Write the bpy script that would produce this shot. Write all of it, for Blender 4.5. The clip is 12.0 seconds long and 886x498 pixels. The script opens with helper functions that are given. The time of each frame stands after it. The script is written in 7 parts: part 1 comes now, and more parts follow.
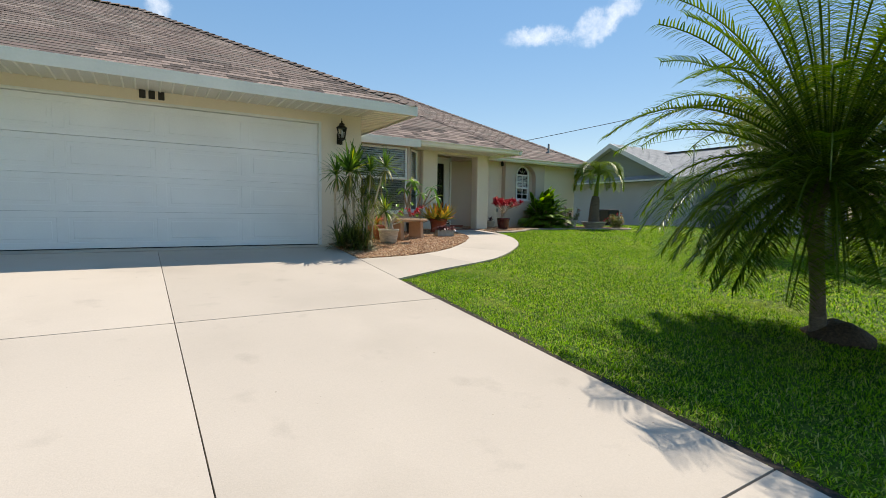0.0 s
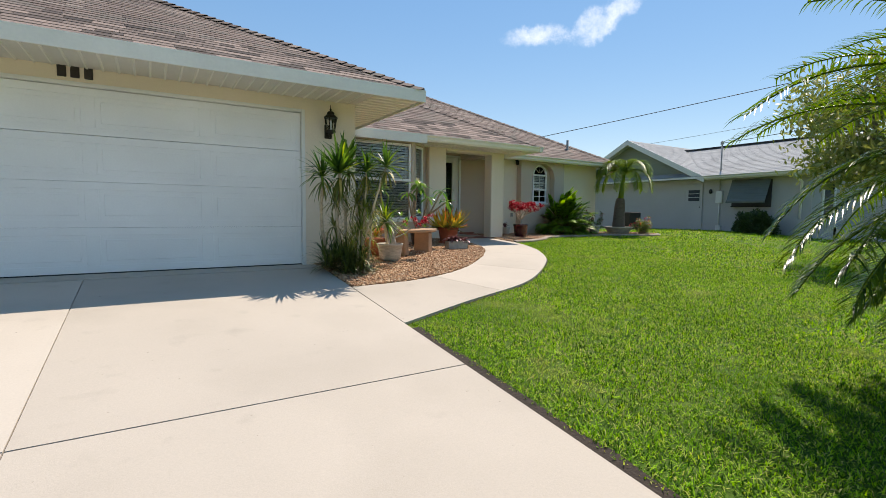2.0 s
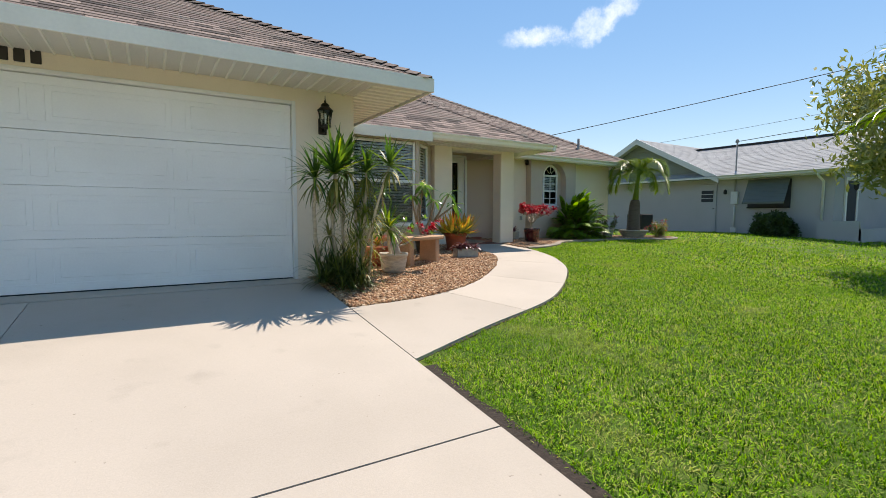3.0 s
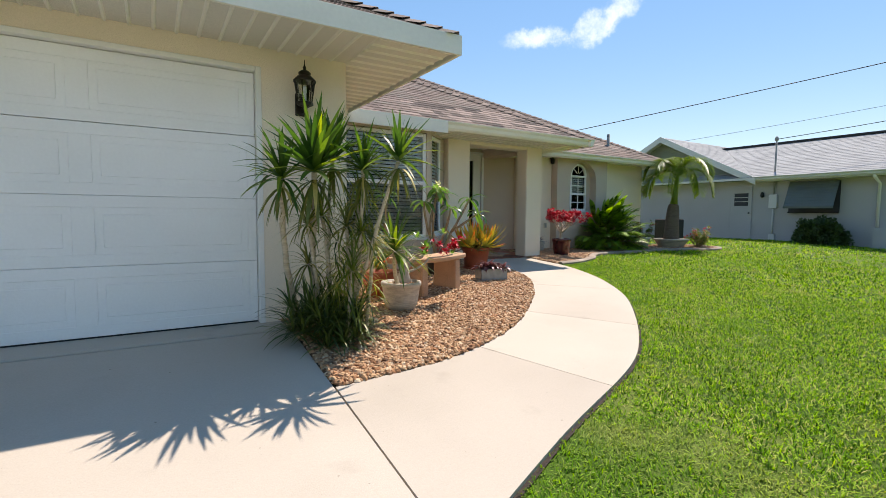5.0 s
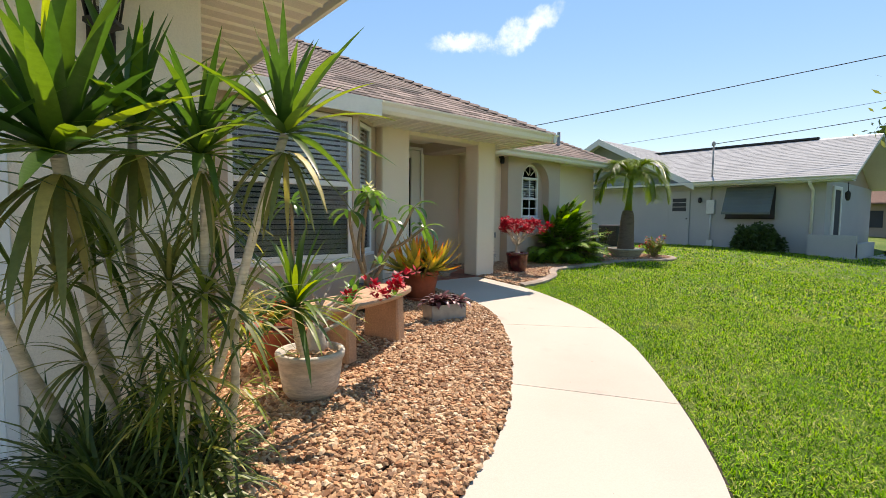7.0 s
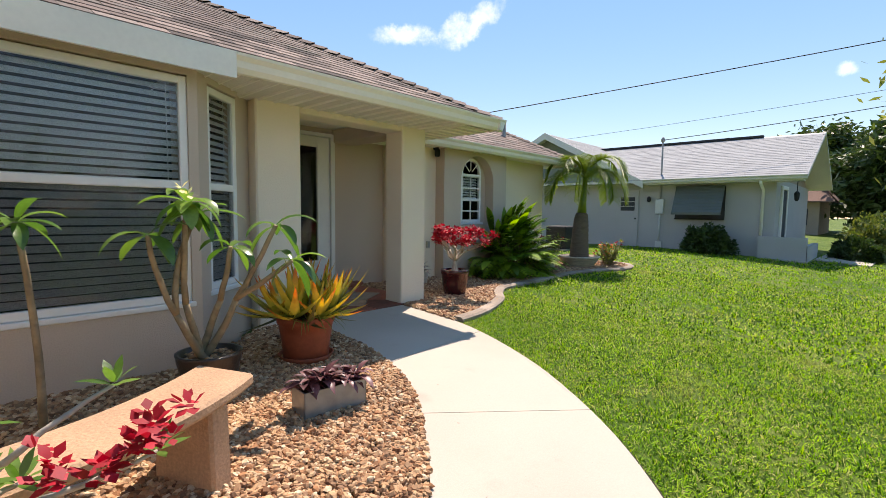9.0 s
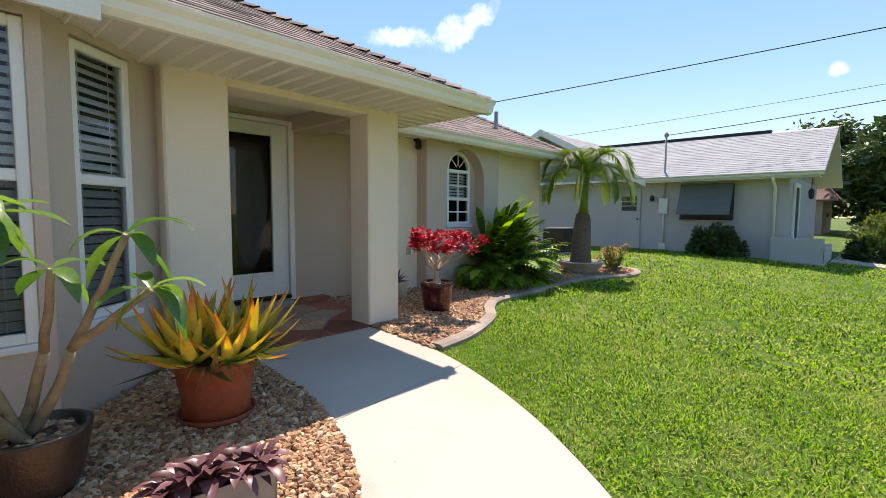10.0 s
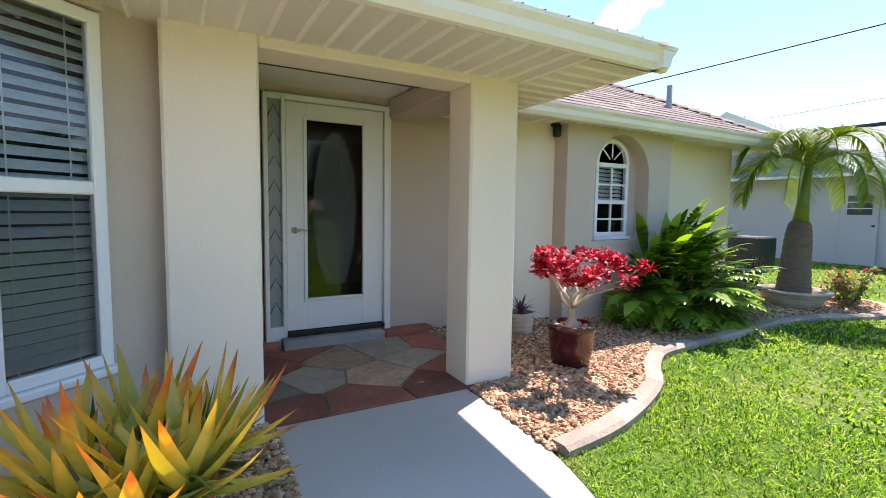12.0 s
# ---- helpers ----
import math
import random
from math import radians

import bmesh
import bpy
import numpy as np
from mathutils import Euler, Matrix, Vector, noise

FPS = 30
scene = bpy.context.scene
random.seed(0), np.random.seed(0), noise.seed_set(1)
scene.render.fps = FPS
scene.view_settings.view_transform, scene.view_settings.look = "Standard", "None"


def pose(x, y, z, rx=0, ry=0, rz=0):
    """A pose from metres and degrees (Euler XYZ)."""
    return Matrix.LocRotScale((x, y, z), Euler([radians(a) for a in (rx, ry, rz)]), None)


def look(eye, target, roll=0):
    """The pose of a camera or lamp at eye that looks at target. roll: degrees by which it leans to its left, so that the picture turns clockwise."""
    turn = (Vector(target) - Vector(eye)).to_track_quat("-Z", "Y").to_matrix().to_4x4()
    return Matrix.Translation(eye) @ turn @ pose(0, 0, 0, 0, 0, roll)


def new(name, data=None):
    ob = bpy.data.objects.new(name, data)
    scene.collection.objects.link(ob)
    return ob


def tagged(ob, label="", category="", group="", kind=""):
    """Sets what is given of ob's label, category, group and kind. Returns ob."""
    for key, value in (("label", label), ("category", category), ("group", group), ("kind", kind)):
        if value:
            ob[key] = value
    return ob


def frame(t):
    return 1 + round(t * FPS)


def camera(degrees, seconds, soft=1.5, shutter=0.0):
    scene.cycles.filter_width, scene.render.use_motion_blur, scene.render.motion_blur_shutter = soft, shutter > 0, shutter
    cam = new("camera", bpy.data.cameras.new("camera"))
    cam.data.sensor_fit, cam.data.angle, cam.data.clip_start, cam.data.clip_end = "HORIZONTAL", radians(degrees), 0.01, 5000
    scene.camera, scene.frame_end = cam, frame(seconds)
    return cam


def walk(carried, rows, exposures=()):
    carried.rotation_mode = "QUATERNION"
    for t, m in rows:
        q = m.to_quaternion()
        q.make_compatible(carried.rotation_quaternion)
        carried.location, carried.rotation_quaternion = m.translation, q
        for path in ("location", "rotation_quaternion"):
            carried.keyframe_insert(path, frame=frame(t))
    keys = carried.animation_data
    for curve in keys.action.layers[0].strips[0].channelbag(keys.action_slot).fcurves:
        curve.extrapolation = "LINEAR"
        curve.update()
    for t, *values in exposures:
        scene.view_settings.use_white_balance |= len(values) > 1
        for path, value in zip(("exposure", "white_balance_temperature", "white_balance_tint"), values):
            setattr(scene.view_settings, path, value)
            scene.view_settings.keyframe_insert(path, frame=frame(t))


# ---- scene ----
cam = camera(86.37, 12.0, 0.6)
# seconds, place in metres, yaw, pitch, roll
ROWS = [
    (0, 0.000, 0.000, 1.370, -31.528, -4.260, -0.861),
    (0.5, 0.163, 0.460, 1.427, -31.758, -4.360, -0.677),
    (1, 0.363, 0.876, 1.473, -31.602, -4.365, -0.621),
    (1.5, 0.551, 1.252, 1.505, -31.520, -4.354, -0.620),
    (2, 0.746, 1.641, 1.534, -31.476, -4.284, -0.560),
    (2.5, 0.913, 2.038, 1.557, -31.424, -4.193, -0.464),
    (3, 1.072, 2.463, 1.587, -31.552, -4.081, -0.257),
    (5, 1.807, 4.173, 1.731, -31.499, -4.017, -0.425),
    (5.5, 1.999, 4.587, 1.770, -31.631, -3.989, -0.478),
    (6, 2.204, 5.021, 1.809, -33.002, -3.826, -0.474),
    (6.5, 2.444, 5.450, 1.836, -36.050, -3.756, -0.582),
    (7, 2.744, 5.819, 1.870, -40.180, -3.817, -0.585),
    (7.5, 3.052, 6.116, 1.913, -42.865, -3.875, -0.562),
    (9.5, 4.666, 7.268, 2.081, -47.335, -4.483, -0.593),
    (10, 5.113, 7.552, 2.056, -47.393, -4.253, -0.332),
    (10.5, 5.482, 7.792, 2.070, -46.285, -4.261, -0.389),
    (11, 5.769, 8.037, 2.100, -43.263, -4.340, -0.531),
    (11.5, 6.045, 8.279, 2.133, -36.684, -4.536, -0.620),
    (12, 6.317, 8.512, 2.171, -29.153, -4.737, -0.841),
]
walk(cam, [(t, pose(x, y, z, 90 + pitch, roll, yaw)) for t, x, y, z, yaw, pitch, roll in ROWS],
     exposures=[(0, 0.69, 6950, 11.5), (2.5, 0.79, 6950, 14), (5.5, 1.01, 7100, 16.5), (7.5, 1.09, 7300, 18), (9.5, 1.13, 7150, 20), (10.5, 1.30, 6850, 22.5), (11.2, 1.50, 6700, 25), (12, 1.88, 6700, 24)])

# ---- light ----
# small clouds: the directions of both ends of each wisp, and half its width
CLOUDS = [((0.655, 0.809, 0.377), (0.760, 0.745, 0.379), 0.021), ((0.778, 0.735, 0.376), (0.895, 0.670, 0.472), 0.026), ((1.332, 0.093, 0.321), (1.360, 0.063, 0.316), 0.012), ((0.0, 0.942, 0.336), (0.034, 0.942, 0.345), 0.02)]
SUN = Vector((0.558, 0.268, 1.0)).normalized()
world = bpy.data.worlds.new("sky")
scene.world = world
world.use_nodes = True
wn, wl = world.node_tree.nodes, world.node_tree.links
sky = wn.new("ShaderNodeTexSky")
sky.sky_type = "NISHITA"
sky.sun_disc = False
sky.sun_elevation = math.asin(SUN.z)
sky.sun_rotation = math.atan2(SUN.x, SUN.y)
sky.air_density, sky.dust_density, sky.ozone_density = 1.0, 0.05, 1.4
bg = wn["Background"]
bg.inputs["Strength"].default_value = 0.130
tc = wn.new("ShaderNodeTexCoord")


def sky_noise(scale, detail, rough):
    n1 = wn.new("ShaderNodeTexNoise")
    n1.inputs["Scale"].default_value = scale
    n1.inputs["Detail"].default_value = detail
    n1.inputs["Roughness"].default_value = rough
    wl.new(tc.outputs["Generated"], n1.inputs["Vector"])
    return n1.outputs["Fac"]


def sky_math(kind, a, b, c=None):
    m = wn.new("ShaderNodeMath")
    m.operation = kind
    for k, v in enumerate((a, b, c)):
        if v is None:
            continue
        if isinstance(v, (int, float)):
            m.inputs[k].default_value = v
        else:
            wl.new(v, m.inputs[k])
    return m.outputs[0]


def sky_dot(way):
    dot = wn.new("ShaderNodeVectorMath")
    dot.operation = "DOT_PRODUCT"
    dot.inputs[1].default_value = way
    wl.new(tc.outputs["Generated"], dot.inputs[0])
    return dot.outputs["Value"]


hue = wn.new("ShaderNodeHueSaturation")
hue.inputs["Saturation"].default_value = 1.78
hue.inputs["Hue"].default_value = 0.503
# sky tones flattened: dimmer on the sun's side, brighter opposite, to fill shaded walls
even = wn.new("ShaderNodeGamma")
even.inputs["Gamma"].default_value = 0.52
hue.inputs["Value"].default_value = 1.58
wl.new(sky.outputs["Color"], even.inputs["Color"])
wl.new(even.outputs["Color"], hue.inputs["Color"])
colour = hue.outputs["Color"]
wisp, fray = sky_noise(13.0, 8.0, 0.62), sky_noise(42.0, 8.0, 0.7)
for end_a, end_b, half in CLOUDS:
    end_a, end_b = Vector(end_a).normalized(), Vector(end_b).normalized()
    mid = (end_a + end_b).normalized()
    along = (end_b - end_a).normalized()
    across = mid.cross(along)
    reach = (end_b - end_a).length * 0.62
    u = sky_math("MULTIPLY", sky_dot(along), 1 / reach)
    # the upper end of a wisp fans out, the lower end is denser
    v = sky_math("MULTIPLY", sky_dot(across), 1 / half)
    v = sky_math("ADD", v, sky_math("MULTIPLY", sky_math("SUBTRACT", wisp, 0.5), 3.4))
    d = sky_math("ADD", sky_math("MULTIPLY", u, u), sky_math("MULTIPLY", v, v))
    d = sky_math("ADD", d, sky_math("MULTIPLY", sky_math("SUBTRACT", fray, 0.5), 2.2))
    front = sky_math("GREATER_THAN", sky_dot(mid), 0.5)
    ramp = wn.new("ShaderNodeMapRange")
    ramp.interpolation_type = "SMOOTHSTEP"
    for nm, val in (("From Min", 1.25), ("From Max", -0.9), ("To Min", 0.0), ("To Max", 0.72)):
        ramp.inputs[nm].default_value = val
    wl.new(d, ramp.inputs["Value"])
    mx = wn.new("ShaderNodeMixRGB")
    mx.inputs[2].default_value = (6.2, 6.5, 6.9, 1)
    wl.new(sky_math("MULTIPLY", ramp.outputs["Result"], front), mx.inputs["Fac"])
    wl.new(colour, mx.inputs[1])
    colour = mx.outputs["Color"]
wl.new(colour, bg.inputs["Color"])
sun = new("sun", bpy.data.lights.new("sun", "SUN"))
sun.data.energy, sun.data.angle, sun.data.color = 3.5, radians(0.55), (1.0, 0.94, 0.85)
sun.matrix_world = look((30, 15, 50), Vector((30, 15, 50)) - SUN)


# ---- materials ----
def material(name, colour, rough=0.7, metal=0.0, spots=None, grain=40.0, grain_amount=0.12, stain=1.2, stain_amount=0.12,
             bump=0.15, bump_scale=60.0, vary=0.0, island=0.0, spec=0.5, sheen=0.0, through_light=0.0, stretch=(1, 1, 1), coat=0.0):
    """A surface with grain and stains at two scales, fine relief, and variation from piece to piece."""
    m = bpy.data.materials.new(name)
    m.use_nodes = True
    n, l = m.node_tree.nodes, m.node_tree.links
    b = n["Principled BSDF"]
    b.inputs["Roughness"].default_value = rough
    b.inputs["Metallic"].default_value = metal
    b.inputs["Specular IOR Level"].default_value = spec
    b.inputs["Coat Weight"].default_value = coat
    t = n.new("ShaderNodeTexCoord")
    mapping = n.new("ShaderNodeMapping")
    mapping.inputs["Scale"].default_value = stretch
    l.new(t.outputs["Object"], mapping.inputs["Vector"])
    fine = n.new("ShaderNodeTexNoise")
    fine.inputs["Scale"].default_value = grain
    fine.inputs["Detail"].default_value = 5
    wide = n.new("ShaderNodeTexNoise")
    wide.inputs["Scale"].default_value = stain
    wide.inputs["Detail"].default_value = 4
    for node in (fine, wide):
        l.new(mapping.outputs["Vector"], node.inputs["Vector"])
    base = n.new("ShaderNodeRGB")
    base.outputs[0].default_value = (*colour, 1)
    out = base.outputs[0]
    if spots:
        mix = n.new("ShaderNodeMixRGB")
        ramp = n.new("ShaderNodeValToRGB")
        ramp.color_ramp.elements[0].position, ramp.color_ramp.elements[1].position = 0.42, 0.62
        l.new(wide.outputs["Fac"], ramp.inputs["Fac"])
        l.new(ramp.outputs["Color"], mix.inputs["Fac"])
        l.new(out, mix.inputs[1])
        mix.inputs[2].default_value = (*spots, 1)
        out = mix.outputs[0]

    def scaled(source, amount):
        r = n.new("ShaderNodeMapRange")
        r.inputs["From Min"].default_value, r.inputs["From Max"].default_value = 0.25, 0.75
        r.inputs["To Min"].default_value, r.inputs["To Max"].default_value = 1 - amount, 1 + amount
        r.clamp = False
        l.new(source, r.inputs["Value"])
        return r.outputs["Result"]

    factors = [scaled(fine.outputs["Fac"], grain_amount), scaled(wide.outputs["Fac"], stain_amount)]
    if vary:
        info = n.new("ShaderNodeObjectInfo")
        factors.append(scaled(info.outputs["Random"], vary))
    if island:
        geo = n.new("ShaderNodeNewGeometry")
        factors.append(scaled(geo.outputs["Random Per Island"], island))
    value = factors[0]
    for f in factors[1:]:
        mul = n.new("ShaderNodeMath")
        mul.operation = "MULTIPLY"
        l.new(value, mul.inputs[0])
        l.new(f, mul.inputs[1])
        value = mul.outputs[0]
    hsv = n.new("ShaderNodeHueSaturation")
    l.new(out, hsv.inputs["Color"])
    l.new(value, hsv.inputs["Value"])
    l.new(hsv.outputs["Color"], b.inputs["Base Color"])
    if bump:
        bn = n.new("ShaderNodeTexNoise")
        bn.inputs["Scale"].default_value = bump_scale
        bn.inputs["Detail"].default_value = 4
        l.new(mapping.outputs["Vector"], bn.inputs["Vector"])
        bp = n.new("ShaderNodeBump")
        bp.inputs["Strength"].default_value = bump
        bp.inputs["Distance"].default_value = 0.01
        l.new(bn.outputs["Fac"], bp.inputs["Height"])
        l.new(bp.outputs["Normal"], b.inputs["Normal"])
    if through_light:
        tr = n.new("ShaderNodeBsdfTranslucent")
        mixer = n.new("ShaderNodeMixShader")
        mixer.inputs[0].default_value = through_light
        bright = n.new("ShaderNodeHueSaturation")
        bright.inputs["Saturation"].default_value = 1.15
        bright.inputs["Value"].default_value = 1.5
        l.new(hsv.outputs["Color"], bright.inputs["Color"])
        l.new(bright.outputs["Color"], tr.inputs["Color"])
        l.new(b.outputs[0], mixer.inputs[1])
        l.new(tr.outputs[0], mixer.inputs[2])
        l.new(mixer.outputs[0], n["Material Output"].inputs["Surface"])
    return m


def two_tone(mat_name, a, b, island=0.5, rough=0.7, bump=0.2, through_light=0.0, extra=None):
    """Pieces of one mesh whose colours run from a to b, piece by piece."""
    m = material(mat_name, a, rough, grain=60, grain_amount=0.15, stain_amount=0.1, bump=bump, through_light=through_light)
    n, l = m.node_tree.nodes, m.node_tree.links
    geo = n.new("ShaderNodeNewGeometry")
    ramp = n.new("ShaderNodeValToRGB")
    ramp.color_ramp.elements[0].color = (*a, 1)
    ramp.color_ramp.elements[1].color = (*b, 1)
    for i, (pos, col) in enumerate(extra or ()):
        e = ramp.color_ramp.elements.new(pos)
        e.color = (*col, 1)
    l.new(geo.outputs["Random Per Island"], ramp.inputs["Fac"])
    for link in list(l):
        if link.to_node.type == "HUE_SAT" and link.to_socket.name == "Color" and link.from_node.type == "RGB":
            l.remove(link)
    for node in n:
        if node.type == "HUE_SAT" and not node.inputs["Color"].is_linked:
            l.new(ramp.outputs["Color"], node.inputs["Color"])
    return m


M = {}
M["concrete"] = material("concrete", (0.485, 0.43, 0.36), 0.85, grain=90, grain_amount=0.045, stain=0.55, stain_amount=0.07, bump=0.12, bump_scale=140, vary=0.04, spec=0.25)
M["concrete_grey"] = material("concrete_grey", (0.33, 0.32, 0.30), 0.85, grain=60, stain=3, stain_amount=0.18, bump=0.3, bump_scale=90, spec=0.3)
M["joint"] = material("joint", (0.10, 0.08, 0.06), 0.95, grain=50, bump=0.4)
M["kerb"] = material("kerb", (0.30, 0.243, 0.193), 0.9, grain=45, grain_amount=0.2, stain=3, stain_amount=0.18, bump=0.5, bump_scale=60, vary=0.1)
M["stucco_cream"] = material("stucco_cream", (0.83, 0.725, 0.585), 0.85, grain=120, grain_amount=0.05, stain=0.8, stain_amount=0.05, bump=0.45, bump_scale=130, spec=0.25)
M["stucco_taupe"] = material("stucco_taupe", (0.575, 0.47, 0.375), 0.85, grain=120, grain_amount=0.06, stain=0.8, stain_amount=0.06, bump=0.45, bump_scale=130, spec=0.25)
M["white_paint"] = material("white_paint", (0.80, 0.79, 0.75), 0.45, grain=30, grain_amount=0.02, stain=1.5, stain_amount=0.05, bump=0.05)
M["fascia"] = material("fascia", (0.84, 0.80, 0.70), 0.5, grain=30, grain_amount=0.03, stain=2.0, stain_amount=0.06, bump=0.05)
M["soffit"] = material("soffit", (0.82, 0.78, 0.69), 0.5, grain=30, grain_amount=0.03, stain=2.0, stain_amount=0.05, bump=0.05)
M["garage_door"] = material("garage_door", (0.87, 0.87, 0.85), 0.4, grain=50, grain_amount=0.02, stain=1.1, stain_amount=0.05, bump=0.12, bump_scale=90)
M["shingle"] = two_tone("shingle", (0.115, 0.085, 0.072), (0.27, 0.215, 0.18), rough=0.95, bump=0.6, extra=[(0.25, (0.20, 0.145, 0.12)), (0.5, (0.155, 0.132, 0.11)), (0.75, (0.18, 0.13, 0.11))])
M["shingle_single"] = material("shingle_single", (0.185, 0.14, 0.117), 0.95, grain=60, grain_amount=0.2, stain=2.5, stain_amount=0.15, bump=0.6, vary=0.38)
M["roof_felt"] = material("roof_felt", (0.10, 0.08, 0.07), 0.95, bump=0.4)
M["shingle_grey"] = two_tone("shingle_grey", (0.29, 0.30, 0.30), (0.345, 0.35, 0.35), rough=0.95, bump=0.5)
M["neighbour_wall"] = material("neighbour_wall", (0.42, 0.415, 0.405), 0.85, grain=90, stain=0.9, stain_amount=0.06, bump=0.4, bump_scale=100)
M["neighbour_siding"] = material("neighbour_siding", (0.20, 0.235, 0.19), 0.7, stain_amount=0.06)
M["grass_ground"] = material("grass_ground", (0.065, 0.125, 0.010), 0.95, spots=(0.11, 0.145, 0.025), grain=150, grain_amount=0.65, stain=0.9, stain_amount=0.25, bump=1.0, bump_scale=90, spec=0.0)
M["grass"] = two_tone("grass", (0.018, 0.055, 0.005), (0.46, 0.50, 0.06), rough=0.5, bump=0.0, through_light=0.38, extra=[(0.28, (0.05, 0.125, 0.009)), (0.48, (0.175, 0.37, 0.012)), (0.80, (0.36, 0.56, 0.025)), (0.95, (0.52, 0.47, 0.20))])
# soil darkened in colour to carry the shade of a sunken edge trench
M["shaded_edge_soil"] = material("shaded_edge_soil", (0.032, 0.022, 0.015), 0.95, grain=40, grain_amount=0.4, bump=0.9, bump_scale=40)
M["soil"] = material("soil", (0.085, 0.058, 0.04), 0.95, grain=40, grain_amount=0.4, bump=0.9, bump_scale=40)
M["pebble"] = two_tone("pebble", (0.13, 0.065, 0.038), (0.68, 0.53, 0.36), rough=0.7, bump=0.2, extra=[(0.18, (0.38, 0.19, 0.095)), (0.42, (0.56, 0.37, 0.21)), (0.58, (0.22, 0.125, 0.075)), (0.8, (0.48, 0.29, 0.16))])
M["chips"] = two_tone("chips", (0.15, 0.07, 0.045), (0.66, 0.50, 0.32), rough=0.85, bump=0.3, extra=[(0.3, (0.36, 0.19, 0.11)), (0.55, (0.56, 0.38, 0.21)), (0.75, (0.28, 0.16, 0.10))])
M["terracotta"] = material("terracotta", (0.30, 0.068, 0.027), 0.65, grain=30, grain_amount=0.15, stain=6, stain_amount=0.2, bump=0.15)
M["maroon_glaze"] = material("maroon_glaze", (0.055, 0.007, 0.010), 0.25, grain=20, stain=6, stain_amount=0.25, bump=0.1, coat=0.4)
M["dark_pot"] = material("dark_pot", (0.05, 0.034, 0.026), 0.3, stain=8, stain_amount=0.3, bump=0.25)
M["bottle_palm_bark"] = material("bottle_palm_bark", (0.20, 0.145, 0.105), 0.9, spots=(0.12, 0.085, 0.06), grain=25, grain_amount=0.25, stain=7, stain_amount=0.3, bump=0.8, bump_scale=30, stretch=(1, 1, 6))
M["soffit_vent"] = material("soffit_vent", (0.67, 0.63, 0.55), 0.55, grain=140, grain_amount=0.16, stain=2.0, stain_amount=0.05, bump=0.15, bump_scale=150)
M["barrel_pot"] = material("barrel_pot", (0.50, 0.45, 0.37), 0.8, grain=25, grain_amount=0.2, stain=6, stain_amount=0.28, bump=0.5, bump_scale=40, stretch=(1, 1, 5))
M["bench"] = material("bench", (0.45, 0.28, 0.17), 0.9, grain=70, grain_amount=0.2, stain=4, stain_amount=0.15, bump=0.5, bump_scale=80)
M["glass"] = None
M["bronze"] = material("bronze", (0.035, 0.028, 0.022), 0.45, metal=0.6, stain=8, stain_amount=0.3)
M["chrome"] = material("chrome", (0.55, 0.52, 0.47), 0.25, metal=1.0)
M["black"] = material("black", (0.012, 0.012, 0.013), 0.6)
M["numerals"] = material("numerals", (0.03, 0.022, 0.018), 0.5)
M["blind"] = material("blind", (0.86, 0.87, 0.88), 0.5, stain_amount=0.03, bump=0)
# near-black so that the rooms behind the glass look unlit
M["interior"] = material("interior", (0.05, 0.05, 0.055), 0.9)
M["flag_red"] = material("flag_red", (0.29, 0.095, 0.055), 0.8, grain=20, grain_amount=0.2, stain=4, stain_amount=0.2, bump=0.4, bump_scale=30, vary=0.25)
M["flag_tan"] = material("flag_tan", (0.42, 0.26, 0.165), 0.8, grain=20, grain_amount=0.2, stain=5, stain_amount=0.22, bump=0.4, bump_scale=30, vary=0.2)
M["flag_grey"] = material("flag_grey", (0.34, 0.26, 0.19), 0.8, grain=20, grain_amount=0.15, stain=4, stain_amount=0.18, bump=0.4, bump_scale=30, vary=0.2)
M["mortar"] = material("mortar", (0.22, 0.19, 0.17), 0.95, bump=0.5)
M["bark"] = material("bark", (0.16, 0.125, 0.10), 0.9, grain=30, grain_amount=0.3, stain=8, stain_amount=0.3, bump=0.9, bump_scale=35, stretch=(1, 1, 2.5))
M["cane"] = material("cane", (0.52, 0.45, 0.34), 0.85, grain=25, grain_amount=0.2, stain=10, stain_amount=0.25, bump=0.7, bump_scale=25, stretch=(1, 1, 4))
M["plumeria_bark"] = material("plumeria_bark", (0.27, 0.21, 0.13), 0.8, grain=25, grain_amount=0.25, stain=9, stain_amount=0.3, bump=0.6, bump_scale=40)
M["adenium_bark"] = material("adenium_bark", (0.40, 0.345, 0.285), 0.8, grain=25, stain=9, stain_amount=0.25, bump=0.5)
M["dracaena_leaf"] = two_tone("dracaena_leaf", (0.04, 0.09, 0.016), (0.38, 0.44, 0.05), rough=0.42, bump=0.1, through_light=0.42, extra=[(0.45, (0.06, 0.12, 0.022)), (0.75, (0.13, 0.20, 0.03)), (0.93, (0.30, 0.36, 0.05))])
M["dracaena_mid"] = two_tone("dracaena_mid", (0.03, 0.06, 0.014), (0.32, 0.33, 0.06), rough=0.45, bump=0.1, through_light=0.40, extra=[(0.45, (0.11, 0.16, 0.03)), (0.75, (0.24, 0.29, 0.045)), (0.93, (0.42, 0.36, 0.11))])
M["dracaena_dry"] = two_tone("dracaena_dry", (0.10, 0.14, 0.03), (0.46, 0.38, 0.12), rough=0.55, bump=0.1, through_light=0.3, extra=[(0.5, (0.15, 0.16, 0.04))])
M["aloe_old"] = two_tone("aloe_old", (0.09, 0.10, 0.03), (0.34, 0.20, 0.07), rough=0.5, bump=0.1, through_light=0.2, extra=[(0.5, (0.20, 0.18, 0.045))])
M["palm_leaf"] = two_tone("palm_leaf", (0.028, 0.07, 0.010), (0.15, 0.225, 0.02), rough=0.27, bump=0.05, through_light=0.42)
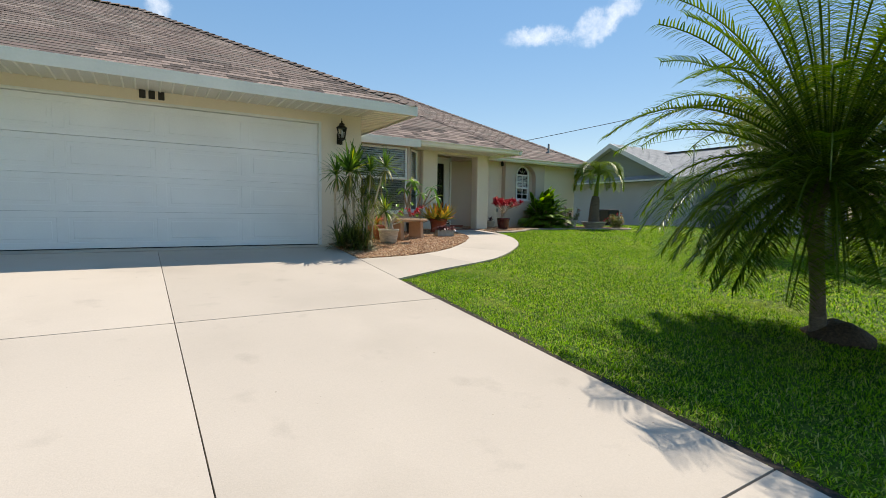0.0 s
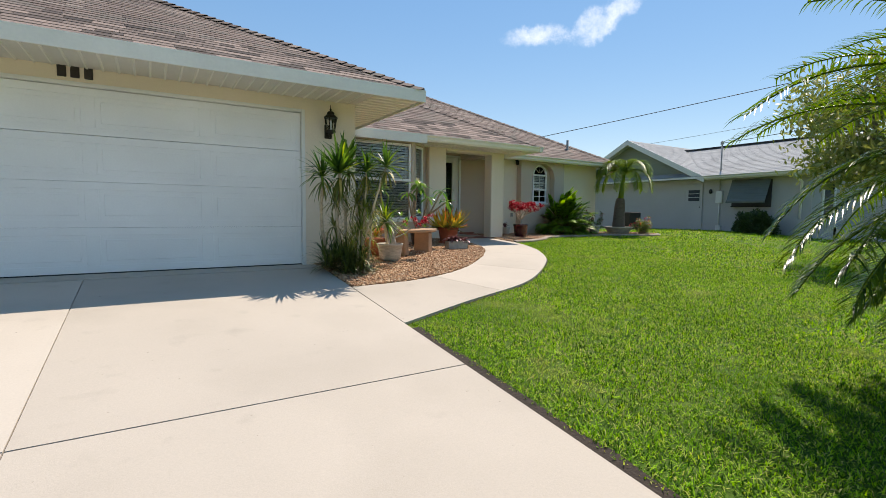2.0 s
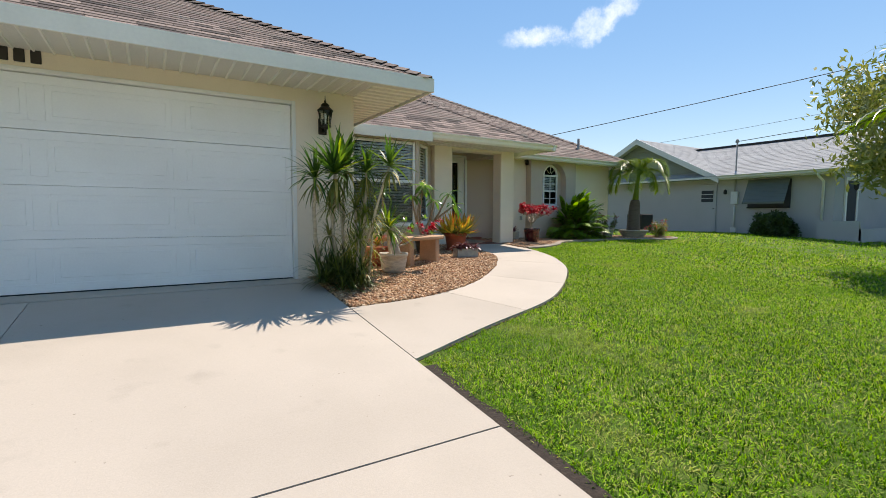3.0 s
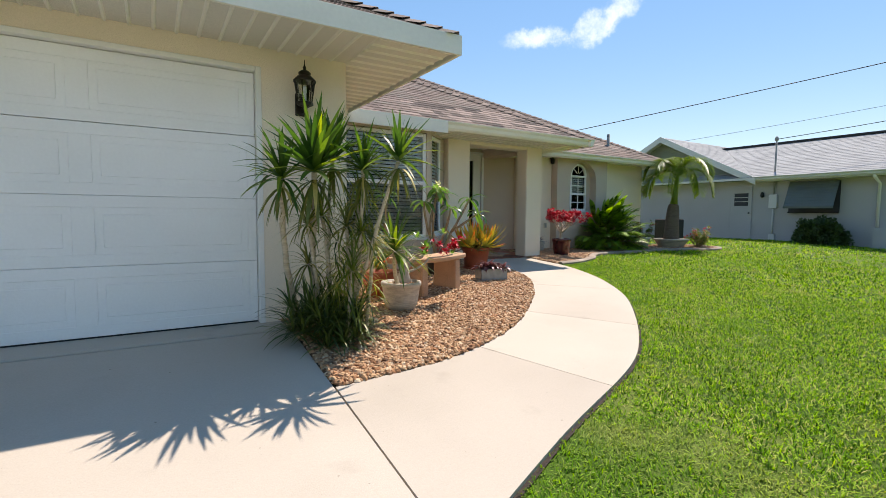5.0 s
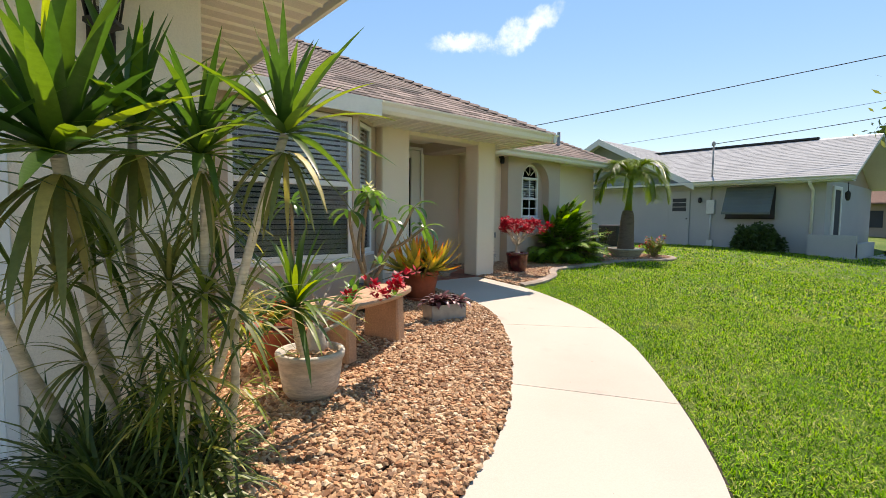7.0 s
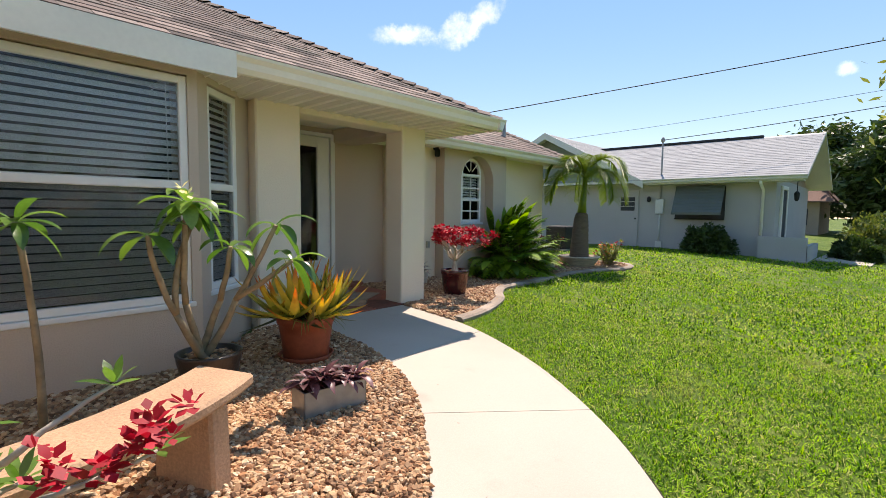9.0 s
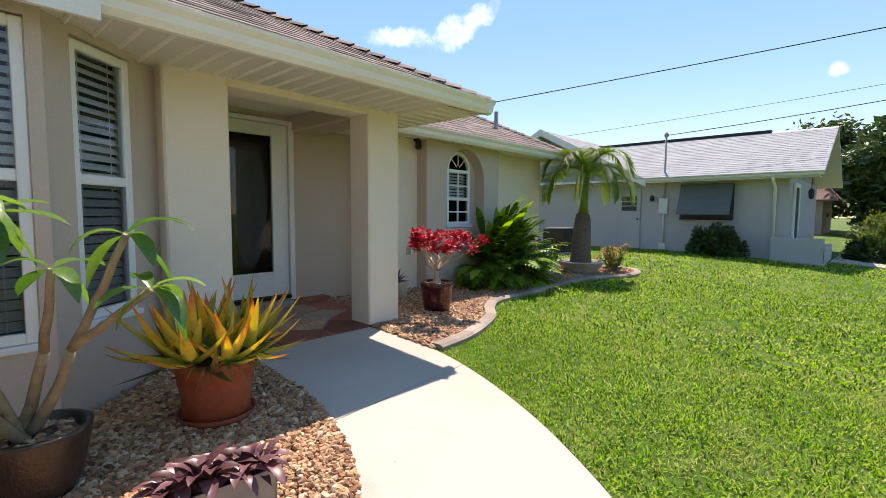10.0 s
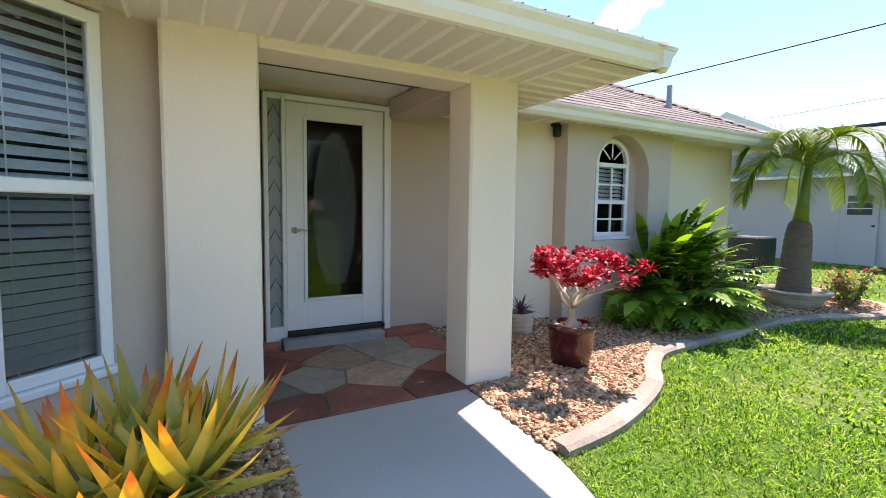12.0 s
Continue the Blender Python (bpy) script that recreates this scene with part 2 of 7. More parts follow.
M["undergrowth_leaf"] = two_tone("undergrowth_leaf", (0.018, 0.045, 0.009), (0.15, 0.19, 0.035), rough=0.45, bump=0.05, through_light=0.2)
M["bromeliad_leaf"] = two_tone("bromeliad_leaf", (0.16, 0.20, 0.04), (0.55, 0.07, 0.03), rough=0.4, bump=0.05, through_light=0.3)
M["bottle_palm_leaf"] = two_tone("bottle_palm_leaf", (0.07, 0.13, 0.02), (0.28, 0.36, 0.05), rough=0.4, bump=0.05, through_light=0.35)
M["plumeria_leaf"] = two_tone("plumeria_leaf", (0.05, 0.13, 0.025), (0.20, 0.33, 0.07), rough=0.28, bump=0.1, through_light=0.35)
M["philo_leaf"] = two_tone("philo_leaf", (0.025, 0.08, 0.010), (0.30, 0.46, 0.05), rough=0.3, bump=0.1, through_light=0.35)
M["tree_leaf"] = two_tone("tree_leaf", (0.025, 0.055, 0.012), (0.08, 0.12, 0.03), rough=0.5, bump=0, through_light=0.2)
M["willow_leaf"] = two_tone("willow_leaf", (0.13, 0.17, 0.04), (0.34, 0.33, 0.10), rough=0.5, bump=0, through_light=0.3)
M["bush_leaf"] = two_tone("bush_leaf", (0.02, 0.045, 0.011), (0.07, 0.115, 0.025), rough=0.5, bump=0, through_light=0.25)
M["rose_leaf"] = two_tone("rose_leaf", (0.06, 0.10, 0.02), (0.20, 0.22, 0.05), rough=0.5, bump=0, through_light=0.3)
M["red_petal"] = two_tone("red_petal", (0.26, 0.002, 0.010), (0.55, 0.006, 0.030), rough=0.6, bump=0, through_light=0.18)
M["orange_petal"] = two_tone("orange_petal", (0.70, 0.06, 0.02), (0.85, 0.25, 0.05), rough=0.5, bump=0, through_light=0.35)
M["yellow_petal"] = two_tone("yellow_petal", (0.85, 0.75, 0.25), (0.90, 0.85, 0.55), rough=0.5, bump=0, through_light=0.35)
M["purple_leaf"] = two_tone("purple_leaf", (0.075, 0.028, 0.036), (0.24, 0.11, 0.115), rough=0.4, bump=0, through_light=0.2)
M["galvanised"] = material("galvanised", (0.30, 0.32, 0.33), 0.45, metal=0.55, grain=15, stain=9, stain_amount=0.15, bump=0.1)
M["cable"] = material("cable", (0.015, 0.015, 0.016), 0.7)
M["shutter"] = material("shutter", (0.10, 0.12, 0.11), 0.5, stain_amount=0.1)
M["neighbour_trim"] = material("neighbour_trim", (0.62, 0.62, 0.58), 0.5, stain_amount=0.05)
M["brown_roof"] = material("brown_roof", (0.17, 0.10, 0.075), 0.95, grain=20, grain_amount=0.3, bump=0.5)
M["brown_wall"] = material("brown_wall", (0.36, 0.28, 0.21), 0.9, stain_amount=0.1)


def aloe_material():
    """Aloe leaves: green at the base, turning yellow and orange towards the tips."""
    m = material("aloe_leaf", (0.22, 0.24, 0.06), 0.4, grain=25, grain_amount=0.1, stain=7, stain_amount=0.15, bump=0.15, island=0.2, through_light=0.2)
    n, l = m.node_tree.nodes, m.node_tree.links
    uv = n.new("ShaderNodeUVMap")
    sep = n.new("ShaderNodeSeparateXYZ")
    l.new(uv.outputs["UV"], sep.inputs[0])
    geo = n.new("ShaderNodeNewGeometry")
    add = n.new("ShaderNodeMath")
    add.operation = "MULTIPLY_ADD"
    l.new(geo.outputs["Random Per Island"], add.inputs[0])
    add.inputs[1].default_value = 0.55
    l.new(sep.outputs["Y"], add.inputs[2])
    ramp = n.new("ShaderNodeValToRGB")
    ramp.color_ramp.elements[0].color = (0.19, 0.30, 0.05, 1)
    ramp.color_ramp.elements[0].position = 0.15
    ramp.color_ramp.elements[1].color = (0.55, 0.14, 0.03, 1)
    ramp.color_ramp.elements[1].position = 1.0
    e = ramp.color_ramp.elements.new(0.5)
    e.color = (0.60, 0.54, 0.09, 1)
    e = ramp.color_ramp.elements.new(0.8)
    e.color = (0.72, 0.46, 0.06, 1)
    scale = n.new("ShaderNodeMath")
    scale.operation = "MULTIPLY"
    scale.inputs[1].default_value = 0.78
    l.new(add.outputs[0], scale.inputs[0])
    l.new(scale.outputs[0], ramp.inputs["Fac"])
    for node in n:
        if node.type == "HUE_SAT" and node.inputs["Color"].links and node.inputs["Color"].links[0].from_node.type == "RGB":
            l.new(ramp.outputs["Color"], node.inputs["Color"])
    return m


M["aloe_leaf"] = aloe_material()
for plain in ("grass", "grass_ground", "soil", "pebble", "chips"):
    M[plain].node_tree.nodes["Principled BSDF"].inputs["Specular IOR Level"].default_value = 0.12
    M[plain].node_tree.nodes["Principled BSDF"].inputs["Roughness"].default_value = 0.75


def patchy(m, colour, scale, lo, hi, most):
    """Lets worn patches of another colour show through a material."""
    n, l = m.node_tree.nodes, m.node_tree.links
    t = n.new("ShaderNodeTexCoord")
    no = n.new("ShaderNodeTexNoise")
    no.inputs["Scale"].default_value = scale
    no.inputs["Detail"].default_value = 5
    l.new(t.outputs["Object"], no.inputs["Vector"])
    r = n.new("ShaderNodeMapRange")
    r.inputs["From Min"].default_value, r.inputs["From Max"].default_value, r.inputs["To Max"].default_value = lo, hi, most
    l.new(no.outputs["Fac"], r.inputs["Value"])
    for node in list(n):
        if node.type == "HUE_SAT" and node.inputs["Value"].is_linked:
            mix = n.new("ShaderNodeMixRGB")
            l.new(r.outputs["Result"], mix.inputs["Fac"])
            l.new(node.inputs["Color"].links[0].from_socket, mix.inputs[1])
            mix.inputs[2].default_value = (*colour, 1)
            l.new(mix.outputs[0], node.inputs["Color"])


patchy(M["grass"], (0.46, 0.43, 0.17), 1.3, 0.58, 0.74, 0.6)
patchy(M["grass"], (0.15, 0.29, 0.035), 0.5, 0.48, 0.70, 0.7)
patchy(M["concrete"], (0.38, 0.335, 0.275), 0.7, 0.50, 0.72, 0.45)
patchy(M["concrete"], (0.29, 0.255, 0.215), 3.0, 0.62, 0.80, 0.40)
patchy(M["concrete"], (0.12, 0.10, 0.08), 26.0, 0.72, 0.78, 0.55)


def glass_material(name, tint, rough=0.02):
    """A pane: clear to look through and to light, with a real mirror gloss that grows towards grazing view."""
    m = bpy.data.materials.new(name)
    m.use_nodes = True
    n, l = m.node_tree.nodes, m.node_tree.links
    n.remove(n["Principled BSDF"])
    clear = n.new("ShaderNodeBsdfTransparent")
    clear.inputs["Color"].default_value = (*tint, 1)
    gloss = n.new("ShaderNodeBsdfGlossy")
    gloss.inputs["Roughness"].default_value = rough
    fres = n.new("ShaderNodeFresnel")
    fres.inputs["IOR"].default_value = 1.62
    mix = n.new("ShaderNodeMixShader")
    l.new(fres.outputs[0], mix.inputs[0])
    l.new(clear.outputs[0], mix.inputs[1])
    l.new(gloss.outputs[0], mix.inputs[2])
    l.new(mix.outputs[0], n["Material Output"].inputs["Surface"])
    return m


M["glass"] = glass_material("glass", (0.93, 0.95, 0.95))


def clear_material(name, tint):
    """The inner faces of a pane: clear, with no gloss of their own."""
    m = bpy.data.materials.new(name)
    m.use_nodes = True
    n, l = m.node_tree.nodes, m.node_tree.links
    n.remove(n["Principled BSDF"])
    clear = n.new("ShaderNodeBsdfTransparent")
    clear.inputs["Color"].default_value = (*tint, 1)
    l.new(clear.outputs[0], n["Material Output"].inputs["Surface"])
    return m


M["glass_clear"] = clear_material("glass_clear", (0.96, 0.97, 0.97))


def gloss_outside(ob):
    """Only the outer face of a pane is glossy."""
    ob.data.materials.append(M["glass_clear"])
    for f in ob.data.polygons:
        f.material_index = 0 if f.normal.y < -0.5 else 1



def screen_material():
    """A fine dark mesh: mostly open, with dull threads."""
    m = bpy.data.materials.new("screen")
    m.use_nodes = True
    n, l = m.node_tree.nodes, m.node_tree.links
    b = n["Principled BSDF"]
    b.inputs["Base Color"].default_value = (0.03, 0.032, 0.035, 1)
    b.inputs["Roughness"].default_value = 0.8
    clear = n.new("ShaderNodeBsdfTransparent")
    mix = n.new("ShaderNodeMixShader")
    mix.inputs[0].default_value = 0.18
    l.new(clear.outputs[0], mix.inputs[1])
    l.new(b.outputs[0], mix.inputs[2])
    l.new(mix.outputs[0], n["Material Output"].inputs["Surface"])
    return m


M["screen"] = screen_material()


def frosted_material():
    """Etched glass: part clear, part pale and dull."""
    m = screen_material()
    m.name = "frosted_glass"
    m.node_tree.nodes["Principled BSDF"].inputs["Base Color"].default_value = (0.50, 0.55, 0.55, 1)
    m.node_tree.nodes["Principled BSDF"].inputs["Roughness"].default_value = 0.3
    for node in m.node_tree.nodes:
        if node.type == "MIX_SHADER":
            node.inputs[0].default_value = 0.10
    return m



M["door_glass"] = glass_material("door_glass", (0.30, 0.33, 0.33), 0.04)
M["frosted_glass"] = frosted_material()
M["sidelight_glass"] = frosted_material()
for node in M["sidelight_glass"].node_tree.nodes:
    if node.type == "MIX_SHADER":
        node.inputs[0].default_value = 0.5


# ---- building blocks ----
def box(bm, x0, x1, y0, y1, z0, z1, bevel=0.0):
    r = bmesh.ops.create_cube(bm, size=1.0, matrix=Matrix.Translation(((x0 + x1) / 2, (y0 + y1) / 2, (z0 + z1) / 2)) @ Matrix.Diagonal((abs(x1 - x0), abs(y1 - y0), abs(z1 - z0), 1)))
    if bevel:
        edges = list({e for v in r["verts"] for e in v.link_edges})
        bmesh.ops.bevel(bm, geom=edges, offset=bevel, segments=1, affect="EDGES", profile=0.5)
    return r["verts"]


def obox(bm, a, b, half, z0, z1, bevel=0.0):
    """An upright slab along the plan line a to b, half as thick on either side."""
    a, b = Vector(a), Vector(b)
    d = (b - a)
    m = Matrix.Translation(((a.x + b.x) / 2, (a.y + b.y) / 2, (z0 + z1) / 2)) @ Matrix.Rotation(math.atan2(d.y, d.x), 4, "Z") @ Matrix.Diagonal((d.length, 2 * half, z1 - z0, 1))
    r = bmesh.ops.create_cube(bm, size=1.0, matrix=m)
    if bevel:
        bmesh.ops.bevel(bm, geom=list({e for v in r["verts"] for e in v.link_edges}), offset=bevel, segments=1, affect="EDGES", profile=0.5)
    return r["verts"]


def prism(bm, pts, z0, z1):
    """An upright prism over a plan outline; z0 and z1 may be numbers or functions of x and y."""
    f0 = z0 if callable(z0) else (lambda x, y: z0)
    f1 = z1 if callable(z1) else (lambda x, y: z1)
    lo = [bm.verts.new((x, y, f0(x, y))) for x, y in pts]
    hi = [bm.verts.new((x, y, f1(x, y))) for x, y in pts]
    k = len(pts)
    bm.faces.new(hi)
    bm.faces.new(lo[::-1])
    for i in range(k):
        bm.faces.new((lo[i], lo[(i + 1) % k], hi[(i + 1) % k], hi[i]))


def tube(bm, pts, radii, sides=8, cap=True):
    """A round limb along points with a radius at each."""
    pts = [Vector(p) for p in pts]
    rings = []
    for i, p in enumerate(pts):
        d = (pts[min(i + 1, len(pts) - 1)] - pts[max(i - 1, 0)]).normalized()
        u = d.cross(Vector((0.13, 0.97, 0.21))).normalized()
        w = d.cross(u)
        r = radii[i] if hasattr(radii, "__len__") else radii
        rings.append([bm.verts.new(p + r * (u * math.cos(2 * math.pi * k / sides) + w * math.sin(2 * math.pi * k / sides))) for k in range(sides)])
    for a, b in zip(rings, rings[1:]):
        for k in range(sides):
            bm.faces.new((a[k], a[(k + 1) % sides], b[(k + 1) % sides], b[k])).smooth = True
    if cap:
        bm.faces.new(rings[0][::-1])
        bm.faces.new(rings[-1])


def lathe(bm, profile, sides=28, centre=(0, 0, 0), smooth=True):
    """A turned body from radius and height pairs."""
    cx, cy, cz = centre
    rings = [[bm.verts.new((cx + r * math.cos(2 * math.pi * k / sides), cy + r * math.sin(2 * math.pi * k / sides), cz + z)) for k in range(sides)] for r, z in profile]
    for a, b in zip(rings, rings[1:]):
        for k in range(sides):
            bm.faces.new((a[k], a[(k + 1) % sides], b[(k + 1) % sides], b[k])).smooth = smooth
    bm.faces.new(rings[0][::-1])
    bm.faces.new(rings[-1])


def from_bm(name, bm, mat):
    me = bpy.data.meshes.new(name)
    bmesh.ops.recalc_face_normals(bm, faces=bm.faces) if len(bm.faces) < 4000 else None
    bm.to_mesh(me)
    bm.free()
    me.materials.append(M[mat])
    return new(name, me)


def part(name, bm, mat, parent, label=""):
    ob = from_bm(name, bm, mat)
    ob.parent = parent
    if label:
        ob["label"] = label
    return ob


def raw(name, verts, faces, mat, parent=None, smooth=False, label=""):
    """One mesh from arrays of points and faces of equal length."""
    me = bpy.data.meshes.new(name)
    verts, faces = np.asarray(verts, dtype=np.float32).reshape(-1, 3), np.asarray(faces, dtype=np.int32)
    me.vertices.add(len(verts))
    me.vertices.foreach_set("co", verts.ravel())
    k = faces.shape[1]
    me.loops.add(faces.size)
    me.loops.foreach_set("vertex_index", faces.ravel())
    me.polygons.add(len(faces))
    me.polygons.foreach_set("loop_start", np.arange(0, faces.size, k, dtype=np.int32))
    me.polygons.foreach_set("use_smooth", np.full(len(faces), smooth))
    me.update(calc_edges=True)
    me.materials.append(M[mat])
    ob = new(name, me)
    ob.parent = parent
    if label:
        ob["label"] = label
    return ob


def thing(name, label, category, group="", at=(0, 0, 0)):
    ob = new(name)
    ob.location = at
    ob.empty_display_size = 0.1
    return tagged(ob, label, category, group)


def structure(name, bm, mat, label, category):
    return tagged(from_bm(name, bm, mat), label, category, kind="structure")


GY = [-200, -6, -3, 9, 11.25, 13, 400]
GZ = [-0.25, -0.25, -0.206, 0.778, 0.90, 0.93, 0.93]


def ground_z(x, y):
    return float(np.interp(y, GY, GZ))


def spline(pts, per=6):
    """Points of a smooth line through the points given."""
    p = [Vector(q).to_3d() for q in pts]
    out = []
    for i in range(len(p) - 1):
        a, b, c, d = p[max(i - 1, 0)], p[i], p[i + 1], p[min(i + 2, len(p) - 1)]
        for k in range(per):
            t = k / per
            out.append(0.5 * ((2 * b) + (c - a) * t + (2 * a - 5 * b + 4 * c - d) * t * t + (3 * b - a - 3 * c + d) * t ** 3))
    out.append(p[-1])
    return out


# ---- ground, drive and walk ----
def ground_sheet():
    xs = [-400, -60, -20, -8, -3, 3, 6, 9, 12, 16, 20, 24, 30, 60, 400]
    ys = [-400, -60, -20, -10, -6, -4, -3, 0, 3, 6, 9, 10, 11.25, 12, 13, 16, 20, 30, 60, 400]
    verts = [(x, y, ground_z(x, y)) for y in ys for x in xs]
    w = len(xs)
    faces = [(j * w + i, j * w + i + 1, (j + 1) * w + i + 1, (j + 1) * w + i) for j in range(len(ys) - 1) for i in range(w - 1)]
    return tagged(raw("ground", verts, faces, "grass_ground"), "mown green lawn sheet reaching to the horizon", "lawn", kind="structure")


ground_sheet()

DRIVE_L, DRIVE_TOP = -2.45, 8.26


def drive_right(y):
    """The lawn side of the drive runs slightly outwards towards the house."""
    return 2.52 + 0.033 * y


def drive_mid(y):
    return 0.225 - 0.021 * y


WALK_OUT = spline([(2.706, 5.50), (3.70, 5.95), (4.90, 6.44), (5.60, 6.88), (6.38, 7.52), (6.95, 8.08), (7.42, 8.75), (7.75, 9.40), (7.98, 10.05), (8.06, 10.60), (8.04, 11.22)], 5)
WALK_IN = spline([(2.757, 7.015), (3.20, 7.06), (3.65, 7.13), (4.17, 7.31), (4.86, 7.70), (5.65, 8.38), (6.08, 8.85), (6.40, 9.27), (6.60, 9.72), (6.73, 10.25), (6.76, 11.22)], 5)


def driveway():
    d = thing("driveway", "pale beige broom-finished concrete driveway with dark control joints", "driveway")
    d["kind"] = "structure"
    bm = bmesh.new()
    for a, b in ((-9, -6), (-6, -3), (-3, DRIVE_TOP)):
        prism(bm, [(DRIVE_L, a), (drive_right(a), a), (drive_right(b), b), (DRIVE_L, b)], lambda x, y: ground_z(x, y) - 0.12, lambda x, y: ground_z(x, y) + 0.006)
    part("joint_bed", bm, "joint", d, "dark gritty joint filling")
    cuts = [-9.0, -6.0, -2.55, 1.03, 4.44, DRIVE_TOP]
    for lo, hi in zip(cuts, cuts[1:]):
        for x0, x1 in ((lambda y: DRIVE_L, drive_mid), (drive_mid, drive_right)):
            bm = bmesh.new()
            j = 0.0036
            ys = [y for y in (-6, -3) if lo < y < hi]
            steps = [lo + 0.0065] + ys + [hi - 0.0065]
            for a, b in zip(steps, steps[1:]):
                prism(bm, [(x0(a) + j, a), (x1(a) - j, a), (x1(b) - j, b), (x0(b) + j, b)], lambda x, y: ground_z(x, y) - 0.1, lambda x, y: ground_z(x, y) + 0.03)
            bmesh.ops.remove_doubles(bm, verts=bm.verts, dist=0.0005)
            part("slab", bm, "concrete", d)
    return d


driveway()


def apron():
    bm = bmesh.new()
    prism(bm, [(-2.9, 8.275), (2.78, 8.275), (2.78, 8.72), (-2.9, 8.72)], 0.55, lambda x, y: 0.775 if y > 8.5 else 0.762)
    bmesh.ops.bevel(bm, geom=bm.edges[:], offset=0.01, segments=1, affect="EDGES")
    structure("garage_threshold", bm, "concrete", "raised grey concrete sill under the garage door", "threshold")


apron()


def walkway():
    w = thing("walkway", "curved pale beige concrete garden walk with cut joints", "walkway")
    w["kind"] = "structure"
    # joints from the inner to the outer edge, as shares of the two edge lines
    n = len(WALK_IN)
    at = [0, 14, 22, 32, 41, n - 1]
    out_at = [0, 8, 17, 27, 39, len(WALK_OUT) - 1]

    def ring(i0, i1, o0, o1):
        return [(p.x, p.y) for p in WALK_IN[i0:i1 + 1]] + [(p.x, p.y) for p in WALK_OUT[o0:o1 + 1]][::-1]

    bm = bmesh.new()
    lo = lambda x, y: ground_z(x, y) - 0.1
    for k in range(len(at) - 1):
        prism(bm, ring(at[k], at[k + 1], out_at[k], out_at[k + 1]), lo, lambda x, y: ground_z(x, y) + 0.006)
    part("joint_bed", bm, "joint", w, "dark joint filling")
    for k in range(len(at) - 1):
        pts = ring(at[k], at[k + 1], out_at[k], out_at[k + 1])
        c = sum((Vector(p) for p in pts), Vector((0, 0))) / len(pts)
        pts = [tuple(Vector(p) + (c - Vector(p)).normalized() * 0.004) for p in pts]
        bm = bmesh.new()
        prism(bm, pts, lo, lambda x, y: ground_z(x, y) + 0.03)
        part("slab", bm, "concrete", w)


walkway()


def edging_strip(name, line, width):
    bm = bmesh.new()
    rows = []
    for i, p in enumerate(line):
        a, b = line[max(i - 1, 0)], line[min(i + 1, len(line) - 1)]
        d = Vector((b[0] - a[0], b[1] - a[1])).normalized()
        n = Vector((d.y, -d.x)) * width * (1 + 0.5 * noise.noise((p[0] * 3, p[1] * 3, 0)))
        rows.append([bm.verts.new((p[0] - n.x * 0.3, p[1] - n.y * 0.3, ground_z(p[0], p[1]) + 0.010)), bm.verts.new((p[0] + n.x, p[1] + n.y, ground_z(p[0] + n.x, p[1] + n.y) + 0.010))])
    for a, b in zip(rows, rows[1:]):
        bm.faces.new((a[0], a[1], b[1], b[0]))
    structure(name, bm, "shaded_edge_soil", "bare soil edge trimmed between lawn and concrete, its trench shade put into the colour", "edging")


# flat strips, their dark colour replaces the shadow of a cut trench
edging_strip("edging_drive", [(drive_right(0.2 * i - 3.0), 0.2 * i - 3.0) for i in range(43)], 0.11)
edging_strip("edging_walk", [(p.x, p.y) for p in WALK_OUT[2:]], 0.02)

# ---- house shell ----
BASE = 0.45


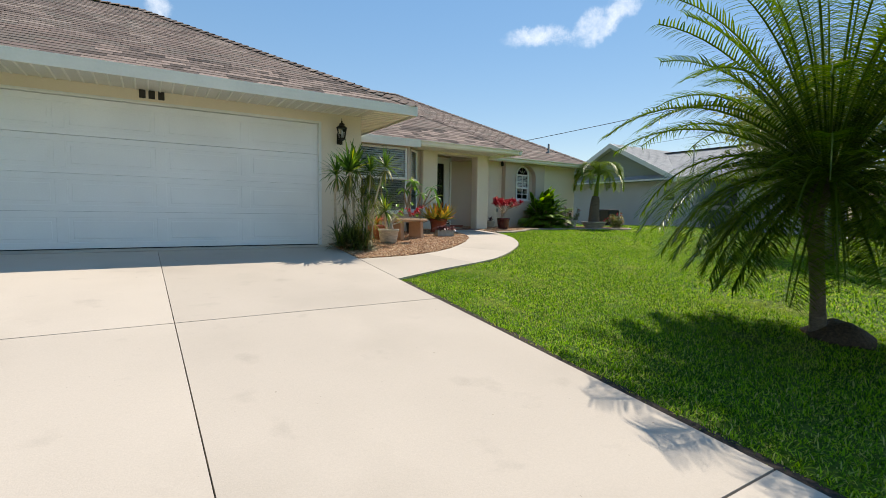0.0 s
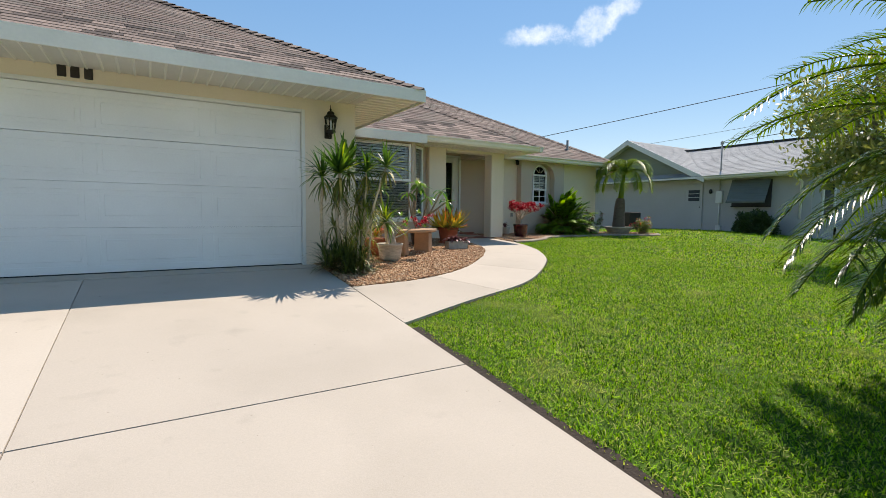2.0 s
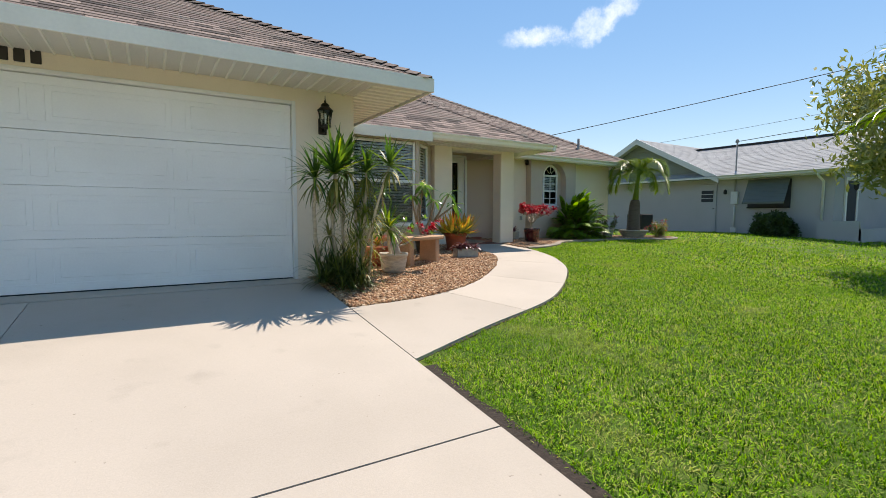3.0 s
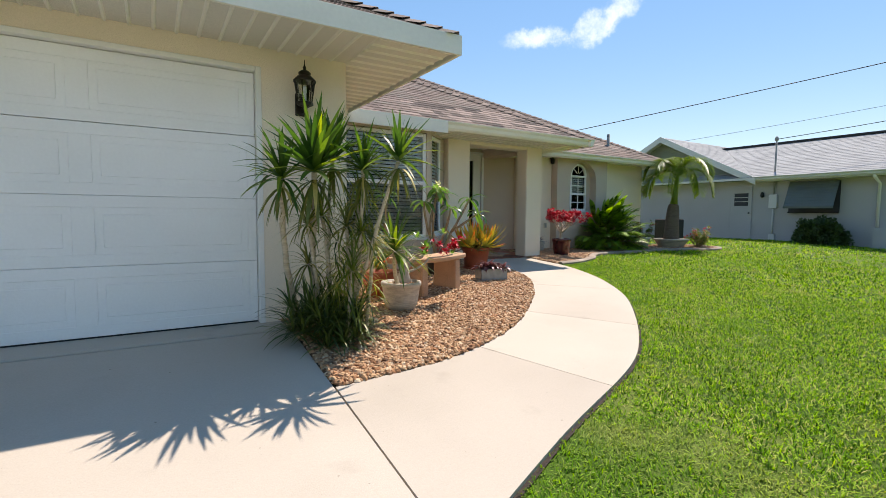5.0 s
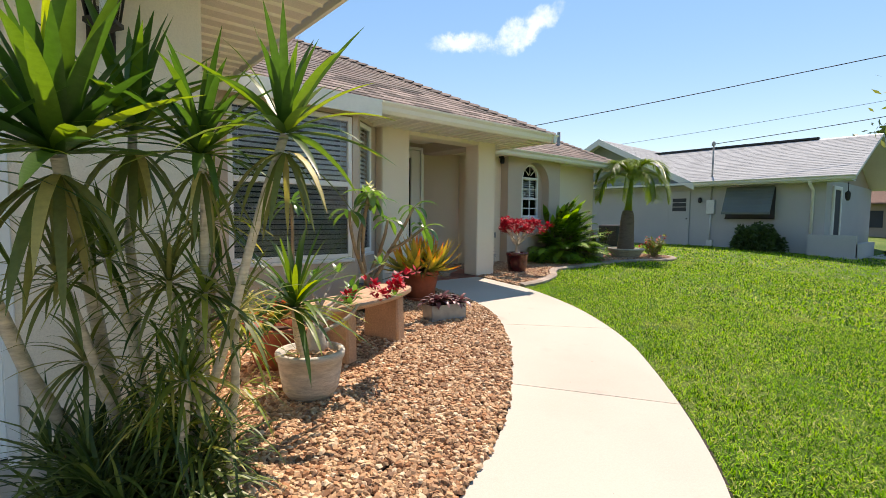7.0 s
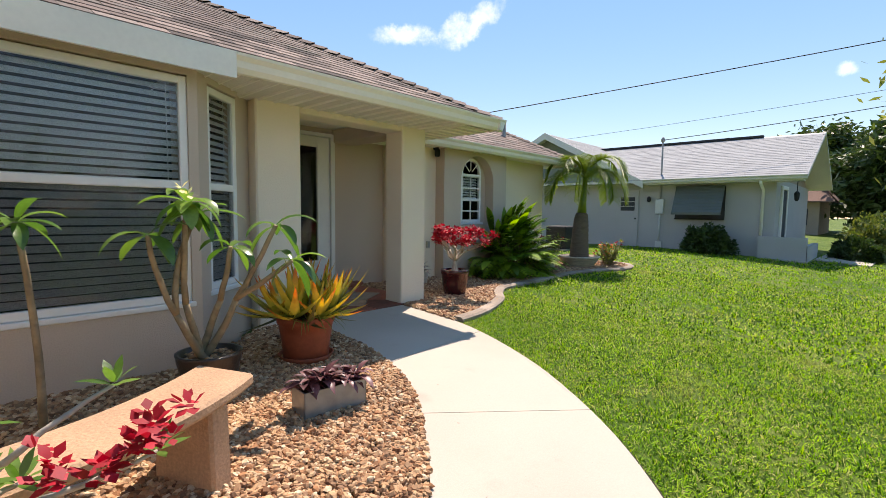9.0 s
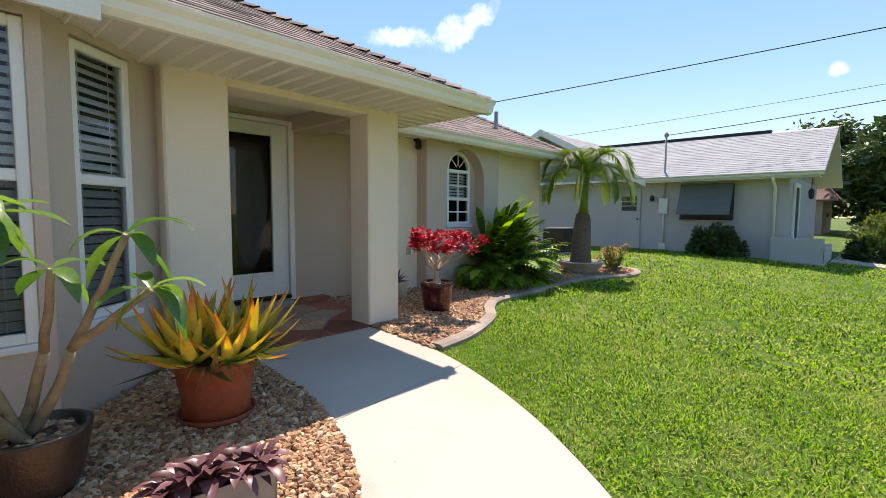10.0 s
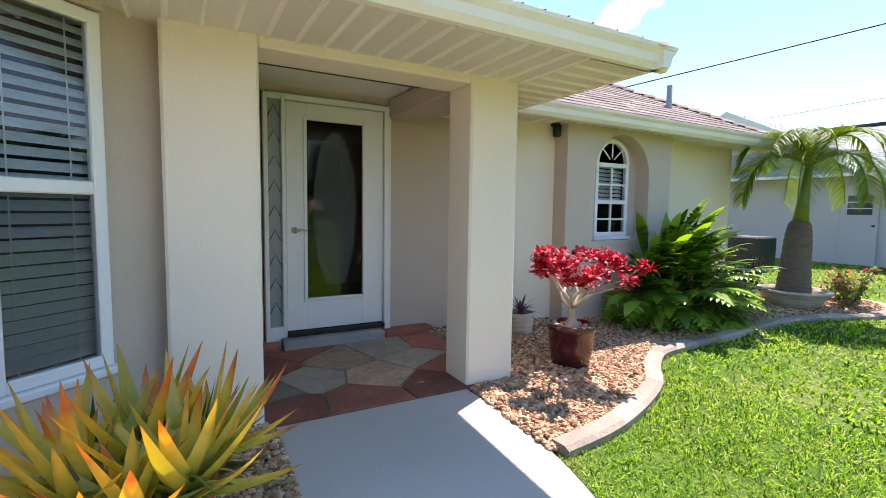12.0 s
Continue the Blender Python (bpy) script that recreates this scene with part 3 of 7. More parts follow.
def walls():
    bm = bmesh.new()
    outline = [(-2.95, BASE), (-2.36, BASE), (-2.36, 2.975), (2.62, 2.975), (2.62, BASE), (3.40, BASE), (3.40, 3.16), (-2.95, 3.16)]
    front = [bm.verts.new((x, 8.545, z)) for x, z in outline]
    rear = [bm.verts.new((x, 8.745, z)) for x, z in outline]
    bm.faces.new(front)
    bm.faces.new(rear[::-1])
    for i in range(8):
        bm.faces.new((front[i], rear[i], rear[(i + 1) % 8], front[(i + 1) % 8]))
    structure("wall_garage_front", bm, "stucco_cream", "cream sand-textured stucco wall round the garage door", "wall")
    bm = bmesh.new()
    box(bm, 3.20, 3.40, 8.745, 11.3, BASE, 3.16)
    structure("wall_garage_side", bm, "stucco_cream", "cream stucco side wall of the garage", "wall")
    bm = bmesh.new()
    box(bm, -3.15, -2.95, 8.545, 16, BASE, 3.16)
    structure("wall_garage_west", bm, "stucco_cream", "cream stucco far wall of the garage", "wall")
    # bay front with its opening
    bm = bmesh.new()
    box(bm, 3.98, 4.11, 10.65, 10.83, BASE, 3.1)
    box(bm, 5.47, 5.535, 10.65, 10.83, BASE, 3.1)
    box(bm, 4.11, 5.47, 10.65, 10.83, BASE, 1.37)
    box(bm, 4.11, 5.47, 10.65, 10.83, 3.01, 3.1)
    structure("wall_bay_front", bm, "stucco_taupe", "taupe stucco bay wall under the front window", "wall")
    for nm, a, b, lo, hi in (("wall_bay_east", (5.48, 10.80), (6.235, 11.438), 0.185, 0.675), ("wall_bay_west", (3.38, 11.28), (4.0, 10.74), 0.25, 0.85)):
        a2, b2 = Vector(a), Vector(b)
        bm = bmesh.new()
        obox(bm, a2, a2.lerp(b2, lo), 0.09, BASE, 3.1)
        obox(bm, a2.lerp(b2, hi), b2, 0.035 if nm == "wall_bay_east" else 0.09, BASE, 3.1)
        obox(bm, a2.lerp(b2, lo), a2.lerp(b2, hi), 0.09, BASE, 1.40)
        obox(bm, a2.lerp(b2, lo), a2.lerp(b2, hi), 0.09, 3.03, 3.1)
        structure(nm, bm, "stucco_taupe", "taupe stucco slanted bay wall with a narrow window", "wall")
    bm = bmesh.new()
    box(bm, 6.25, 6.71, 11.25, 11.6, BASE, 3.125, 0.015)
    structure("porch_pier", bm, "stucco_cream", "cream stucco pier beside the porch opening", "wall")
    bm = bmesh.new()
    box(bm, 8.055, 8.452, 11.25, 11.56, 0.6, 3.125, 0.015)
    structure("porch_column", bm, "stucco_cream", "square cream stucco porch column", "column")
    bm = bmesh.new()
    box(bm, 6.71, 8.055, 11.255, 11.55, 3.02, 3.125, 0.01)
    structure("porch_beam", bm, "stucco_cream", "cream stucco beam over the porch opening", "beam")
    bm = bmesh.new()
    box(bm, 8.06, 8.447, 11.562, 12.748, 3.015, 3.19, 0.01)
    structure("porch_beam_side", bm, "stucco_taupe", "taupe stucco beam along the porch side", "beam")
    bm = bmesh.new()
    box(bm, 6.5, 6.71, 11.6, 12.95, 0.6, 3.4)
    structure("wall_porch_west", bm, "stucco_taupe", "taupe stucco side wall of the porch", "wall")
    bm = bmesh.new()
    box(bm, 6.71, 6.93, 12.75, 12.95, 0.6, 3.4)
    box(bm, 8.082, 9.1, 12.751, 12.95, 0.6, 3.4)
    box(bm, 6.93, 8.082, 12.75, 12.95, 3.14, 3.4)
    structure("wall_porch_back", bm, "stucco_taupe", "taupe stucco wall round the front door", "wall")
    bm = bmesh.new()
    box(bm, 9.0, 9.98, 12.55, 12.75, 0.6, 3.16)
    structure("wall_east_a", bm, "stucco_cream", "cream stucco wall beside the porch column", "wall")
    bm = bmesh.new()
    box(bm, 11.70, 13.46, 12.6, 12.8, 0.6, 3.16)
    structure("wall_east_b", bm, "stucco_cream", "cream stucco wall behind the leafy bush", "wall")
    bm = bmesh.new()
    box(bm, 13.26, 13.46, 12.8, 24, 0.6, 3.16)
    structure("wall_east_side", bm, "stucco_cream", "cream stucco end wall of the house", "wall")
    # projecting taupe panel with an arched niche
    bm = bmesh.new()
    x0, x1, nx0, nx1, y0, y1 = 9.98, 11.72, 10.40, 11.32, 12.35, 12.62
    cx, r, spring = (nx0 + nx1) / 2, (nx1 - nx0) / 2, 2.60
    k = 18
    arch = [(cx - r * math.cos(math.pi * i / k), spring + r * 1.02 * math.sin(math.pi * i / k)) for i in range(k + 1)]
    top = 3.15
    for y in (y0, y1):
        for a, b in zip(arch, arch[1:]):
            bm.faces.new([bm.verts.new((p[0], y, p[1])) for p in (a, b, (b[0], top), (a[0], top))])
        for q in ([(x0, 0.6), (nx0, 0.6), (nx0, spring), (nx0, top), (x0, top)], [(nx1, 0.6), (x1, 0.6), (x1, top), (nx1, top), (nx1, spring)], [(nx0, 0.6), (nx1, 0.6), (nx1, 1.84), (nx0, 1.84)]):
            bm.faces.new([bm.verts.new((p[0], y, p[1])) for p in q])
    for a, b in list(zip(arch, arch[1:])) + [((nx0, 1.84), (nx0, spring)), ((nx1, spring), (nx1, 1.84)), ((nx1, 1.84), (nx0, 1.84)), ((x0, 0.6), (x0, top)), ((x1, 0.6), (x1, top))]:
        bm.faces.new([bm.verts.new(v) for v in ((a[0], y0, a[1]), (b[0], y0, b[1]), (b[0], y1, b[1]), (a[0], y1, a[1]))])
    wx0, wx1, wc, wr, ws = 10.575, 11.145, 10.86, 0.285, 2.75
    warch = [(wc - wr * math.cos(math.pi * i / k), ws + wr * math.sin(math.pi * i / k)) for i in range(k + 1)]
    for a, b in zip(warch, warch[1:]):
        bm.faces.new([bm.verts.new((p[0], 12.545, p[1])) for p in (a, b, (b[0], 3.14), (a[0], 3.14))])
    for q in ([(10.3, 1.7), (wx0, 1.7), (wx0, 3.14), (10.3, 3.14)], [(wx1, 1.7), (11.42, 1.7), (11.42, 3.14), (wx1, 3.14)], [(wx0, 1.7), (wx1, 1.7), (wx1, 1.88), (wx0, 1.88)]):
        bm.faces.new([bm.verts.new((p[0], 12.545, p[1])) for p in q])
    bmesh.ops.remove_doubles(bm, verts=bm.verts, dist=0.0005)
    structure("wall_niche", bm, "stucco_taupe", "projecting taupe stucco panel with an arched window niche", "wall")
    # rooms behind the glass, lack of light put into their near-black colour
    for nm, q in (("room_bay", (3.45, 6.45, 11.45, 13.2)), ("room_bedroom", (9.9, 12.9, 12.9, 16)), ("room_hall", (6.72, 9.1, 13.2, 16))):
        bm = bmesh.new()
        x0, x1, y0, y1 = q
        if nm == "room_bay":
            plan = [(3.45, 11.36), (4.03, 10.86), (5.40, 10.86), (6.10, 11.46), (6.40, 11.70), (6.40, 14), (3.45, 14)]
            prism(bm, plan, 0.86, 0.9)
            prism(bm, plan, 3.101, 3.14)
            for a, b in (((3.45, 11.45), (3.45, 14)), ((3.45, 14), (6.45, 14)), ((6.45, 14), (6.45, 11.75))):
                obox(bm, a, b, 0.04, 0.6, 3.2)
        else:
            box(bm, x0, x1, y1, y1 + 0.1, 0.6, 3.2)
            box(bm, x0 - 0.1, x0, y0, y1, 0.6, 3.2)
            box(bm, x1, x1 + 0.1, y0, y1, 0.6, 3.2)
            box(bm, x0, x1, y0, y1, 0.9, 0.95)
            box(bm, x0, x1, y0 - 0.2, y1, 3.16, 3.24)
        structure(nm, bm, "interior", "plain room behind the window glass, coloured near-black to look unlit", "room")


walls()


# ---- roofs ----
TABS = {}

def shingles(name, origin, along, up, rows, left, right, parent, mat="shingle", exposure=0.145, tab=0.32, seed=1, single=None):
    """Courses of lapped tabs on a roof plane: left(v) and right(v) bound the course at v metres up the slope."""
    rnd = np.random.RandomState(seed)
    o, a, u = Vector(origin), Vector(along).normalized(), Vector(up).normalized()
    nrm = a.cross(u).normalized()
    if nrm.z < 0:
        nrm = -nrm
    V, F = [], []
    o, a, u, nrm = (np.array(q) for q in (o, a, u, nrm))
    for i in range(rows):
        v = i * exposure
        l0, r0 = left(v), right(v)
        if r0 - l0 < 0.05:
            continue
        s = l0 - rnd.uniform(0, tab)
        while s < r0:
            w = tab * rnd.choice([0.55, 0.8, 1.0, 1.0, 1.25])
            e0, e1 = max(s, l0), min(s + w - 0.004, r0)
            s += w
            if e1 - e0 < 0.02:
                continue
            lift = 0.008 + rnd.uniform(0, 0.004)
            drop = rnd.uniform(-0.006, 0.006)
            top0, top1 = min(max(e0, left(v + exposure)), right(v + exposure)), max(min(e1, right(v + exposure)), left(v + exposure))
            if single and i < single[0] and single[1] < e0 and e1 < single[2] and abs(e1 - e0 - w + 0.004) < 1e-6 and left(v + exposure) < e0 and right(v + exposure) > e1:
                key = round(w, 3)
                if key not in TABS:
                    me = bpy.data.meshes.new("shingle")
                    q = w - 0.004
                    me.from_pydata([(0, 0, 0.010), (q, 0, 0.010), (q, exposure + 0.02, 0.003), (0, exposure + 0.02, 0.003), (0, 0, 0), (q, 0, 0)], [], [(0, 1, 2, 3), (4, 5, 1, 0)])
                    me.materials.append(M["shingle_single"])
                    TABS[key] = me
                t = new("shingle", TABS[key])
                t.parent = parent
                rot = Matrix((a, u, nrm)).transposed().to_4x4()
                t.matrix_local = Matrix.Translation(Vector(o + a * e0 + u * (v + drop))) @ rot
                continue
            b = len(V)
            for ss, vv, h in ((e0, v + drop, lift), (e1, v + drop, lift), (top1, v + exposure + 0.02, 0.003), (top0, v + exposure + 0.02, 0.003), (e0, v + drop, 0.0), (e1, v + drop, 0.0)):
                V.append(o + a * ss + u * vv + nrm * h)
            F += [(b, b + 1, b + 2, b + 3), (b + 4, b + 5, b + 1, b)]
    ob = raw(name, V, F, mat, parent)
    ob["kind"] = "stuff"
    return ob


def slab_face(bm, pts, thick=0.05):
    top = [bm.verts.new(p) for p in pts]
    low = [bm.verts.new((p[0], p[1], p[2] - thick)) for p in pts]
    bm.faces.new(top)
    bm.faces.new(low[::-1])
    for i in range(len(pts)):
        j = (i + 1) % len(pts)
        bm.faces.new((low[i], low[j], top[j], top[i]))


def roof(name, label, planes, caps, slope, mat="shingle", felt="roof_felt", seed=1, single=None):
    """Each plane: four or three corners, the first two along the eave, left to right seen from outside."""
    r = thing(name, label, "roof")
    r["kind"] = "structure"
    bm = bmesh.new()
    for p in planes:
        slab_face(bm, p)
    part("deck", bm, felt, r, "dark roof deck under the shingles")
    for i, p in enumerate(planes):
        q = [Vector(c) for c in p]
        a = (q[1] - q[0]).normalized()
        nrm = a.cross(q[2] - q[0]).normalized()
        u = nrm.cross(a)
        if u.z < 0:
            u = -u
        loc = [((c - q[0]).dot(a), (c - q[0]).dot(u)) for c in q]
        h = max(v for s, v in loc)
        L = loc[3] if len(loc) == 4 else loc[2]
        R = loc[2]
        left = lambda v, L=L: L[0] * min(v, L[1]) / max(L[1], 1e-6)
        right = lambda v, R=R, w=loc[1][0]: w + (R[0] - w) * min(v, R[1]) / max(R[1], 1e-6)
        shingles("roof_cover", q[0] + nrm * 0.0, a, u, int(h / 0.145), left, right, r, mat, seed=seed * 7 + i, single=single if i == 0 else None)
    for a, b in caps:
        a, b = Vector(a), Vector(b)
        n = int((b - a).length / 0.16)
        rnd = random.Random(seed)
        bm = bmesh.new()
        d = (b - a).normalized()
        side = d.cross(Vector((0, 0, 1))).normalized()
        up = side.cross(d)
        for k in range(n):
            p = a.lerp(b, k / n)
            q = p + d * 0.2
            vs = [bm.verts.new(c) for c in (p - side * 0.12 - up * 0.02 + Vector((0, 0, 0.012)), p + up * 0.05, p + side * 0.12 - up * 0.02 + Vector((0, 0, 0.012)), q + side * 0.11 - up * 0.035, q + up * 0.028, q - side * 0.11 - up * 0.035)]
            bm.faces.new((vs[0], vs[1], vs[4], vs[5]))
            bm.faces.new((vs[1], vs[2], vs[3], vs[4]))
        ob = part("ridge_cap", bm, mat, r)
        ob["kind"] = "stuff"
    return r


S = 0.52
GX, GYE, GT = 4.12, 7.73, 3.29
gd_run = 4.25
ga = (GX - gd_run, GYE + gd_run, GT + S * gd_run)
roof("garage_roof", "brown-grey asphalt shingle hip roof over the garage", [
    [(-7.5, GYE, GT), (GX, GYE, GT), ga, (-7.5, ga[1], ga[2])],
    [(GX, GYE, GT), (GX, 13.5, GT), (GX - gd_run, 13.5, GT + S * gd_run), ga],
], [((GX, GYE, GT), ga), (ga, (-7.5, ga[1], ga[2]))], S, seed=1, single=(7, 6.6, 11.6))
PX, PY, PT = 9.01, 10.50, 3.185
pr = 5.6
pa = (PX - pr, PY + pr, PT + S * pr)
roof("porch_roof", "brown-grey asphalt shingle hip roof over the bay window and porch", [
    [(3.3, PY, PT), (PX, PY, PT), pa, (3.3, pa[1], pa[2])],
    [(PX, PY, PT), (PX, 16.1, PT), (PX - pr, 16.1, PT + S * pr), pa],
], [((PX, PY, PT), pa)], S, seed=2, single=(8, 1.9, 5.8))
MX, MY, MT = 13.95, 12.06, 3.205
mr = 5.5
ma = (MX - mr, MY + mr, MT + 0.53 * mr)
roof("main_roof", "brown-grey asphalt shingle hip roof over the main house", [
    [(3.0, MY, MT), (MX, MY, MT), ma, (3.0, ma[1], ma[2])],
    [(MX, MY, MT), (MX, 24.0, MT), (MX - mr, 24.0 - mr, ma[2]), ma],
], [((MX, MY, MT), ma), (ma, (3.0, ma[1], ma[2]))], 0.53, seed=3)


def run(bm, profile, a, b, inward):
    """A moulding: a profile of (out, height) pairs swept from a to b; inward points back to the house."""
    a, b, n = Vector(a), Vector(b), Vector(inward)
    r0 = [bm.verts.new(a - n * o + Vector((0, 0, h))) for o, h in profile]
    r1 = [bm.verts.new(b - n * o + Vector((0, 0, h))) for o, h in profile]
    k = len(profile)
    for i in range(k):
        bm.faces.new((r0[i], r0[(i + 1) % k], r1[(i + 1) % k], r1[i]))
    bm.faces.new(r0[::-1])
    bm.faces.new(r1)


BOARD = [(0.0, -0.165), (0.0, 0.0), (-0.025, 0.0), (-0.025, -0.165)]
GUTTER = [(0.0, -0.13), (0.045, -0.13), (0.075, -0.095), (0.085, -0.05), (0.115, -0.02), (0.12, 0.0), (0.108, 0.0), (0.10, -0.018), (0.0, -0.03)]


def eaves():
    bm = bmesh.new()
    z = 3.285
    run(bm, BOARD, (-7.5, GYE - 0.03, z + 0.012), (GX + 0.03, GYE - 0.03, z + 0.012), (0, 1, 0))
    structure("fascia_garage_front", bm, "fascia", "off-white painted fascia board along the garage eave", "fascia")
    bm = bmesh.new()
    run(bm, BOARD, (GX + 0.03, GYE - 0.004, z + 0.012), (GX + 0.03, 11.0, z + 0.012), (-1, 0, 0))
    structure("fascia_garage_side", bm, "fascia", "off-white painted fascia board on the garage side", "fascia")
    bm = bmesh.new()
    run(bm, [(0.0, -0.19), (0.0, 0.0), (-0.03, 0.0), (-0.03, -0.19)], (3.42, 10.475, 3.205), (5.75, 10.475, 3.205), (0, 1, 0))
    structure("fascia_bay", bm, "fascia", "deep off-white fascia over the bay window", "fascia")
    for nm, a, b, n in (("gutter_porch_front", (5.75, 10.58, 3.20), (PX + 0.06, 10.58, 3.20), (0, 1, 0)), ("gutter_porch_side", (PX - 0.06, 10.47, 3.20), (PX - 0.06, 12.0, 3.20), (-1, 0, 0)),
                        ("gutter_main", (PX + 0.06, 12.13, 3.22), (MX + 0.06, 12.13, 3.22), (0, 1, 0)), ("gutter_end", (MX - 0.06, 12.02, 3.22), (MX - 0.06, 23, 3.22), (-1, 0, 0))):
        bm = bmesh.new()
        run(bm, GUTTER, a, b, n)
        structure(nm, bm, "fascia", "off-white aluminium rain gutter along the eave", "gutter")
    # ribbed soffits, each one mesh
    def ribbed(nm, x0, x1, y0, y1, z0, along_x, board=0.155):
        """Perforated pans between folded ridges, all one sheet."""
        bm = bmesh.new()
        lo, hi = (x0, x1) if along_x else (y0, y1)
        k = int((hi - lo) / board)
        w = (hi - lo) / k
        fold = []
        for i in range(k):
            a = lo + i * w
            fold += [(a, z0 - 0.004, 1), (a + 0.012, z0 - 0.004, 0), (a + 0.020, z0 + 0.010, 1), (a + w - 0.010, z0 + 0.010, 0)]
        fold.append((hi, z0 - 0.004, 0))
        rows = []
        for c, z, m_ in fold:
            ends = ((c, y0, z), (c, y1, z)) if along_x else ((x0, c, z), (x1, c, z))
            rows.append(([bm.verts.new(p) for p in ends], m_))
        for (a, m_), (b, _) in zip(rows, rows[1:]):
            bm.faces.new((a[0], a[1], b[1], b[0]))
        box(bm, x0, x1, y0, y1, z0 + 0.014, z0 + 0.03)
        ob = structure(nm, bm, "soffit", "off-white ribbed aluminium soffit with vented pans", "soffit")
        ob.data.materials.append(M["soffit_vent"])
        for f in ob.data.polygons:
            if abs(f.normal.z) > 0.99 and abs(f.center.z - z0 - 0.010) < 0.002:
                f.material_index = 1
    ribbed("soffit_garage_front", -7.0, 3.40, GYE + 0.03, 8.545, 3.15, True)
    ribbed("soffit_garage_side", 3.402, GX - 0.03, GYE + 0.03, 11.0, 3.146, False)
    ribbed("soffit_porch", 5.5, 8.46, 10.58, 11.6, 3.07, True)
    ribbed("soffit_porch_side", 8.462, PX - 0.062, 10.58, 12.6, 3.066, False)
    ribbed("soffit_main", PX, MX - 0.062, 12.135, 12.65, 3.12, True)
    bm = bmesh.new()
    box(bm, 6.6, 9.0, 11.5, 12.8, 3.2, 3.25)
    structure("ceiling_porch", bm, "soffit", "plain pale porch ceiling", "ceiling")
    bm = bmesh.new()
    tube(bm, [(13.80, 12.12, 3.12), (13.80, 12.13, 3.02), (13.74, 12.25, 2.93), (13.52, 12.62, 2.78), (13.52, 12.7, 2.6), (13.52, 12.7, 0.95)], 0.04, 8)
    structure("downspout_end", bm, "fascia", "off-white downspout curving from the gutter to the end wall", "downspout")
    bm = bmesh.new()
    lathe(bm, [(0.05, 0.0), (0.045, 0.05), (0.04, 0.06), (0.04, 0.36)], 12, (12.45, 12.95, 3.62))
    t = from_bm("vent_pipe", bm, "concrete_grey")
    tagged(t, "grey plumbing vent pipe standing on the shingle roof", "vent pipe")


eaves()


# ---- garage door ----
def garage_door():
    d = thing("door_1", "closed white four-section panelled garage door", "garage door")
    d["kind"] = "structure"
    x0, x1, z0, z1, y = -2.325, 2.585, 0.785, 2.95, 8.60
    h = (z1 - z0) / 4
    n = 4
    w = (x1 - x0) / n
    for i in range(4):
        bm = bmesh.new()
        g = 0.0012 if i < 3 else 0.0035
        a, b = z0 + i * h + g, z0 + (i + 1) * h - 0.001
        box(bm, x0, x1, y + 0.006, y + 0.05, a, b)
        # stiles and rails stand proud round shallow raised fields
        box(bm, x0, x1, y, y + 0.0125, a, a + 0.09, 0.003)
        box(bm, x0, x1, y, y + 0.014, b - 0.09, b, 0.003)
        for k in range(n + 1):
            c = x0 + k * w
            box(bm, max(x0, c - 0.07), min(x1, c + 0.07), y, y + 0.014, a + 0.09, b - 0.09, 0.003)
        for k in range(n):
            c = x0 + k * w
            box(bm, c + 0.12, c + w - 0.12, y + 0.002, y + 0.012, a + 0.14, b - 0.14, 0.006)
        part("section", bm, "garage_door", d)
    bm = bmesh.new()
    box(bm, x0, x1, y + 0.01, y + 0.045, z0 - 0.016, z0 + 0.005)
    part("bottom_seal", bm, "black", d, "black rubber bottom seal")
    # added panel: blocks light from the open garage so the joints stay dark
    bm = bmesh.new()
    box(bm, x0 - 0.04, x1 + 0.04, y + 0.055, y + 0.09, z0 - 0.02, z1 + 0.03)
    part("backing", bm, "interior", d, "added near-black panel that keeps daylight out of the section joints")
    for nm, q in (("jamb", (x0 - 0.05, x0 - 0.004, 8.53, 8.64, 0.77, z1 + 0.045)), ("jamb", (x1 + 0.004, x1 + 0.05, 8.53, 8.64, 0.77, z1 + 0.045)), ("head", (x0 - 0.002, x1 + 0.002, 8.53, 8.64, z1 + 0.004, z1 + 0.045))):
        bm = bmesh.new()
        box(bm, *q, 0.004)
        part(nm, bm, "white_paint", d)


garage_door()


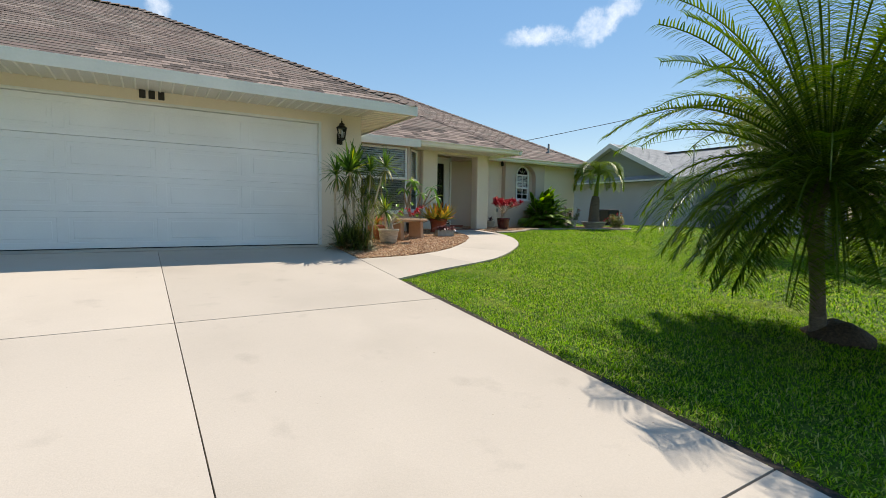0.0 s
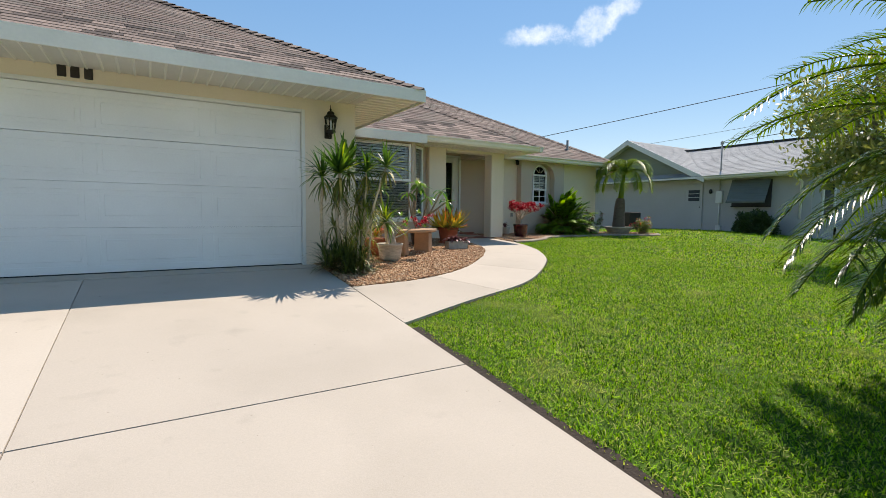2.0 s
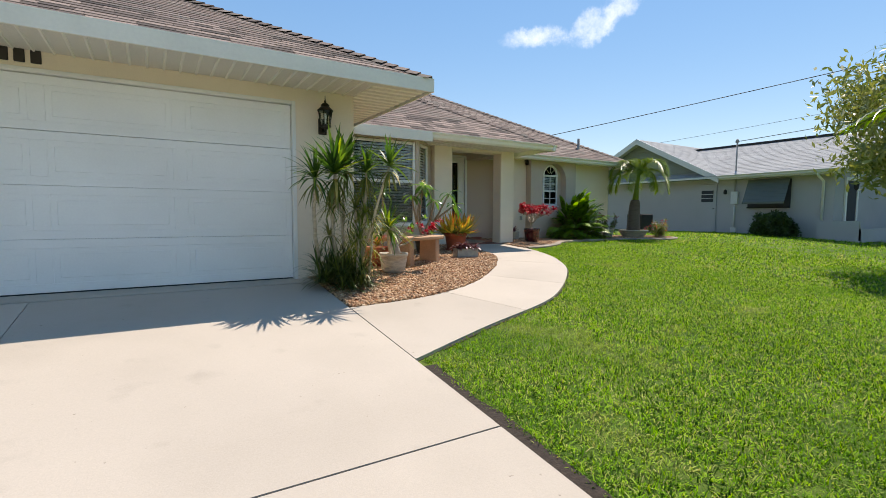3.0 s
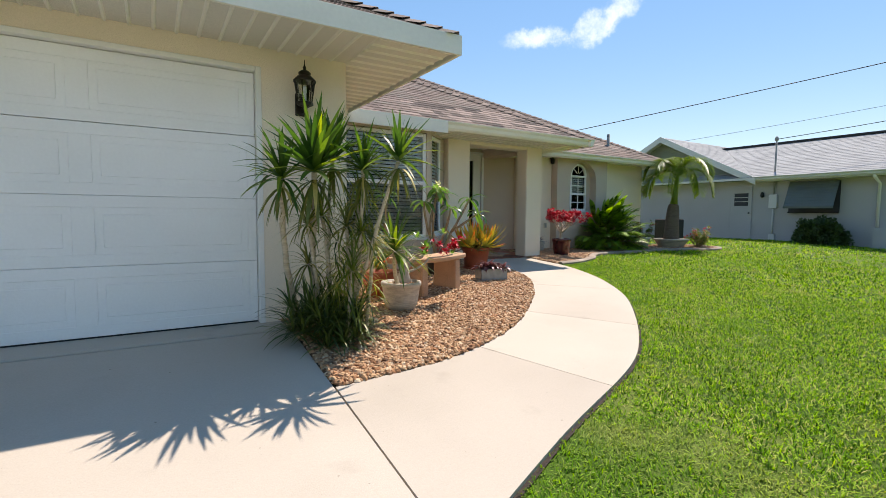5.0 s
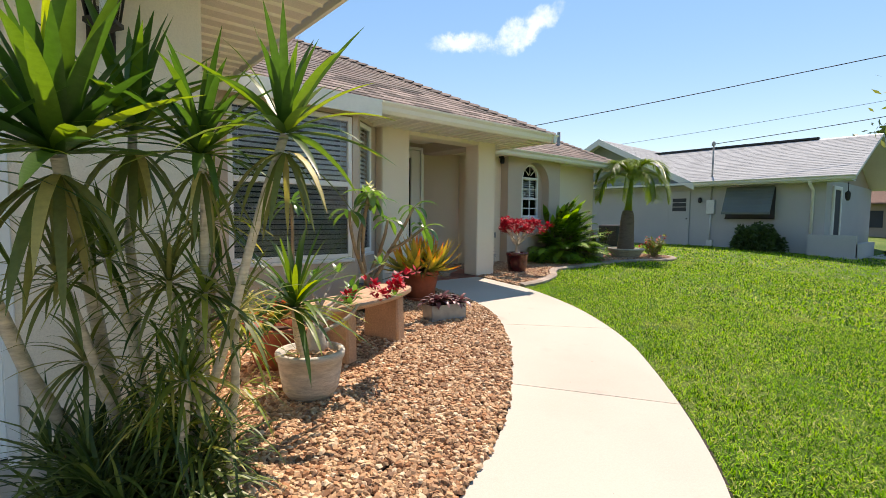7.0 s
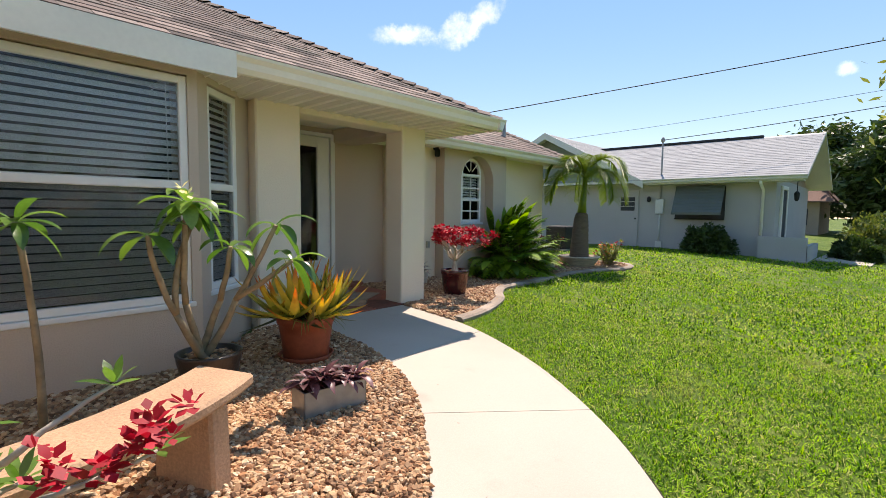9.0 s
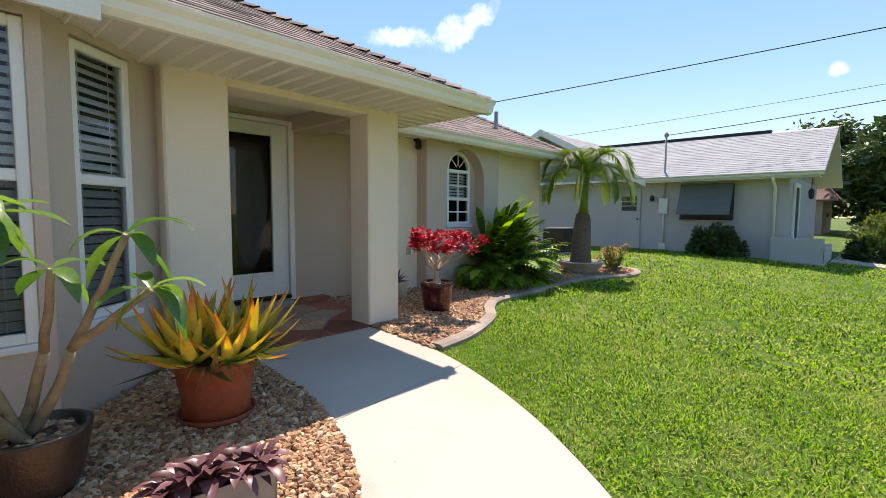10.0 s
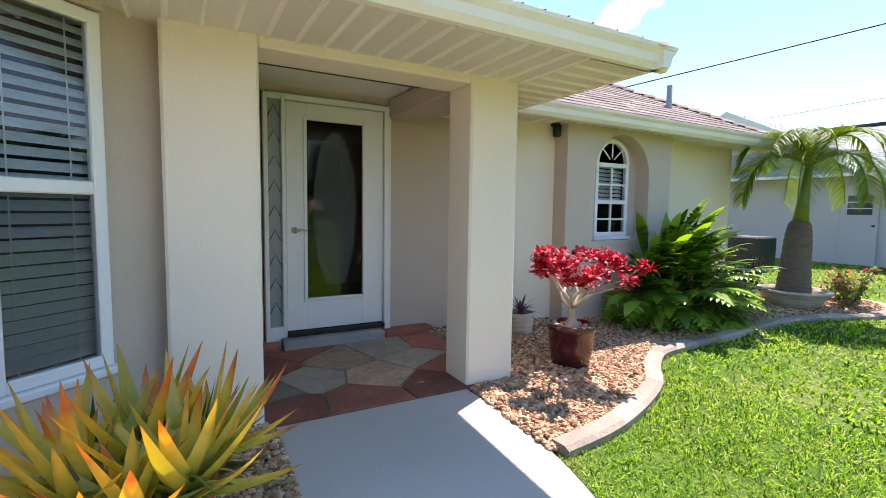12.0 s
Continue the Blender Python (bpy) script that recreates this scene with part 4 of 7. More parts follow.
# ---- windows ----
def window(name, label, a, b, z0, z1, mid, slats, tilt, frame_w=0.055, depth=0.05):
    """A hung window from a to b in plan (seen from outside a is left), with blinds behind its panes."""
    a, b = Vector(a), Vector(b)
    d = (b - a).normalized()
    back = Vector((-d.y, d.x))
    L = (b - a).length
    w = thing(name, label, "window", at=(a.x, a.y, 0))
    w.rotation_euler = (0, 0, math.atan2(d.y, d.x))
    w["kind"] = "structure"
    bm = bmesh.new()
    box(bm, 0, frame_w, 0, depth, z0, z1, 0.006)
    box(bm, L - frame_w, L, 0, depth, z0, z1, 0.006)
    box(bm, frame_w, L - frame_w, 0, depth, z0, z0 + frame_w, 0.006)
    box(bm, frame_w, L - frame_w, 0, depth, z1 - frame_w, z1, 0.006)
    part("window_frame", bm, "white_paint", w, "white aluminium window frame")
    bm = bmesh.new()
    box(bm, frame_w, L - frame_w, 0.004, depth - 0.004, mid - 0.03, mid + 0.03, 0.006)
    part("meeting_rail", bm, "white_paint", w)
    bm = bmesh.new()
    box(bm, -0.02, L + 0.02, -0.03, depth, z0 - 0.04, z0 - 0.002, 0.006)
    part("window_sill", bm, "white_paint", w, "white painted sill")
    for lo, hi, yy in ((z0 + frame_w, mid - 0.03, 0.03), (mid + 0.03, z1 - frame_w, 0.022)):
        bm = bmesh.new()
        box(bm, frame_w - 0.005, L - frame_w + 0.005, yy, yy + 0.005, lo, hi)
        p = part("pane", bm, "glass", w, "clear reflective glass")
        p.visible_shadow = False
        gloss_outside(p)
    bm = bmesh.new()
    box(bm, frame_w, L - frame_w, 0.012, 0.013, z0 + frame_w, mid - 0.03)
    part("insect_screen", bm, "screen", w, "dark insect screen over the lower sash")
    h = (z1 - z0 - 2 * frame_w) / slats
    bm = bmesh.new()
    box(bm, 0.025, L - 0.025, -0.029, 0.029, -0.0015, 0.0015)
    bmesh.ops.rotate(bm, verts=bm.verts, matrix=Matrix.Rotation(radians(tilt), 3, "X"))
    me = bpy.data.meshes.new("slat")
    bm.to_mesh(me)
    bm.free()
    me.materials.append(M["blind"])
    for i in range(slats):
        o = new("slat", me)
        o.parent = w
        o.location = (0, 0.075, z0 + frame_w + h * (i + 0.5))
    for x in (0.12, L - 0.12):
        bm = bmesh.new()
        box(bm, x - 0.003, x + 0.003, 0.050, 0.052, z0 + frame_w, z1 - frame_w)
        part("ladder_tape", bm, "blind", w)
    return w


window("window_1", "large white hung window with half-closed white blinds", (4.11, 10.665), (5.47, 10.665), 1.39, 3.0, 2.235, 27, 45)
e0, e1 = Vector((5.48, 10.80)), Vector((6.235, 11.438))
off = Vector((0.0646, -0.0764)) * 0.75
window("window_2", "narrow white hung window with open white blinds", e0.lerp(e1, 0.19) + off, e0.lerp(e1, 0.67) + off, 1.42, 3.02, 2.245, 27, 45)
w0, w1 = Vector((3.38, 11.28)), Vector((4.0, 10.74))
off = Vector((-0.0657, -0.0754)) * 0.75
window("window_3", "narrow white hung window in the slanted bay wall", w0.lerp(w1, 0.255) + off, w0.lerp(w1, 0.845) + off, 1.42, 3.02, 2.245, 27, 45)


def arched_window():
    w = thing("window_4", "white arched window with a fan light and blinds", "window")
    w["kind"] = "structure"
    x0, x1, z0, spring, y = 10.58, 11.14, 1.885, 2.735, 12.50
    cx, r = (x0 + x1) / 2, (x1 - x0) / 2
    bm = bmesh.new()
    for q in ((x0, x0 + 0.05, z0, spring + 0.02), (x1 - 0.05, x1, z0, spring + 0.02), (x0 + 0.05, x1 - 0.05, z0, z0 + 0.05), (x0 + 0.05, x1 - 0.05, spring - 0.03, spring + 0.02), (x0 + 0.05, x1 - 0.05, 2.27, 2.32)):
        box(bm, q[0], q[1], y, y + 0.05, q[2], q[3], 0.004)
    part("window_frame", bm, "white_paint", w)
    for cxx in (cx,):
        bm = bmesh.new()
        box(bm, cxx - 0.011, cxx + 0.011, y + 0.01, y + 0.035, z0 + 0.05, spring - 0.03)
        part("muntin", bm, "white_paint", w)
    for z in (2.09, 2.50):
        bm = bmesh.new()
        box(bm, x0 + 0.05, x1 - 0.05, y + 0.012, y + 0.033, z - 0.011, z + 0.011)
        part("muntin", bm, "white_paint", w)
    bm = bmesh.new()
    k = 16
    for i in range(k):
        a0, a1 = math.pi * i / k, math.pi * (i + 1) / k
        ring = [(cx - rr * math.cos(a), spring + 0.02 + rr * math.sin(a)) for rr, a in ((r, a0), (r, a1), (r - 0.045, a1), (r - 0.045, a0))]
        lo = [bm.verts.new((p[0], y, p[1])) for p in ring]
        hi = [bm.verts.new((p[0], y + 0.05, p[1])) for p in ring]
        bm.faces.new(lo)
        bm.faces.new(hi[::-1])
        for j in range(4):
            bm.faces.new((lo[j], hi[j], hi[(j + 1) % 4], lo[(j + 1) % 4]))
    part("arch_frame", bm, "white_paint", w)
    for ang in (45, 90, 135):
        bm = bmesh.new()
        c, s = math.cos(radians(ang)), math.sin(radians(ang))
        tube(bm, [(cx - 0.05 * c, y + 0.02, spring + 0.03 + 0.05 * s), (cx - (r - 0.04) * c, y + 0.02, spring + 0.02 + (r - 0.04) * s)], 0.01, 6)
        part("fan_bar", bm, "white_paint", w)
    bm = bmesh.new()
    box(bm, x0 + 0.04, x1 - 0.04, y + 0.02, y + 0.026, z0 + 0.04, spring)
    bmesh.ops.create_circle(bm, cap_ends=True, radius=r - 0.03, segments=28, matrix=Matrix.Translation((cx, y + 0.023, spring + 0.02)) @ Matrix.Rotation(radians(90), 4, "X"))
    p = part("pane", bm, "glass", w)
    p.visible_shadow = False
    gloss_outside(p)
    bm = bmesh.new()
    box(bm, x0 - 0.03, x1 + 0.03, y - 0.04, y + 0.05, z0 - 0.04, z0 - 0.002, 0.004)
    part("window_sill", bm, "white_paint", w)
    bm = bmesh.new()
    box(bm, x0 + 0.03, x1 - 0.03, -0.024, 0.024, -0.0015, 0.0015)
    bmesh.ops.rotate(bm, verts=bm.verts, matrix=Matrix.Rotation(radians(50), 3, "X"))
    me = bpy.data.meshes.new("slat")
    bm.to_mesh(me)
    bm.free()
    me.materials.append(M["blind"])
    for i in range(9):
        o = new("slat", me)
        o.parent = w
        o.location = (0, y + 0.09, 2.33 + i * 0.048)


arched_window()


# ---- front door ----
def front_door():
    d = thing("door_2", "closed white front door with a full-length oval-etched glass", "front door")
    d["kind"] = "structure"
    x0, x1, z0, z1, y = 7.125, 8.01, 1.09, 3.07, 12.72
    gx0, gx1, gz0, gz1 = 7.30, 7.81, 1.37, 2.93
    bm = bmesh.new()
    box(bm, x0, gx0, y, y + 0.045, z0, z1, 0.003)
    box(bm, gx1, x1, y, y + 0.045, z0, z1, 0.003)
    box(bm, gx0, gx1, y, y + 0.045, z0, gz0, 0.003)
    box(bm, gx0, gx1, y, y + 0.045, gz1, z1, 0.003)
    leaf = part("door_leaf", bm, "white_paint", d, "white painted steel leaf")
    bm = bmesh.new()
    t = 0.03
    for q in ((gx0 - t, gx0, gz0 - t, gz1 + t), (gx1, gx1 + t, gz0 - t, gz1 + t), (gx0, gx1, gz0 - t, gz0), (gx0, gx1, gz1, gz1 + t)):
        box(bm, q[0], q[1], y - 0.012, y + 0.002, q[2], q[3], 0.004)
    part("glass_bead", bm, "white_paint", leaf)
    bm = bmesh.new()
    box(bm, gx0 - 0.004, gx1 + 0.004, y + 0.018, y + 0.024, gz0 - 0.004, gz1 + 0.004)
    g = part("pane", bm, "door_glass", leaf, "dark reflective glass pane")
    gloss_outside(g)
    # etched oval over the pane
    bm = bmesh.new()
    cx, cz, rx, rz = (gx0 + gx1) / 2, (gz0 + gz1) / 2, 0.20, 0.70
    k = 40
    for i in range(k):
        a0, a1 = 2 * math.pi * i / k, 2 * math.pi * (i + 1) / k
        bm.faces.new([bm.verts.new((cx + rx * s * math.cos(a), y + 0.0155, cz + rz * s * math.sin(a))) for s, a in ((1.0, a0), (1.0, a1), (0.965, a1), (0.965, a0))])
    bm.faces.new([bm.verts.new((cx + rx * 0.96 * math.cos(2 * math.pi * i / k), y + 0.0165, cz + rz * 0.96 * math.sin(2 * math.pi * i / k))) for i in range(k)])
    for ang in range(0, 360, 45):
        c, s = math.cos(radians(ang)), math.sin(radians(ang))
        for q in (0.05, 0.085):
            bm.faces.new([bm.verts.new((cx + c * q + u, y + 0.0155, cz + s * q * 1.6 + v)) for u, v in ((-0.012, 0), (0, -0.02), (0.012, 0), (0, 0.02))])
    part("etched_oval", bm, "frosted_glass", leaf, "frosted oval ornament")
    bm = bmesh.new()
    lathe(bm, [(0.028, 0.0), (0.028, 0.008), (0.012, 0.012), (0.012, 0.045)], 14)
    bmesh.ops.rotate(bm, verts=bm.verts, matrix=Matrix.Rotation(radians(90), 3, "X"))
    bmesh.ops.translate(bm, verts=bm.verts, vec=(7.19, y, 1.975))
    tube(bm, [(7.19, y - 0.05, 1.975), (7.25, y - 0.055, 1.978), (7.30, y - 0.05, 1.972)], [0.011, 0.009, 0.007], 8)
    part("lever_handle", bm, "chrome", leaf, "brushed metal lever handle")
    bm = bmesh.new()
    for q in ((7.085, 7.118, 1.0, 3.125), (8.016, 8.08, 0.98, 3.125), (7.118, 8.016, 3.076, 3.125), (6.94, 6.975, 1.0, 3.125), (6.975, 7.085, 3.076, 3.125), (6.975, 7.085, 1.0, 1.14)):
        box(bm, q[0], q[1], 12.69, 12.80, q[2], q[3], 0.004)
    part("door_frame", bm, "white_paint", d)
    bm = bmesh.new()
    box(bm, 6.975, 7.085, 12.735, 12.742, 1.14, 3.076)
    part("sidelight_pane", bm, "sidelight_glass", d, "narrow leaded sidelight glass")
    bm = bmesh.new()
    for i in range(9):
        z = 1.25 + i * 0.21
        tube(bm, [(6.98, 12.733, z), (7.03, 12.733, z + 0.1), (7.08, 12.733, z)], 0.004, 5)
    part("leading", bm, "black", d)
    bm = bmesh.new()
    box(bm, 7.12, 8.012, 12.66, 12.80, 1.045, 1.083, 0.004)
    part("door_sill", bm, "bronze", d, "dark metal threshold")


front_door()


def porch_floor():
    p = thing("porch_floor", "porch floor of irregular red and grey flagstones in mortar", "porch floor")
    p["kind"] = "structure"
    bm = bmesh.new()
    prism(bm, [(6.6, 11.22), (8.52, 11.22), (8.52, 12.75), (6.6, 12.75)], 0.55, lambda x, y: 0.925 + (y - 11.22) * 0.02)
    part("mortar_bed", bm, "mortar", p, "grey mortar between the stones")
    rnd = random.Random(12)
    seeds = [(6.85, 11.42), (7.35, 11.36), (7.92, 11.42), (7.1, 11.85), (7.6, 11.72), (8.0, 11.95), (6.85, 12.2), (7.4, 12.2), (7.85, 12.32), (7.15, 12.5), (6.8, 11.72), (8.15, 11.7), (8.35, 12.3)]
    cols = ["flag_red", "flag_red", "flag_red", "flag_grey", "flag_tan", "flag_grey", "flag_red", "flag_tan", "flag_grey", "flag_red", "flag_grey", "flag_red", "flag_red"]
    for i, (sx, sy) in enumerate(seeds):
        poly = [(6.715, 11.225), (8.47, 11.225), (8.47, 12.56), (6.715, 12.56)]
        for j, (tx, ty) in enumerate(seeds):
            if i == j:
                continue
            mx_, my_ = (sx + tx) / 2, (sy + ty) / 2
            nx, ny = tx - sx, ty - sy
            ln = math.hypot(nx, ny)
            nx, ny = nx / ln, ny / ln
            mx_, my_ = mx_ - nx * 0.010, my_ - ny * 0.010
            out = []
            for k in range(len(poly)):
                a, b = poly[k], poly[(k + 1) % len(poly)]
                da, db = (a[0] - mx_) * nx + (a[1] - my_) * ny, (b[0] - mx_) * nx + (b[1] - my_) * ny
                if da <= 0:
                    out.append(a)
                if da * db < 0:
                    t = da / (da - db)
                    out.append((a[0] + (b[0] - a[0]) * t, a[1] + (b[1] - a[1]) * t))
            poly = out
        if len(poly) < 3:
            continue
        h = rnd.uniform(0.010, 0.018)
        bm = bmesh.new()
        prism(bm, poly, 0.9, lambda x, y: 0.925 + (y - 11.22) * 0.02 + h)
        part("flagstone", bm, cols[i], p)
    for x0, x1, mat_ in ((6.715, 7.05, "flag_red"), (7.98, 8.5, "flag_red")):
        bm = bmesh.new()
        box(bm, x0, x1, 12.58, 12.75, 0.94, 1.02, 0.012)
        part("flagstone", bm, mat_, p)
    bm = bmesh.new()
    box(bm, 7.06, 7.97, 12.55, 12.76, 0.94, 1.042, 0.012)
    part("door_step", bm, "concrete_grey", p, "low grey concrete step under the door")


porch_floor()


# ---- planting helpers ----
class Batch:
    """Collects leaves as strips of quads for one mesh."""

    def __init__(self, seed):
        self.v, self.f, self.uv, self.r = [], [], [], random.Random(seed)

    def leaf(self, base, way, length, width, droop=0.3, segs=4, shape="strap", fold=0.0, roll=0.0):
        p = Vector(base)
        d = Vector(way).normalized()
        side = d.cross(Vector((0, 0, 1)))
        if side.length < 0.05:
            side = Vector((1, 0, 0))
        side.normalize()
        if roll:
            side = Matrix.Rotation(roll, 3, d) @ side
        start = len(self.v)
        mid = fold != 0.0
        step = length / segs
        for i in range(segs + 1):
            t = i / segs
            if shape == "strap":
                w = min(1.0, 0.55 + 3 * t) * (1 - t ** 3) + 0.03
            elif shape == "taper":
                w = (1 - t) ** 0.8 + 0.02
            else:
                w = max(0.04, math.sin(math.pi * min(1, 0.06 + t * 0.94)) ** 0.75)
            w *= width / 2
            up = side.cross(d).normalized()
            if mid:
                self.v += [p - side * w + up * fold * w, p, p + side * w + up * fold * w]
                self.uv += [t, t, t]
            else:
                self.v += [p - side * w, p + side * w]
                self.uv += [t, t]
            p = p + d * step
            d = (d + Vector((0, 0, -1)) * droop * step / max(length, 0.01) * 2).normalized()
        k = 3 if mid else 2
        for i in range(segs):
            a = start + i * k
            for j in range(k - 1):
                self.f.append((a + j, a + j + 1, a + k + j + 1, a + k + j))

    def rosette(self, c, n, length, width, low=-0.3, high=1.4, droop=0.5, segs=4, shape="strap", fold=0.0, axis=(0, 0, 1)):
        q = Vector((0, 0, 1)).rotation_difference(Vector(axis).normalized())
        for i in range(n):
            a = 2.399963 * i + self.r.uniform(-0.3, 0.3)
            e = low + (high - low) * (i + 0.5) / n + self.r.uniform(-0.12, 0.12)
            d = q @ Vector((math.cos(a) * math.cos(e), math.sin(a) * math.cos(e), math.sin(e)))
            self.leaf(Vector(c) + d * 0.012, d, length * self.r.uniform(0.75, 1.12), width * self.r.uniform(0.8, 1.15), droop * self.r.uniform(0.5, 1.3), segs, shape, fold)

    def petals(self, c, n, length, width, axis=(0, 0, 1)):
        self.rosette(c, n, length, width, 0.15, 0.75, 0.25, 2, "ellipse", 0.0, axis)

    def build(self, name, mat, parent, label="", smooth=True):
        ob = raw(name, [tuple(v) for v in self.v], self.f, mat, parent, smooth, label)
        ob["kind"] = "stuff"
        lay = ob.data.uv_layers.new(name="UVMap")
        idx = np.empty(len(ob.data.loops), dtype=np.int32)
        ob.data.loops.foreach_get("vertex_index", idx)
        t = np.array(self.uv, dtype=np.float32)[idx]
        lay.data.foreach_set("uv", np.stack([np.full_like(t, 0.5), t], 1).ravel())
        return ob


def limb(bm, a, b, r0, r1, rnd, bend=0.06, n=5, sides=7):
    a, b = Vector(a), Vector(b)
    pts = []
    off = Vector((rnd.uniform(-1, 1), rnd.uniform(-1, 1), rnd.uniform(-0.3, 0.3))) * bend
    for i in range(n + 1):
        t = i / n
        pts.append(a.lerp(b, t) + off * math.sin(math.pi * t) + Vector((rnd.uniform(-1, 1), rnd.uniform(-1, 1), 0)) * bend * 0.12)
    pts[0], pts[-1] = a, b
    tube(bm, pts, [r0 + (r1 - r0) * i / n for i in range(n + 1)], sides)
    return pts


def pebble_batch(spots, size, seed, flat=0.62):
    """Rounded stones: a small rounded block each, turned and scaled at random."""
    rnd = np.random.RandomState(seed)
    ang = np.arange(5) * 2 * np.pi / 5
    base = np.concatenate([np.stack([np.cos(ang), np.sin(ang), np.full(5, -0.25)], 1), np.stack([0.62 * np.cos(ang + 0.3), 0.62 * np.sin(ang + 0.3), np.full(5, 0.78)], 1)])
    tri = np.array([q for i in range(5) for q in ((i, (i + 1) % 5, 5 + i), ((i + 1) % 5, 5 + (i + 1) % 5, 5 + i))] + [(5, 6, 7), (5, 7, 8), (5, 8, 9)])
    n = len(spots)
    V = np.repeat(base[None], n, 0) * (1 + rnd.uniform(-0.22, 0.22, (n, len(base), 1)))
    s = size * rnd.uniform(0.55, 1.35, (n, 1, 1)) * np.stack([rnd.uniform(0.9, 1.5, n), rnd.uniform(0.7, 1.1, n), np.full(n, flat)], 1)[:, None, :]
    V = V * s
    a = rnd.uniform(0, 6.28, n)
    tlt = rnd.uniform(-0.5, 0.5, n)
    c, sn, ct, st = np.cos(a), np.sin(a), np.cos(tlt), np.sin(tlt)
    X, Y, Z = V[..., 0], V[..., 1], V[..., 2]
    X, Z = X * ct[:, None] - Z * st[:, None], X * st[:, None] + Z * ct[:, None]
    X, Y = X * c[:, None] - Y * sn[:, None], X * sn[:, None] + Y * c[:, None]
    V = np.stack([X, Y, Z], -1) + np.array(spots)[:, None, :]
    F = (tri[None] + np.arange(n)[:, None, None] * len(base)).reshape(-1, 3)
    return V.reshape(-1, 3), F


def pot(name, label, at, mat, profile, fill="soil", fill_z=None, category="plant pot", saucer=None):
    """A hollow pot: outer and inner wall turned as one, with its fill."""
    p = thing(name, label, category, at=at)
    bm = bmesh.new()
    h = profile[-1][1]
    rim = profile[-1][0]
    inner = [(rim - 0.025, h), (rim - 0.035, h - 0.09), (rim - 0.05, h - 0.10)]
    lathe(bm, profile + inner, 32)
    part("body", bm, mat, p)
    bm = bmesh.new()
    lathe(bm, [(0.02, h - 0.06), (rim - 0.032, h - 0.055), (rim - 0.03, h - 0.045), (0.1, h - 0.035), (0.02, h - 0.03)], 24)
    part("soil", bm, "soil", p)
    if fill != "soil":
        r = np.random.RandomState(int(at[0] * 100))
        n = int(3600 * (rim - 0.03) ** 2)
        rad, ang = (rim - 0.05) * np.sqrt(r.uniform(0, 1, n)), r.uniform(0, 6.283, n)
        v, f = pebble_batch(np.stack([rad * np.cos(ang), rad * np.sin(ang), h - 0.035 + r.uniform(0, 0.014, n)], 1), 0.017, 5)
        raw("stones", v, f, fill, p)["kind"] = "stuff"
    if saucer:
        bm = bmesh.new()
        lathe(bm, [(saucer - 0.03, 0.0), (saucer, 0.05), (saucer - 0.012, 0.05), (saucer - 0.03, 0.015)], 32)
        part("saucer", bm, mat, p)
    return p


def inside(poly, x, y):
    poly = np.asarray(poly)
    x, y = np.asarray(x), np.asarray(y)
    hit = np.zeros(x.shape, bool)
    j = len(poly) - 1
    for i in range(len(poly)):
        xi, yi, xj, yj = *poly[i], *poly[j]
        cond = ((yi > y) != (yj > y)) & (x < (xj - xi) * (y - yi) / (yj - yi + 1e-12) + xi)
        hit ^= cond
        j = i
    return hit


BED = [(2.80, 8.36), (2.762, 7.03)] + [(p.x, p.y) for p in WALK_IN[1:]] + [(6.72, 11.26), (6.24, 11.27), (5.56, 10.66), (4.0, 10.66), (3.42, 11.2), (3.42, 8.55), (2.76, 8.55)]
KERB = [(p.x, p.y) for p in spline([(8.10, 10.37), (8.55, 10.43), (9.02, 10.58), (9.40, 10.76), (9.70, 11.0), (10.06, 11.19), (10.6, 11.24), (11.3, 11.26), (12.2, 11.33), (13.1, 11.25), (13.75, 11.04), (14.35, 10.98), (14.85, 11.15), (15.05, 11.6), (14.8, 12.2), (14.2, 12.5)], 5)]
BED2 = [(8.03, 10.36)] + KERB[1:] + [(13.5, 12.62), (11.7, 12.62), (11.7, 12.36), (9.98, 12.36), (9.98, 12.56), (8.46, 12.7), (8.46, 11.24), (8.06, 11.24)]


def bed(name, label, poly, mat, stone, size, count, seed, keep):
    b = thing(name, label, "gravel bed")
    b["kind"] = "structure"
    bm = bmesh.new()
    prism(bm, poly, lambda x, y: ground_z(x, y) - 0.1, lambda x, y: ground_z(x, y) + 0.018)
    bmesh.ops.triangulate(bm, faces=bm.faces[:])
    part("soil", bm, mat, b)
    rnd = np.random.RandomState(seed)
    P = np.array(poly)
    x = rnd.uniform(P[:, 0].min(), P[:, 0].max(), count)
    y = rnd.uniform(P[:, 1].min(), P[:, 1].max(), count)
    ok = inside(poly, x, y) & keep(x, y)
    x, y = x[ok], y[ok]
    z = np.interp(y, GY, GZ) + 0.024 + rnd.uniform(0, 0.022, len(x))
    v, f = pebble_batch(np.stack([x, y, z], 1), size, seed)
    ob = raw("stones", v, f, stone, b, False)
    ob["kind"] = "stuff"
    return b


bed("gravel_bed", "bed of tan and brown river pebbles along the walk", BED, "soil", "pebble", 0.018, 92000, 3, lambda x, y: y > 0)
bed("chip_bed", "bed of reddish brown stone chips behind a concrete kerb", BED2, "soil", "chips", 0.0185, 62000, 4, lambda x, y: (x < 10.6) | (np.sin(x * 37) > -0.6))


